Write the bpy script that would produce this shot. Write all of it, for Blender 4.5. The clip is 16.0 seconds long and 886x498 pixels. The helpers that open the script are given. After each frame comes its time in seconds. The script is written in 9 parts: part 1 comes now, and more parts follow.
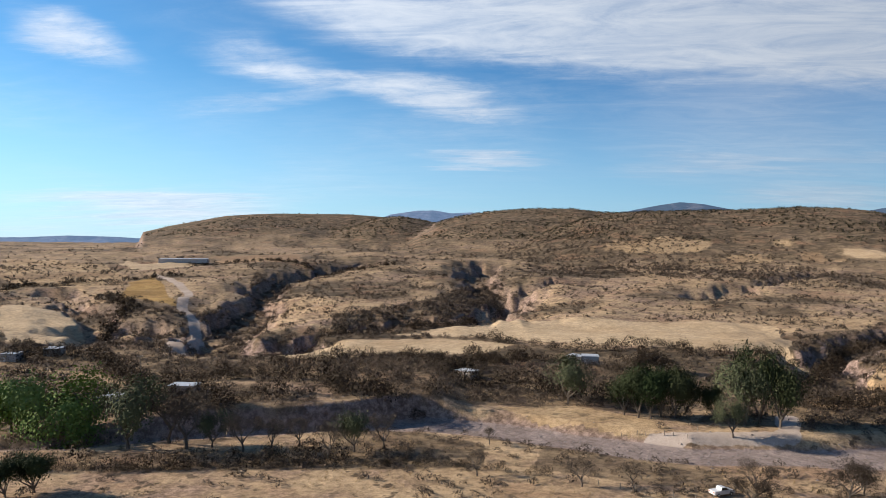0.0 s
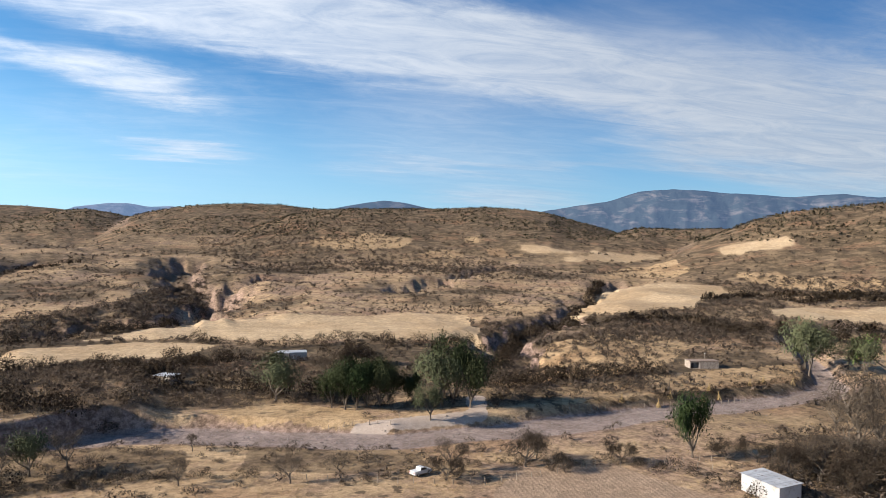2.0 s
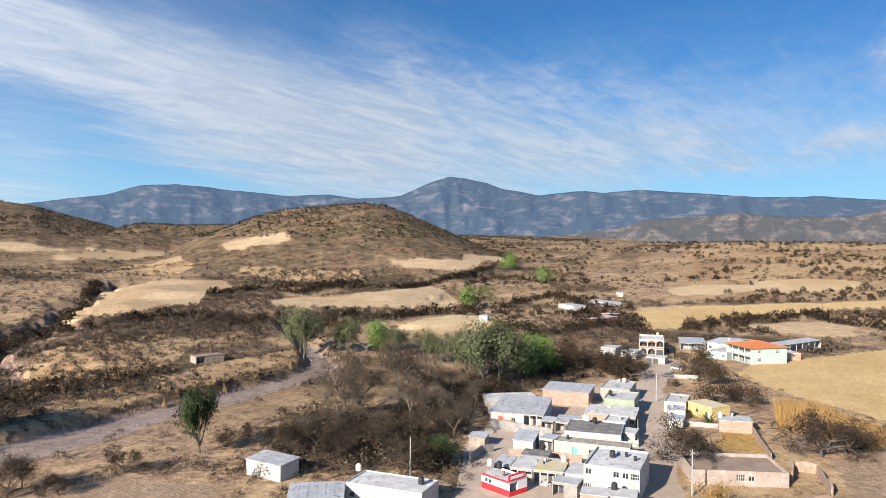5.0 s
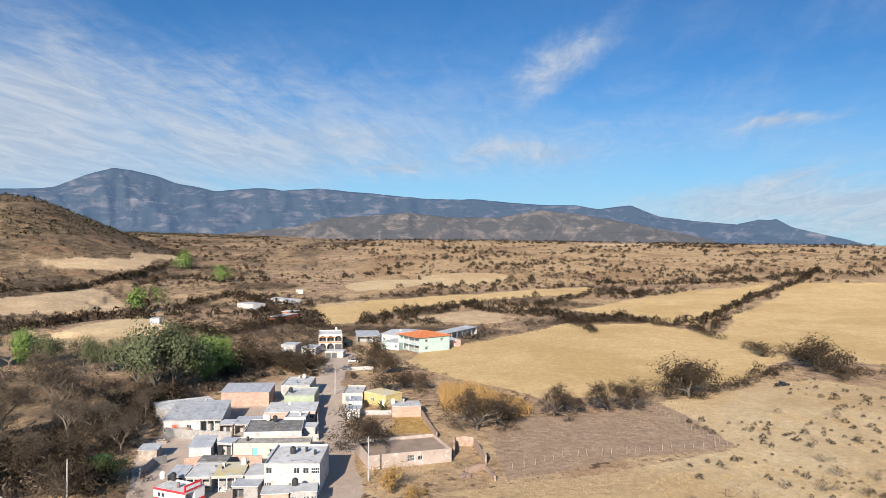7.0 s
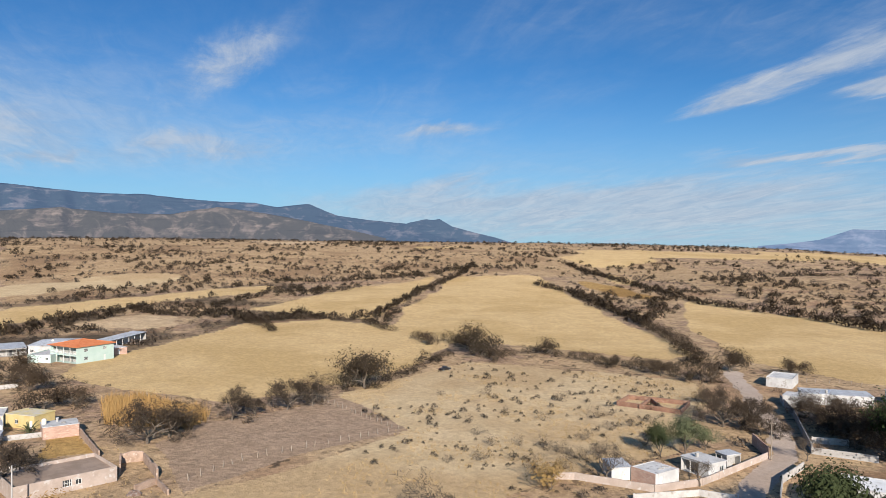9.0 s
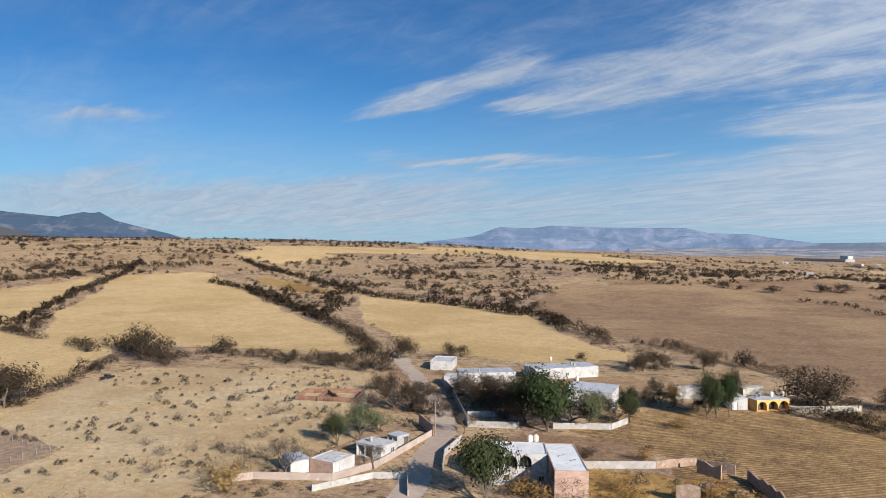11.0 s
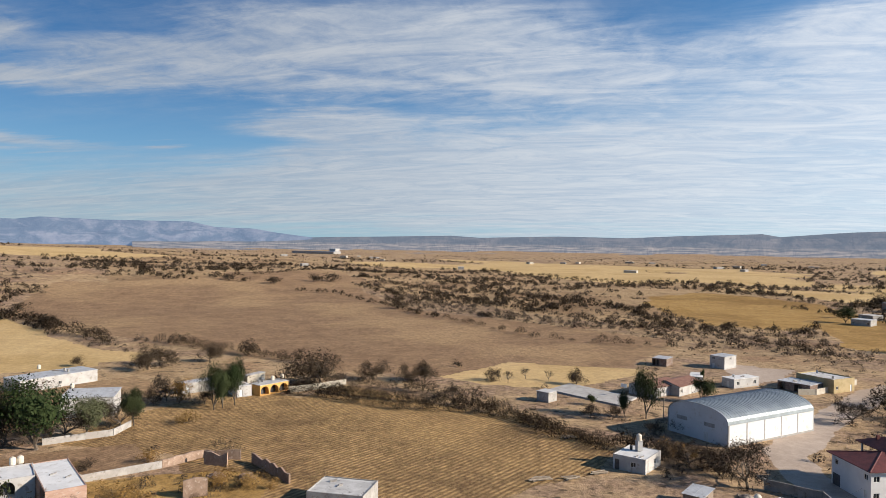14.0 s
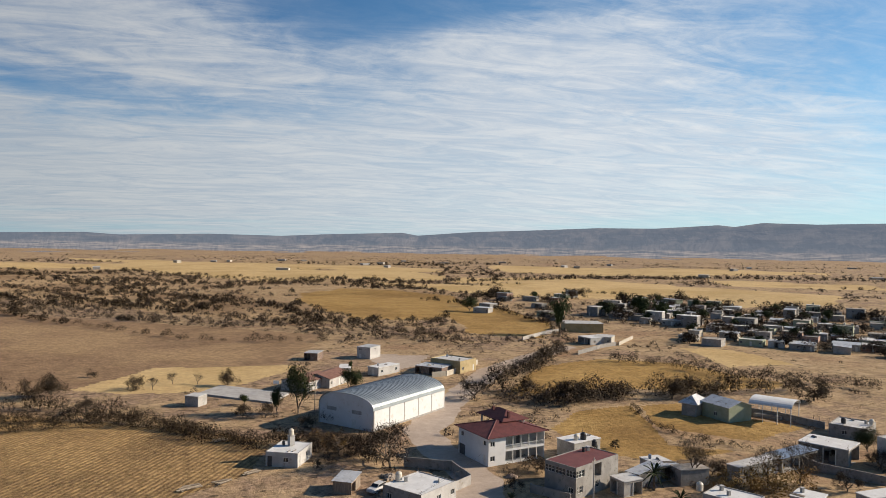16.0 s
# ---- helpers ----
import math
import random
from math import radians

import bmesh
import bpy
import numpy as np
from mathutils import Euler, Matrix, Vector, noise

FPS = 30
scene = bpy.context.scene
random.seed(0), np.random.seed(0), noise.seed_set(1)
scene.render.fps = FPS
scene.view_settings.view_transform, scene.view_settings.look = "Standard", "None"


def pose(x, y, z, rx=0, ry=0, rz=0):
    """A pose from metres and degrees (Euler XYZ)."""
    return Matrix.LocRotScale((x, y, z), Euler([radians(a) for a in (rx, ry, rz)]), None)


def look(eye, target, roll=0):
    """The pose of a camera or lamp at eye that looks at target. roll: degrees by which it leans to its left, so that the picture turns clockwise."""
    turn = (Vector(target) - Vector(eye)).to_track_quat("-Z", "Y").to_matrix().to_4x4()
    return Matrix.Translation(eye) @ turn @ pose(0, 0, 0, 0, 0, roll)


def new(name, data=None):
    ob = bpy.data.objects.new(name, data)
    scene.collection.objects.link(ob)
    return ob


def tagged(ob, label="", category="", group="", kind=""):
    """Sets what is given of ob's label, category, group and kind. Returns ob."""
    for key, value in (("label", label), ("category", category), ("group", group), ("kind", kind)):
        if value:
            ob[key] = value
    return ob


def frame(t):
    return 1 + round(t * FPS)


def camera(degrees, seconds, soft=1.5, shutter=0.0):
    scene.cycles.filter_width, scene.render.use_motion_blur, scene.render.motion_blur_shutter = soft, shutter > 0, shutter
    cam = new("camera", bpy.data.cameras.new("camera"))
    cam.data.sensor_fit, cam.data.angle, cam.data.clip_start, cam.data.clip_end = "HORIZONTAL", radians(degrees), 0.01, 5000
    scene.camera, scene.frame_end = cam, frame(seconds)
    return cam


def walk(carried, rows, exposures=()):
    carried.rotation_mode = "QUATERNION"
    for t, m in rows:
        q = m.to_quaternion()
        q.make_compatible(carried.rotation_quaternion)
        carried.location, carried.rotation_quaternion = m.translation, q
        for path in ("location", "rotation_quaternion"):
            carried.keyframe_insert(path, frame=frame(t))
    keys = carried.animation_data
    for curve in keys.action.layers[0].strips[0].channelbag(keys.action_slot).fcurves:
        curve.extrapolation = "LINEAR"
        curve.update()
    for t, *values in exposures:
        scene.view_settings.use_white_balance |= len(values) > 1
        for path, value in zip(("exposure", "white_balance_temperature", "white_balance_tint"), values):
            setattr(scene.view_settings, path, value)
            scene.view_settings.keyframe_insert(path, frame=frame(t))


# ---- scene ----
# The camera hovers over the village and turns to its right.
EYE_HEIGHT = 46.0
cam = camera(62.9, 16.0, soft=0.7)
LEAN = pose(0, 0, 0, -0.65, -0.6, 0)
TURN = (
    (0, 0, 0, 0),
    (0.5, -4.7, -0.1, 0),
    (1, -10.4, -0.3, 0.1),
    (1.5, -16.5, -0.3, 0),
    (2, -22.8, -0.3, 0),
    (2.5, -29.1, -0.3, 0.2),
    (3, -35.4, -0.3, 0.3),
    (3.5, -41.7, -0.4, 0.4),
    (4, -48, -0.5, 0.4),
    (6.5, -79.3, -1.1, 0.3),
    (7, -85.5, -1.1, 0.2),
    (7.5, -91.8, -1.2, 0.2),
    (8, -98, -1.2, 0.2),
    (8.5, -104.3, -1.3, 0.1),
    (9, -110.5, -1.3, 0),
    (11.5, -141.8, -1.6, -0.5),
    (12, -148, -1.6, -0.6),
    (12.5, -154.2, -1.5, -0.8),
    (13, -160.5, -1.5, -0.9),
    (13.5, -166.8, -1.5, -1.1),
    (14, -173.2, -1.5, -1.2),
    (14.5, -179.8, -1.4, -1.4),
    (15, -186.5, -1.3, -1.5),
    (15.5, -193.3, -1.2, -1.7),
    (16, -200.2, -1, -1.7),
)
walk(cam, [(t, Matrix.Translation((0, 0, EYE_HEIGHT)) @ LEAN @ pose(0, 0, 0, 90 + pitch, roll, yaw))
           for t, yaw, pitch, roll in TURN],
     exposures=((0, 0.76, 6500, 10), (3.5, 1.14, 6500, 10), (7, 1.05, 6500, 10), (9, 0.88, 6300, 10), (12, 0.79, 6250, 10), (14, 0.72, 6750, 10), (16, 0.54, 7150, 10)))

# ---- daylight ----
SUN_BEARING, SUN_HEIGHT = 279.0, 24.5
world = bpy.data.worlds.new("daylight")
scene.world = world
world.use_nodes = True


def link_chain(tree):
    """Short ways to add nodes to a tree."""
    def add(node_type, **settings):
        node = tree.nodes.new(node_type)
        for key, value in settings.items():
            if key == "operation":
                node.operation = value
            elif key == "blend":
                node.blend_type = value
            elif key == "kind":
                node.data_type = value
            elif key == "attr":
                node.attribute_name = value
        return node

    def put(value, socket):
        if isinstance(value, bpy.types.NodeSocket):
            tree.links.new(value, socket)
        else:
            socket.default_value = value

    def calc(op, a, b=0.0, clamp=False):
        node = add("ShaderNodeMath", operation=op)
        node.use_clamp = clamp
        put(a, node.inputs[0])
        put(b, node.inputs[1])
        return node.outputs[0]

    def vec(op, a, b=(0, 0, 0)):
        node = add("ShaderNodeVectorMath", operation=op)
        put(a, node.inputs[0])
        put(b, node.inputs[1])
        return node.outputs["Value"] if op in ("DOT_PRODUCT", "LENGTH") else node.outputs[0]

    def mix(f, a, b, blend="MIX"):
        node = add("ShaderNodeMix", kind="RGBA", blend=blend)
        put(f, node.inputs["Factor"])
        put(a if not isinstance(a, tuple) else (*a[:3], 1), node.inputs[6])
        put(b if not isinstance(b, tuple) else (*b[:3], 1), node.inputs[7])
        return node.outputs[2]

    def noise_at(vector, scale, detail=4.0, rough=0.55, distort=0.0):
        node = add("ShaderNodeTexNoise")
        put(vector, node.inputs["Vector"])
        node.inputs["Scale"].default_value = scale
        node.inputs["Detail"].default_value = detail
        node.inputs["Roughness"].default_value = rough
        node.inputs["Distortion"].default_value = distort
        return node.outputs["Fac"]

    def remap(value, a, b, c=0.0, d=1.0):
        node = add("ShaderNodeMapRange")
        node.interpolation_type = "SMOOTHSTEP"
        put(value, node.inputs["Value"])
        for key, v in (("From Min", a), ("From Max", b), ("To Min", c), ("To Max", d)):
            put(v, node.inputs[key])
        return node.outputs["Result"]

    return add, put, calc, vec, mix, noise_at, remap


def add_grey(tree, value):
    node = tree.nodes.new("ShaderNodeCombineColor")
    for i in range(3):
        tree.links.new(value, node.inputs[i])
    return node.outputs[0]


def sky_direction(bearing, height):
    b, e = radians(bearing), radians(height)
    return (math.sin(b) * math.cos(e), math.cos(b) * math.cos(e), math.sin(e))


def build_sky():
    tree = world.node_tree
    tree.nodes.clear()
    add, put, calc, vec, mix, noise_at, remap = link_chain(tree)
    sky = add("ShaderNodeTexSky")
    sky.sky_type, sky.sun_disc = "NISHITA", False
    sky.sun_elevation, sky.sun_rotation = radians(SUN_HEIGHT), radians(SUN_BEARING)
    sky.altitude, sky.air_density, sky.dust_density, sky.ozone_density = 1900, 1.0, 0.6, 2.0
    way = add("ShaderNodeTexCoord").outputs["Generated"]
    parts = add("ShaderNodeSeparateXYZ")
    put(way, parts.inputs[0])
    lift = calc("ADD", calc("MAXIMUM", parts.outputs[2], 0.0), 0.10)
    # the layer of high cloud, as a plane over the land
    flat = add("ShaderNodeCombineXYZ")
    put(calc("DIVIDE", parts.outputs[0], lift), flat.inputs[0])
    put(calc("DIVIDE", parts.outputs[1], lift), flat.inputs[1])
    turn = add("ShaderNodeMapping")
    put(flat.outputs[0], turn.inputs["Vector"])
    turn.inputs["Rotation"].default_value = (0, 0, radians(-24))
    turn.inputs["Scale"].default_value = (0.34, 1.25, 1)
    streak = noise_at(turn.outputs[0], 1.1, 9.0, 0.62, 0.9)
    fine = noise_at(vec("MULTIPLY", turn.outputs[0], (1.6, 1.0, 1.0)), 3.6, 8.0, 0.68, 1.0)
    puff = noise_at(flat.outputs[0], 6.0, 7.0, 0.66, 0.5)
    body = calc("ADD", calc("ADD", calc("MULTIPLY", streak, 0.34), calc("MULTIPLY", fine, 0.28)), calc("MULTIPLY", puff, 0.38))
    # the streaks, with frayed edges
    fray = add("ShaderNodeTexNoise")
    put(turn.outputs[0], fray.inputs["Vector"])
    fray.inputs["Scale"].default_value = 1.3
    fray.inputs["Detail"].default_value = 7.0
    fray.inputs["Roughness"].default_value = 0.62
    bent = vec("ADD", way, vec("MULTIPLY", vec("SUBTRACT", fray.outputs["Color"], (0.5, 0.5, 0.5)), (0.15, 0.15, 0.09)))
    cover = calc("MULTIPLY", remap(noise_at(flat.outputs[0], 0.35, 4.0, 0.55, 0.4), 0.35, 0.70), 0.34)

    def band(b0, e0, b1, e1, wide, amount):
        p, q = Vector(sky_direction(b0, e0)), Vector(sky_direction(b1, e1))
        middle, along = (p + q).normalized(), (q - p).normalized()
        over = middle.cross(along).normalized()
        u = vec("DOT_PRODUCT", bent, tuple(along / ((q - p).length / 2 * 1.25)))
        v = vec("DOT_PRODUCT", bent, tuple(over / radians(wide * 1.05)))
        far = calc("ADD", calc("MULTIPLY", u, u), calc("MULTIPLY", v, v))
        near = calc("SUBTRACT", 1.0, calc("MULTIPLY", far, 0.8), True)
        return calc("MULTIPLY", calc("POWER", near, 1.6), amount * 0.95)

    for row in STREAKS:
        cover = calc("ADD", cover, band(*row))
    sheet = 0.0
    for row in VEILS:
        sheet = calc("ADD", sheet, band(*row))
    cover = calc("MINIMUM", cover, 1.0)
    rag = calc("MULTIPLY", calc("MULTIPLY", calc("SUBTRACT", body, 0.5), 3.2), calc("MULTIPLY", calc("MINIMUM", calc("MULTIPLY", cover, 1.5), 1.0), remap(parts.outputs[2], 0.03, 0.22, 0.30, 1.0)))
    cloud = remap(calc("ADD", cover, rag), -0.10, 1.30)
    sheet = calc("MULTIPLY", calc("MINIMUM", sheet, 0.8), calc("ADD", 0.55, calc("MULTIPLY", body, 0.9)))
    cloud = calc("SUBTRACT", 1.0, calc("MULTIPLY", calc("SUBTRACT", 1.0, cloud), calc("SUBTRACT", 1.0, sheet, True)))
    veil = remap(parts.outputs[2], -0.02, 0.24, 0.72, 0.0)
    white = mix(remap(fine, 0.3, 0.7), (6.0, 7.1, 8.8), (8.4, 9.1, 10.1))
    deep = add("ShaderNodeHueSaturation")
    deep.inputs["Saturation"].default_value = 1.22
    deep.inputs["Value"].default_value = 1.0
    # brighter air on the sun's side
    side = vec("DOT_PRODUCT", way, sky_direction(SUN_BEARING, 8))
    gain = remap(side, -0.75, 0.75, 1.0, 2.1)
    put(mix(1.0, sky.outputs[0], add_grey(tree, gain), "MULTIPLY"), deep.inputs["Color"])
    haze = mix(1.0, (4.6, 7.3, 10.2), add_grey(tree, remap(side, -0.75, 0.75, 0.95, 1.5)), "MULTIPLY")
    azure = mix(1.0, deep.outputs[0], mix(remap(side, -0.5, 0.6), (0.56, 1.0, 1.25), (0.76, 1.06, 1.10)), "MULTIPLY")
    tint = mix(veil, azure, haze)
    white = mix(1.0, white, add_grey(tree, remap(side, -0.75, 0.75, 0.86, 1.55)), "MULTIPLY")
    both = mix(calc("MULTIPLY", cloud, 0.90), tint, white)
    both = mix(1.0, both, (0.78, 0.78, 0.78), "MULTIPLY")
    back = add("ShaderNodeBackground")
    put(both, back.inputs["Color"])
    back.inputs["Strength"].default_value = 0.053
    out = add("ShaderNodeOutputWorld")
    tree.links.new(back.outputs[0], out.inputs[0])


# streaks of high ice cloud: bearing and height of both ends, half-width in degrees, amount
STREAKS = (
    (-31, 14.4, -23, 13.0, 1.6, 0.90), (-18, 13.9, -7, 12.2, 1.8, 0.70), (-8, 12.6, 5, 10.2, 1.7, 0.95), (-13, 17.1, 2, 15.9, 2.0, 0.75), (-4, 16.1, 23, 12.8, 2.7, 0.95), (-1, 18.2, 34, 14.0, 3.6, 0.95),
    (12, 12.9, 34, 10.7, 2.0, 0.60), (-1, 6.9, 8, 6.4, 0.6, 0.60), (14, 5.6, 34, 6.2, 0.7, 0.50), (-30, 2.7, -13, 2.4, 1.4, 0.80), (-20, 9.4, -9, 11.1, 0.7, 0.35), (19, 16.9, 43, 10.4, 3.6, 0.95),
    (30, 12.2, 51, 7.6, 3.6, 0.59), (39, 8.3, 60, 4.5, 3.2, 0.48), (22, 3.8, 34, 3.5, 1.1, 0.60), (32, 6.2, 45, 6.3, 0.9, 0.37), (43, 14.1, 58, 9.1, 3.6, 0.30), (51, 16.1, 61, 14.1, 2.3, 0.37),
    (35, 10.7, 58, 6.2, 4.1, 0.55), (58, 5.8, 79, 6.7, 2.7, 0.30), (90, 11.0, 97, 15.8, 1.8, 0.50), (78, 5.0, 84, 6.4, 0.5, 0.47), (87, 6.0, 98, 7.6, 0.9, 0.36), (52, 10.6, 60, 7.7, 5.5, 0.41),
    (73, 9.3, 84, 6.2, 1.8, 0.25), (107, 9.0, 115, 9.3, 0.8, 0.35), (98, 3.5, 117, 3.2, 1.6, 0.40), (129, 10.0, 137, 12.3, 1.1, 0.75), (137, 12.3, 144, 13.7, 1.6, 0.85), (139, 10.1, 144, 10.5, 0.8, 0.65),
    (130, 6.4, 142, 6.1, 0.6, 0.60), (101, 2.5, 142, 2.9, 2.3, 0.43), (108, 9.0, 113, 9.6, 0.5, 0.45), (86, 6.3, 96, 8.1, 0.7, 0.32), (129, 9.8, 140, 12.5, 1.0, 0.80), (140, 10.1, 156, 11.2, 1.2, 0.85),
    (140, 12.1, 162, 13.1, 1.4, 0.60), (151, 15.7, 173, 15.3, 2.3, 0.50), (155, 11.4, 173, 10.9, 1.8, 0.65), (131, 5.8, 150, 6.0, 0.6, 0.75), (150, 6.2, 153, 6.6, 0.4, 0.85), (158, 8.2, 170, 8.8, 1.1, 0.75),
    (160, 6.7, 173, 5.0, 2.7, 0.90), (110, 1.9, 173, 2.3, 3.2, 0.60), (158, 8.6, 170, 8.8, 1.0, 0.60), (166, 6.9, 192, 5.8, 3.6, 0.95), (172, 12.0, 192, 11.8, 2.7, 0.60), (152, 14.0, 192, 14.6, 3.6, 0.45),
    (178, 4.1, 212, 3.8, 5.0, 0.95), (183, 8.6, 218, 8.9, 2.7, 0.85), (191, 13.4, 218, 12.2, 2.7, 0.80), (166, 13.0, 191, 12.9, 3.6, 0.55), (158, 14.0, 183, 16.6, 2.7, 0.45), (200, 15.6, 218, 15.1, 1.8, 0.55),
    (205, 5.7, 236, 5.5, 5.5, 0.90), (90, 10.1, 100, 17.6, 1.5, 0.38), (53, 10.2, 79, 8.9, 6.8, 0.34), (57, 8.7, 91, 11.0, 6.8, 0.26), (196, 13.4, 236, 12.2, 7.7, 0.50), (155, 3.2, 183, 4.2, 5.0, 0.50),
    (148, 4.0, 192, 3.5, 3.2, 0.60),
)
# thin even veils between them, in the same terms
VEILS = (
    (34, 16.0, 60, 4.1, 6.8, 0.50), (27, 14.9, 62, 4.5, 5.9, 0.50), (62, 5.7, 79, 6.0, 3.2, 0.35), (161, 4.3, 192, 4.3, 4.1, 0.60), (166, 3.2, 218, 3.3, 5.5, 0.65), (187, 9.9, 218, 9.7, 5.5, 0.45),
    (101, 2.5, 142, 2.7, 2.5, 0.50), (8, 15.9, 34, 12.5, 4.5, 0.45), (14, 9.0, 34, 6.5, 5.0, 0.40), (54, 8.4, 69, 8.3, 5.9, 0.30), (73, 8.9, 95, 8.3, 4.1, 0.22), (-30, 2.5, -12, 2.5, 1.8, 0.40),
)
build_sky()

lamp = bpy.data.lights.new("sun", "SUN")
lamp.energy, lamp.angle, lamp.color = 5.0, radians(0.53), (1.0, 0.895, 0.765)
sun = new("sun", lamp)
sun.matrix_basis = look(Vector(sky_direction(SUN_BEARING, SUN_HEIGHT)) * 300, (0, 0, 0))


# ---- materials ----
def surface(name, a, b, size=3.0, rough=0.85, bump=0.3, grain=0.25, metal=0.0, spot=None, vary=0.08, stretch=(1, 1, 1)):
    """A worn surface: two tones in patches of that size in metres, a fine grain, and spots of a third tone."""
    m = bpy.data.materials.new(name)
    m.use_nodes = True
    tree = m.node_tree
    add, put, calc, vec, mix, noise_at, remap = link_chain(tree)
    shader = tree.nodes["Principled BSDF"]
    where = add("ShaderNodeTexCoord").outputs["Object"]
    scaled = vec("MULTIPLY", where, stretch)
    patch = noise_at(scaled, 1.0 / size, 5.0, 0.6)
    fine = noise_at(scaled, 9.0 / size, 4.0, 0.65)
    colour = mix(remap(patch, 0.35, 0.65), a, b)
    if spot:
        colour = mix(remap(noise_at(scaled, 2.3 / size, 6.0, 0.7), 0.54, 0.66), colour, spot)
    each = add("ShaderNodeObjectInfo").outputs["Random"]
    value = calc("ADD", 0.83 * (1 - vary), calc("MULTIPLY", each, 1.66 * vary))
    value = calc("MULTIPLY", value, calc("ADD", 1 - grain, calc("MULTIPLY", fine, 2 * grain)))
    colour = mix(1.0, colour, add_grey(tree, value), "MULTIPLY")
    put(colour, shader.inputs["Base Color"])
    shader.inputs["Roughness"].default_value = rough
    shader.inputs["Metallic"].default_value = metal
    relief = add("ShaderNodeBump")
    relief.inputs["Strength"].default_value = bump
    relief.inputs["Distance"].default_value = 0.05 * size
    put(fine, relief.inputs["Height"])
    put(relief.outputs[0], shader.inputs["Normal"])
    return m


def foliage(name, a, b, dry, rough=0.7):
    """Leaves or twigs: the tone goes by plant (tint) and by leaf."""
    m = bpy.data.materials.new(name)
    m.use_nodes = True
    tree = m.node_tree
    add, put, calc, vec, mix, noise_at, remap = link_chain(tree)
    shader = tree.nodes["Principled BSDF"]
    leaf = add("ShaderNodeNewGeometry").outputs["Random Per Island"]
    plant = add("ShaderNodeAttribute", attr="tint").outputs["Fac"]
    each = add("ShaderNodeObjectInfo").outputs["Random"]
    colour = mix(leaf, a, b)
    colour = mix(calc("FRACT", calc("ADD", plant, each)), colour, dry)
    put(colour, shader.inputs["Base Color"])
    shader.inputs["Roughness"].default_value = rough
    shader.inputs["Specular IOR Level"].default_value = 0.06
    return m


MESQUITE = foliage("mesquite leaves", (0.019, 0.0145, 0.0095), (0.040, 0.030, 0.020), (0.053, 0.037, 0.024))
GREEN_LEAF = foliage("green leaves", (0.088, 0.136, 0.026), (0.140, 0.205, 0.044), (0.110, 0.155, 0.050))
GREY_LEAF = foliage("grey-green leaves", (0.060, 0.070, 0.036), (0.095, 0.106, 0.056), (0.075, 0.080, 0.042))
DARK_LEAF = foliage("dark green leaves", (0.017, 0.028, 0.010), (0.034, 0.050, 0.018), (0.037, 0.043, 0.019))
TWIG = foliage("bare twigs", (0.050, 0.040, 0.030), (0.092, 0.073, 0.056), (0.074, 0.057, 0.042))
BROWN_TWIG = foliage("brown twigs", (0.022, 0.017, 0.012), (0.048, 0.036, 0.026), (0.052, 0.038, 0.027))
RUST_LEAF = foliage("rusty dry leaves", (0.17, 0.09, 0.03), (0.26, 0.15, 0.05), (0.20, 0.13, 0.05))
REED = foliage("dry golden reeds", (0.25, 0.155, 0.06), (0.35, 0.23, 0.095), (0.3, 0.18, 0.07))
HILL_SCRUB = foliage("hill scrub", (0.028, 0.030, 0.017), (0.055, 0.053, 0.031), (0.07, 0.055, 0.036))
DRY_GRASS = foliage("dry grass", (0.29, 0.205, 0.1), (0.4, 0.295, 0.155), (0.32, 0.22, 0.1))
SCRUB = foliage("dry scrub", (0.050, 0.040, 0.031), (0.098, 0.076, 0.060), (0.115, 0.085, 0.063))
BARK = surface("bark", (0.10, 0.075, 0.055), (0.17, 0.14, 0.11), 0.6, 0.95, 0.6, 0.3)


CORN_ROWS = 31.0


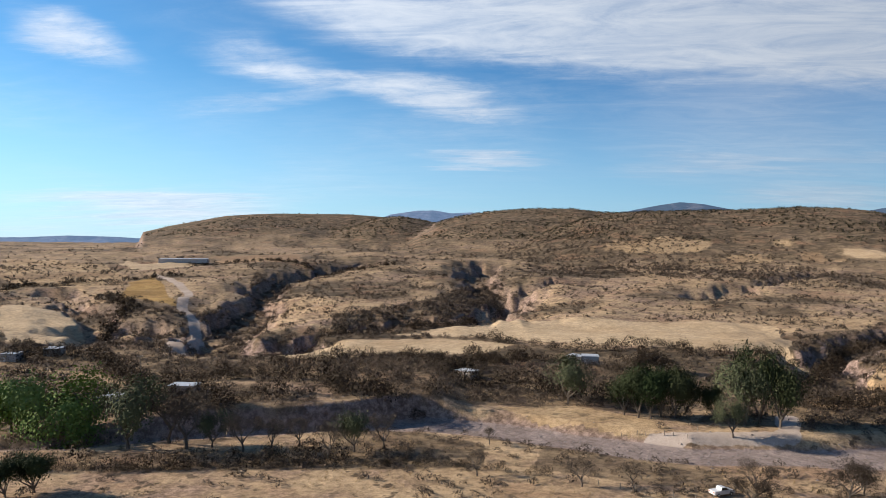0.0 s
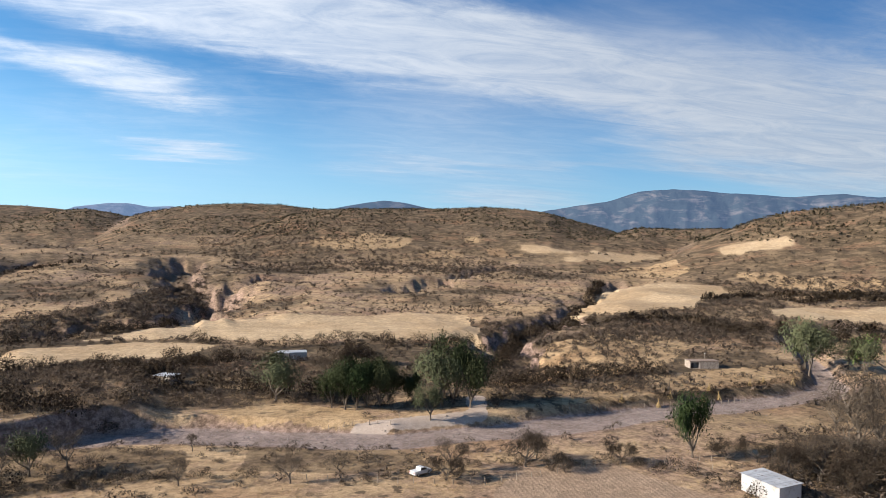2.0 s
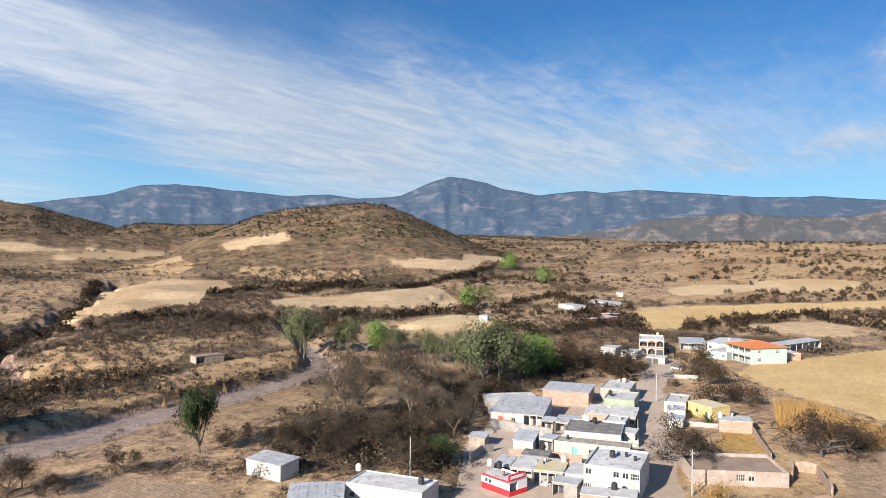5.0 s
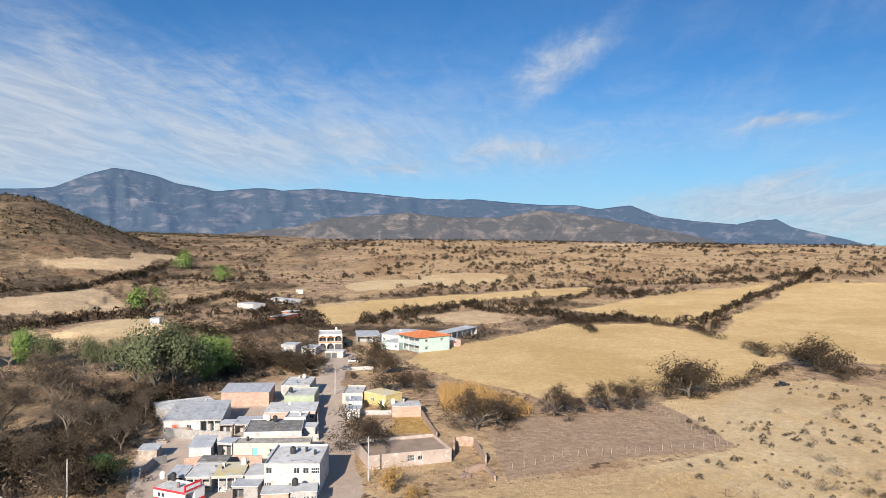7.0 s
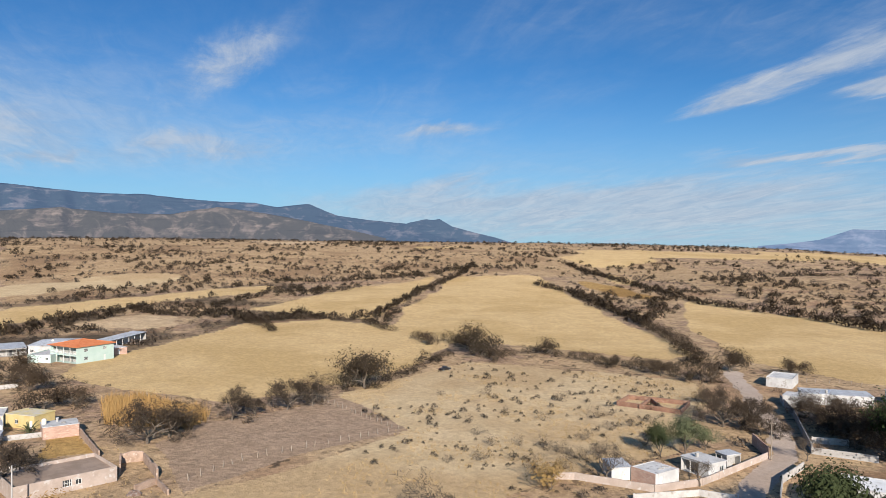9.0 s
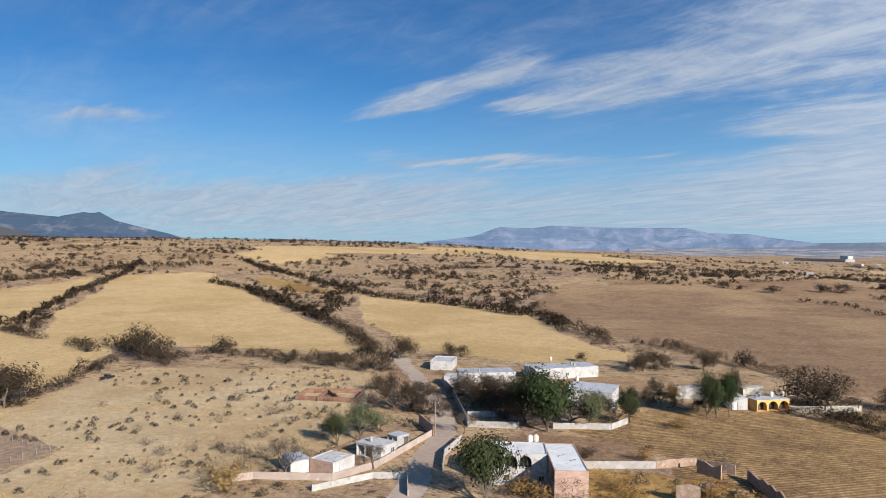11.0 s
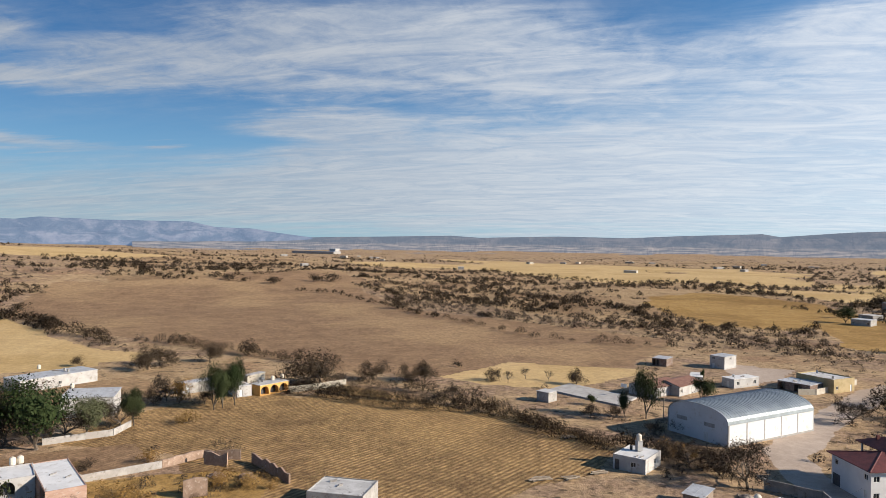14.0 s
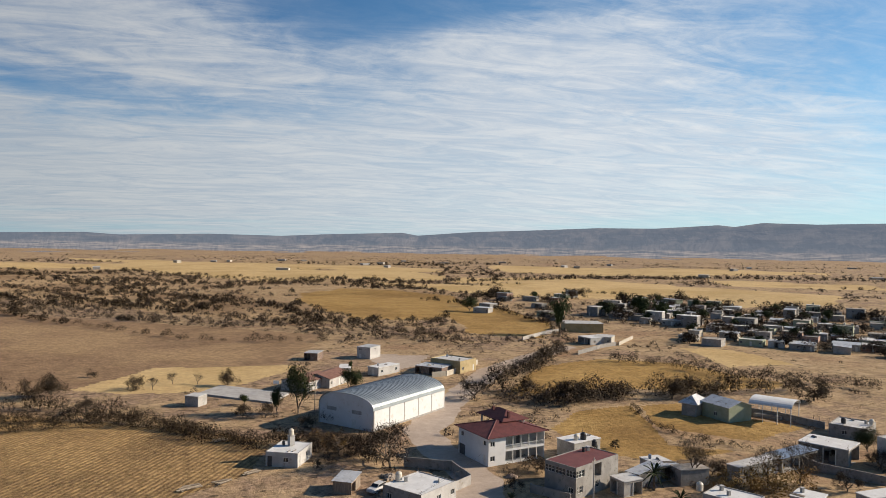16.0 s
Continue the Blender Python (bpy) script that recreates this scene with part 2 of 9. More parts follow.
def ground_material():
    m = bpy.data.materials.new("dry land")
    m.use_nodes = True
    tree = m.node_tree
    add, put, calc, vec, mix, noise_at, remap = link_chain(tree)
    shader = tree.nodes["Principled BSDF"]
    where = add("ShaderNodeTexCoord").outputs["Object"]

    def share(name):
        return add("ShaderNodeAttribute", attr=name).outputs["Fac"]

    wide = noise_at(where, 1 / 90, 5, 0.6)
    patch = noise_at(where, 1 / 14, 6, 0.65)
    tuft = noise_at(where, 1 / 1.6, 5, 0.7)
    fine = noise_at(where, 3.0, 3, 0.6)
    grass = mix(remap(patch, 0.35, 0.65), (0.345, 0.246, 0.143), (0.485, 0.360, 0.218))
    soil = mix(remap(tuft, 0.35, 0.65), (0.245, 0.172, 0.124), (0.375, 0.270, 0.192))
    base = mix(remap(calc("ADD", calc("MULTIPLY", wide, 0.5), calc("MULTIPLY", patch, 0.5)), 0.39, 0.54), soil, grass)
    brush = mix(remap(patch, 0.40, 0.66), (0.085, 0.066, 0.043), (0.215, 0.160, 0.102))
    base = mix(share("brush"), base, brush)
    # red earth, and low bushes too small and far to stand singly
    base = mix(calc("MULTIPLY", remap(noise_at(where, 1 / 47, 6, 0.65), 0.52, 0.66), 0.55), base, (0.32, 0.195, 0.12))
    low = remap(noise_at(where, 1 / 3.6, 3, 0.6), 0.56, 0.63)
    dense = remap(noise_at(where, 1 / 38, 4, 0.6), 0.38, 0.58, 0.18, 0.85)
    base = mix(calc("MULTIPLY", low, dense), base, (0.085, 0.064, 0.043))
    rock = mix(remap(tuft, 0.35, 0.65), (0.20, 0.142, 0.115), (0.34, 0.255, 0.215))
    base = mix(share("rock"), base, rock)

    def lay(name, a, b, c, rows=None):
        nonlocal base
        tone = mix(remap(patch, 0.3, 0.7), a, b)
        tone = mix(calc("MULTIPLY", remap(wide, 0.46, 0.62), 0.8), tone, c)
        if rows:
            wave = add("ShaderNodeTexWave")
            turned = add("ShaderNodeMapping")
            put(where, turned.inputs["Vector"])
            turned.inputs["Rotation"].default_value = (0, 0, radians(rows[0]))
            put(turned.outputs[0], wave.inputs["Vector"])
            wave.inputs["Scale"].default_value = rows[1]
            wave.inputs["Distortion"].default_value = 0.7
            wave.inputs["Detail"].default_value = 3.0
            wave.inputs["Detail Scale"].default_value = 0.6
            tone = mix(calc("MULTIPLY", wave.outputs["Fac"], calc("MULTIPLY", calc("MULTIPLY", remap(tuft, 0.30, 0.58, 0.2, 1.0), remap(patch, 0.30, 0.62, 0.25, 1.0)), rows[2])), tone, rows[3])
        edge = remap(calc("ADD", share(name), calc("MULTIPLY", calc("SUBTRACT", tuft, 0.5), 0.5)), 0.35, 0.65)
        base = mix(edge, base, tone)

    lay("range", (0.37, 0.262, 0.15), (0.48, 0.355, 0.21), (0.26, 0.172, 0.10))
    base = mix(calc("MULTIPLY", calc("MULTIPLY", low, dense), calc("MULTIPLY", share("range"), 0.75)), base, (0.10, 0.075, 0.05))
    lay("hay", (0.49, 0.372, 0.230), (0.575, 0.448, 0.290), (0.42, 0.308, 0.185))
    lay("straw", (0.56, 0.41, 0.205), (0.64, 0.48, 0.25), (0.50, 0.36, 0.165))
    lay("ochre", (0.35, 0.222, 0.078), (0.44, 0.293, 0.113), (0.25, 0.152, 0.055))
    lay("bare", (0.52, 0.405, 0.24), (0.60, 0.48, 0.30), (0.46, 0.335, 0.185))
    lay("stubble", (0.222, 0.145, 0.090), (0.285, 0.190, 0.118), (0.385, 0.270, 0.155), (20, 0.28, 0.45, (0.44, 0.312, 0.178)))
    lay("corn", (0.148, 0.095, 0.053), (0.235, 0.151, 0.078), (0.36, 0.236, 0.112), (CORN_ROWS, 0.26, 0.8, (0.57, 0.395, 0.184)))
    lay("plough", (0.34, 0.25, 0.175), (0.41, 0.31, 0.22), (0.37, 0.275, 0.19), (12, 0.35, 0.6, (0.22, 0.158, 0.11)))
    lay("dirt", (0.44, 0.37, 0.31), (0.52, 0.445, 0.38), (0.39, 0.315, 0.25))
    lay("gravel", (0.244, 0.197, 0.176), (0.328, 0.273, 0.248), (0.185, 0.143, 0.118))
    value = calc("ADD", 0.60, calc("MULTIPLY", remap(tuft, 0.34, 0.64), 0.40))
    value = calc("ADD", value, calc("MULTIPLY", remap(fine, 0.3, 0.7), 0.36))
    value = calc("MULTIPLY", value, calc("ADD", 0.88, calc("MULTIPLY", remap(noise_at(where, 1 / 4.5, 5, 0.7), 0.36, 0.64), 0.22)))
    value = calc("ADD", value, calc("MULTIPLY", calc("SUBTRACT", 0.93, value), calc("ADD", calc("MULTIPLY", share("dirt"), 0.65), calc("MULTIPLY", calc("ADD", share("straw"), share("bare")), 0.45))))
    base = mix(1.0, base, add_grey(tree, value), "MULTIPLY")
    base = mix(1.0, base, (0.85, 0.81, 0.785), "MULTIPLY")
    put(base, shader.inputs["Base Color"])
    shader.inputs["Roughness"].default_value = 0.95
    shader.inputs["Specular IOR Level"].default_value = 0.1
    relief = add("ShaderNodeBump")
    put(calc("SUBTRACT", 0.6, calc("MULTIPLY", share("dirt"), 0.48)), relief.inputs["Strength"])
    relief.inputs["Distance"].default_value = 0.6
    put(calc("ADD", tuft, calc("MULTIPLY", fine, 0.3)), relief.inputs["Height"])
    put(relief.outputs[0], shader.inputs["Normal"])
    return m


LAND = ground_material()


def mountain_material(name, low, high, haze_glow, power, size=150.0, plain=None, bare=0.42):
    """Far ranges, a backdrop: miles of blue air put into tones and emission."""
    m = bpy.data.materials.new(name)
    m.use_nodes = True
    tree = m.node_tree
    add, put, calc, vec, mix, noise_at, remap = link_chain(tree)
    shader = tree.nodes["Principled BSDF"]
    where = add("ShaderNodeTexCoord").outputs["Object"]
    # tones by bearing and height, so that gullies run down the slopes
    xyz = add("ShaderNodeSeparateXYZ")
    put(where, xyz.inputs[0])
    slope_place = add("ShaderNodeCombineXYZ")
    put(calc("MULTIPLY", calc("ARCTAN2", xyz.outputs[0], xyz.outputs[1]), 4500.0), slope_place.inputs[0])
    put(calc("MULTIPLY", xyz.outputs[2], 2.1), slope_place.inputs[1])
    bands = noise_at(slope_place.outputs[0], 1 / size, 9, 0.66, 0.6)
    colour = mix(remap(bands, bare, bare + 0.2), low, high)
    # rock steps run along the slopes
    strata = noise_at(vec("MULTIPLY", slope_place.outputs[0], (0.30, 2.6, 1.0)), 1 / size, 8, 0.68, 0.8)
    colour = mix(calc("MULTIPLY", calc("MULTIPLY", remap(strata, 0.56, 0.66), remap(bands, 0.46, 0.60)), 0.75), colour, tuple(v * 1.5 for v in high))
    colour = mix(calc("SUBTRACT", 0.6, calc("MULTIPLY", remap(strata, 0.36, 0.46), 0.6)), colour, tuple(v * 0.55 for v in low))
    if plain:
        # fields on the valley floor below the slopes
        strips = mix(remap(noise_at(where, 1 / 130, 6, 0.62), 0.40, 0.62), (0.06, 0.055, 0.05), plain)
        up = add("ShaderNodeSeparateXYZ")
        put(where, up.inputs[0])
        colour = mix(remap(up.outputs[2], 4.0, 26.0), strips, colour)
    put(colour, shader.inputs["Base Color"])
    shader.inputs["Roughness"].default_value = 1.0
    shader.inputs["Specular IOR Level"].default_value = 0.0
    relief = add("ShaderNodeBump")
    relief.inputs["Strength"].default_value = 0.45
    relief.inputs["Distance"].default_value = 40.0
    put(noise_at(slope_place.outputs[0], 1 / 70, 9, 0.62), relief.inputs["Height"])
    put(relief.outputs[0], shader.inputs["Normal"])
    # the slopes emit the haze themselves; no air is modelled
    shader.inputs["Emission Color"].default_value = (*haze_glow, 1)
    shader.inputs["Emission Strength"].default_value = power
    return m


# ---- the lie of the land ----
LATTICE = np.random.RandomState(7).rand(256, 256)


def smooth(a, b, v):
    u = np.clip((v - a) / (b - a), 0, 1)
    return u * u * (3 - 2 * u)


def value_noise(x, y):
    """Smooth noise from 0 to 1, one cell a metre."""
    xi, yi = np.floor(x).astype(int), np.floor(y).astype(int)
    u, v = x - xi, y - yi
    u, v = u * u * (3 - 2 * u), v * v * (3 - 2 * v)
    a, b = LATTICE[xi & 255, yi & 255], LATTICE[(xi + 1) & 255, yi & 255]
    c, d = LATTICE[xi & 255, (yi + 1) & 255], LATTICE[(xi + 1) & 255, (yi + 1) & 255]
    return a * (1 - u) * (1 - v) + b * u * (1 - v) + c * (1 - u) * v + d * u * v


def fractal(x, y, size, octaves=4):
    total, weight, amount = 0, 0, 1.0
    for i in range(octaves):
        total = total + amount * value_noise(x / size * 2 ** i + 17.3 * i, y / size * 2 ** i + 5.1 * i)
        weight += amount
        amount *= 0.5
    return total / weight


def ridged(x, y, size, octaves=4):
    total, weight, amount = 0, 0, 1.0
    for i in range(octaves):
        n = 1 - abs(2 * value_noise(x / size * 2 ** i + 3.7 * i, y / size * 2 ** i + 9.2 * i) - 1)
        total = total + amount * n
        weight += amount
        amount *= 0.5
    return total / weight


def bump(x, y, bearing, far, wide, deep, height, flat=0.25, turn=0.0):
    """A hill whose middle lies far metres off at that bearing (clockwise from +y)."""
    b, a = radians(bearing), radians(bearing + turn)
    dx, dy = x - far * math.sin(b), y - far * math.cos(b)
    across, along = dx * math.cos(a) - dy * math.sin(a), dx * math.sin(a) + dy * math.cos(a)
    r = np.hypot(across / wide, along / deep)
    return height * (1 - smooth(flat, 1, r))


def line_distance(x, y, points):
    """Distance from a line of points."""
    best = np.full(np.shape(x), 1e9)
    for (ax, ay), (bx, by) in zip(points, points[1:]):
        ex, ey = bx - ax, by - ay
        u = np.clip(((x - ax) * ex + (y - ay) * ey) / (ex * ex + ey * ey), 0, 1)
        best = np.minimum(best, np.hypot(x - ax - u * ex, y - ay - u * ey))
    return best


# River and gullies, as lines on the plan.
RIVER_WIDTH = 16
RIVER = [(-115, 158), (-80, 165), (-50, 176), (-26, 182), (-3, 188), (14, 183), (30, 173), (48, 167), (57, 162), (71, 162), (103, 162), (143, 164), (164, 164), (195, 165), (221, 177), (252, 212), (305, 270), (361, 290), (421, 245)]
ARROYOS = []
ARROYOS.append(([(-97, 326), (-118, 427), (-147, 576), (-159, 670), (-157, 792), (-128, 894), (-101, 1046)], 34, 13))
ARROYOS.append(([(-95, 317), (-75, 309), (-65, 374), (-41, 396), (-21, 426), (6, 422), (23, 437)], 22, 9))
ARROYOS.append(([(33, 456), (49, 565), (41, 633), (35, 797), (57, 989)], 36, 14))
ARROYOS.append(([(49, 565), (72, 628), (105, 689), (134, 678)], 20, 8))
ARROYOS.append(([(131, 245), (161, 310), (210, 353), (267, 413), (366, 522), (451, 614)], 24, 8))
ARROYOS.append(([(-158, 325), (-181, 388), (-234, 473), (-302, 571)], 28, 8))
ARROYOS.append(([(-180, 377), (-169, 398), (-143, 378)], 22, 8))
ARROYOS.append(([(200, 576), (242, 605), (364, 754), (416, 812)], 18, 6))
ARROYOS.append(([(285, 220), (318, 216), (325, 202)], 20, 3))
ARROYOS.append(([(430, 250), (679, 345), (827, 369), (907, 341)], 25, 4))


def river_distance(x, y):
    """Distance from the edge of the riverbed, which narrows upstream and downstream."""
    half = RIVER_WIDTH * 0.5 * (0.28 + 0.72 * smooth(-45, 0, x)) * (1 - 0.55 * smooth(170, 230, x))
    return line_distance(x, y, RIVER) + (fractal(x, y, 22, 2) - 0.5) * 6 - half


# Hills: distance of the crest, depth of the slope before it, and the crest's height in degrees by bearing.
HILLS = (
    (2500, 900, ((-22.9, -0.6), (-22.5, 0.45), (-20.7, 0.94), (-18.7, 1.35), (-16.7, 1.77), (-14.6, 1.94), (-12.5, 2.03), (-7.3, 2.05), (-5, 1.9), (-2, 1.5), (1, 0.9), (7, -1.6))),
    (2150, 600, ((-12, -1.6), (-8, 0.7), (-5.3, 1.75), (-3.5, 1.95), (-2, 1.77), (-0.6, 1.45), (0.5, 0.8), (2, 0.2), (5, -1.6))),
    (1900, 700, ((-5, -1.6), (-2, 0.5), (-0.6, 1.5), (1, 1.95), (2.5, 2.25), (4.1, 2.47), (7, 2.68), (10.3, 2.66), (12, 2.45), (14, 2.3), (17, 1.9), (20, 1.5), (27, -1.6))),
    (1550, 600, ((3, -1.8), (8, 0.8), (11, 1.9), (13.5, 2.35), (16, 2.48), (20, 2.55), (23, 2.6), (26, 2.74), (28.5, 2.65), (30.1, 2.5), (31.2, 2.3), (32.3, 1.94),
                 (34, 1.5), (35.8, 1.0), (37, 0.55), (38.7, -0.16), (41, -1.2), (43, -2))),
    (1450, 350, ((29, -2), (33, 0.0), (35.8, 0.53), (37, 1.05), (38, 1.25), (40.8, 1.15), (44.3, 1.25), (46, 1.0), (48, 0.5), (53, -2))),
    (1180, 430, ((36, -2.6), (40, -0.8), (42, 0.3), (43.4, 0.8), (44.5, 1.25), (45.5, 1.67), (46.6, 2.04), (48.4, 2.5), (50.9, 2.8), (52.5, 2.9), (54.3, 3.08), (55.8, 2.95),
                 (57.5, 2.37), (60.1, 1.2), (61.9, 0.42), (63.9, -0.5), (66, -1.04), (69, -2.4), (71, -3.5))),
    (1700, 900, ((68, -2.0), (76, 0.1), (88, 0.26), (101, 0.12), (109, 0.10), (118, 0.08), (124, 0.02), (130, -0.08), (136, -0.28), (142, -0.7), (152, -2.0))),
)


def terrain(x, y):
    """Height of the ground at a place or at arrays of places."""
    x, y = np.asarray(x, float), np.asarray(y, float)
    d = np.hypot(x, y)
    s = 0.985 * x - 0.174 * y
    n = 0.985 * y + 0.12 * x
    z = 40 * smooth(330, 1500, s) * smooth(-3200, -600, y)
    z = z + 24 * smooth(330, 1400, n)
    z = z + bump(x, y, 152, 800, 420, 330, 11)
    z = z - 14 * smooth(500, 2600, -y)
    z = z - 10 * smooth(200, 1400, -x) * smooth(100, 900, y)
    wild = smooth(230, 420, d) * np.maximum(smooth(40, 160, y), smooth(520, 700, d))
    z = z + wild * (fractal(x, y, 170) - 0.5) * 9 + smooth(120, 260, d) * (fractal(x + 50, y, 60, 3) - 0.5) * 1.2
    # rills and terraces on the open land
    broken = wild * smooth(250, 420, n) * smooth(-500, 0, y)
    z = z + broken * (ridged(x + 31, y, 95, 4) - 0.55) * 7
    bearing = np.degrees(np.arctan2(x, y))
    cut = ridged(x, y, 240, 5)
    for far, deep, points in HILLS:
        b, e = zip(*points)
        top = EYE_HEIGHT - 2.0 + far * np.tan(np.radians(np.interp(bearing, b, e, left=-9, right=-9)))
        u = np.clip((d - far + deep) / deep, 0, 1)
        rise = u ** 1.25 * (1 + 0.75 * (1 - u) * (cut - 0.58))
        z = np.maximum(z, z + (top - z) * rise * (1 - 0.7 * smooth(far + 150, far + 900, d)))
    # arroyos and the river
    for points, width, depth in ARROYOS:
        e = line_distance(x, y, points) + (fractal(x, y, 42, 4) - 0.5) * 26 + (ridged(x, y, 24, 3) - 0.6) * 20
        z = z - depth * (0.35 * (1 - smooth(0.5 * width, 1.5 * width, e)) + 0.65 * (1 - smooth(0.35 * width, 0.62 * width, e))) * (0.55 + 0.35 * ridged(x, y, 34, 4) + 0.4 * ridged(x, y, 14, 3))
    e = river_distance(x, y)
    beyond = smooth(-2, 2, y - np.interp(x, [p[0] for p in RIVER[:12]], [p[1] for p in RIVER[:12]]))
    z = z + 3.8 * smooth(0.5, 3.5, e) * (1 - smooth(25, 110, e)) * beyond * smooth(-95, -60, x) * (1 - smooth(-4, 10, x))
    z = z - 3.0 * (1 - smooth(0, 5, e))
    return z


# Lanes and tracks as lines on the plan, with their width.
WAYS = []
WAYS.append(("dirt", [(108, 24), (129, 29), (154, 35), (183, 42), (210, 49), (234, 56), (262, 60), (290, 61)], 8.5))
WAYS.append(("dirt", [(90, -80), (103, -98), (110, -107), (120, -124), (137, -140), (156, -152), (178, -169), (198, -182), (208, -190)], 5.5))
WAYS.append(("dirt", [(-47, -108), (-55, -128), (-55, -142), (-55, -153), (-56, -165), (-71, -189), (-88, -212), (-107, -237), (-130, -257), (-162, -281)], 9))
WAYS.append(("dirt", [(-108, 303), (-128, 343), (-131, 388), (-154, 445), (-175, 485), (-201, 575), (-228, 628), (-258, 685), (-302, 755)], 7))
WAYS.append(("dirt", [(52, 174), (58, 174), (71, 174), (83, 174), (92, 191)], 5))
# Yards and courts round the houses.
YARDS = []
YARDS.append([(148, 78), (185, 89), (210, 84), (242, 74), (250, 64), (107, 26), (101, 54)])
YARDS.append([(219, 48), (230, 35), (209, 21), (188, 21), (187, 40)])
YARDS.append([(298, 59), (382, 52), (403, 11), (324, 23), (289, 37), (270, 49)])
YARDS.append([(122, -93), (135, -108), (128, -119), (126, -126), (175, -184), (170, -215), (135, -239), (84, -244), (69, -206), (84, -167), (81, -125), (60, -92), (103, -64), (120, -83)])
YARDS.append([(73, -139), (59, -146), (43, -129), (34, -139), (28, -113), (53, -96)])
YARDS.append([(-8, -113), (-23, -150), (-17, -164), (-29, -171), (-41, -152), (-60, -134), (-89, -152), (-107, -136), (-116, -129), (-144, -135), (-164, -129), (-105, -82)])
YARDS.append([(-3, -223), (-15, -237), (-40, -250), (-59, -286), (-101, -288), (-110, -255), (-64, -177), (-34, -186), (-25, -205)])
YARDS.append([(-133, -170), (-172, -184), (-188, -170), (-181, -142), (-160, -125), (-150, -139), (-134, -159)])
YARDS.append([(-187, -325), (-261, -397), (-384, -516), (-405, -446), (-506, -399), (-271, -213), (-232, -224), (-213, -273), (-195, -278), (-160, -264)])


# Thick brush as outlines on the plan: corners, spacing, size, whether round houses.
THICKETS = []
THICKETS.append(([(-184, 302), (-182, 375), (-95, 268), (-61, 258), (-0, 276), (15, 251), (-0, 198), (-37, 212), (-82, 218), (-119, 244), (-154, 253)], 3.8, 2, False))
THICKETS.append(([(-154, 253), (-91, 218), (-34, 198), (-32, 185), (-51, 162), (-72, 159), (-94, 154)], 3.7, 2.2, False))
THICKETS.append(([(-94, 154), (-58, 155), (-23, 161), (-2, 157), (-9, 145), (-86, 141)], 4, 1.5, False))
THICKETS.append(([(5, 289), (36, 290), (73, 262), (73, 209), (58, 195), (8, 208)], 3.8, 2, False))
THICKETS.append(([(65, 186), (142, 277), (116, 195), (180, 214), (150, 183), (95, 178)], 3.6, 2.2, False))
THICKETS.append(([(188, 306), (314, 316), (312, 275), (233, 251), (184, 288)], 4, 2.2, False))
THICKETS.append(([(94, 1403), (471, 1294), (245, 754), (133, 788), (85, 1127)], 8, 2.6, False))
THICKETS.append(([(279, 937), (463, 1064), (425, 676), (330, 638), (220, 739)], 8, 2.6, False))
THICKETS.append(([(-43, 283), (-2, 288), (9, 231), (36, 214), (73, 210), (65, 188), (46, 198), (8, 203), (-5, 198), (-29, 190)], 3.0, 1.8, False))
THICKETS.append(([(-66, 436), (-37, 470), (-14, 485), (47, 799), (63, 623), (36, 547), (-6, 401), (-44, 419), (-59, 391)], 3.2, 2.4, False))
THICKETS.append(([(179, 362), (230, 394), (394, 562), (370, 504), (225, 354), (171, 287), (209, 259), (181, 214), (135, 198), (99, 192), (78, 189), (63, 213), (103, 257), (155, 313)], 4.4, 1.8, False))
THICKETS.append(([(290, 371), (483, 493), (427, 368), (295, 257), (276, 282), (224, 273), (172, 271)], 4.8, 1.8, False))
THICKETS.append(([(-28, 186), (-5, 173), (10, 164), (9, 147), (-10, 145), (-22, 146)], 3.2, 1.1, False))
THICKETS.append(([(518, 575), (614, 543), (658, 473), (534, 384), (550, 474), (474, 511)], 5.0, 1.9, False))
THICKETS.append(([(26, 176), (57, 162), (55, 135), (39, 137), (19, 147)], 4.2, 1.0, False))
THICKETS.append(([(146, 132), (170, 112), (199, 97), (244, 92), (247, 76), (211, 86), (176, 88), (132, 77), (118, 80), (109, 98)], 3.2, 2.3, False))
THICKETS.append(([(300, 144), (383, 144), (384, 92), (295, 76), (261, 98)], 5, 2, False))
THICKETS.append(([(152, -652), (113, -823), (-36, -723), (-80, -400), (-124, -298), (-127, -275), (-86, -314), (-18, -363), (45, -428), (106, -487)], 19, 2.2, False))
THICKETS.append(([(-91, -206), (-104, -194), (-134, -194), (-128, -182), (-102, -177), (-89, -189)], 3, 2.4, False))
THICKETS.append(([(80, -209), (36, -198), (5, -184), (-4, -172), (5, -184), (35, -192), (60, -201)], 2.6, 1.8, False))
THICKETS.append(([(-249, 512), (-157, 444), (-152, 553), (-201, 774), (-149, 724), (-90, 328), (-101, 285), (-134, 304)], 4, 2, False))
THICKETS.append(([(148, -162), (140, -177), (128, -179), (109, -154), (127, -142)], 3.4, 1.5, True))
THICKETS.append(([(-104, -133), (-108, -118), (-114, -102), (-96, -104), (-91, -115)], 3.2, 1.1, True))
THICKETS.append(([(-63, -139), (-75, -142), (-67, -125), (-60, -124)], 3, 1.1, True))
THICKETS.append(([(-29, -173), (-44, -166), (-41, -152), (-29, -146), (-28, -152)], 3, 1.3, True))
THICKETS.append(([(89, -113), (71, -131), (50, -132), (48, -116), (74, -103)], 2.6, 1, True))
THICKETS.append(([(119, 62), (123, 72), (132, 80), (144, 77), (135, 66)], 3.2, 1.3, True))
THICKETS.append(([(-208, -464), (-336, -496), (-450, -355), (-296, -233), (-260, -286), (-239, -353), (-201, -362)], 8.5, 1.9, True))
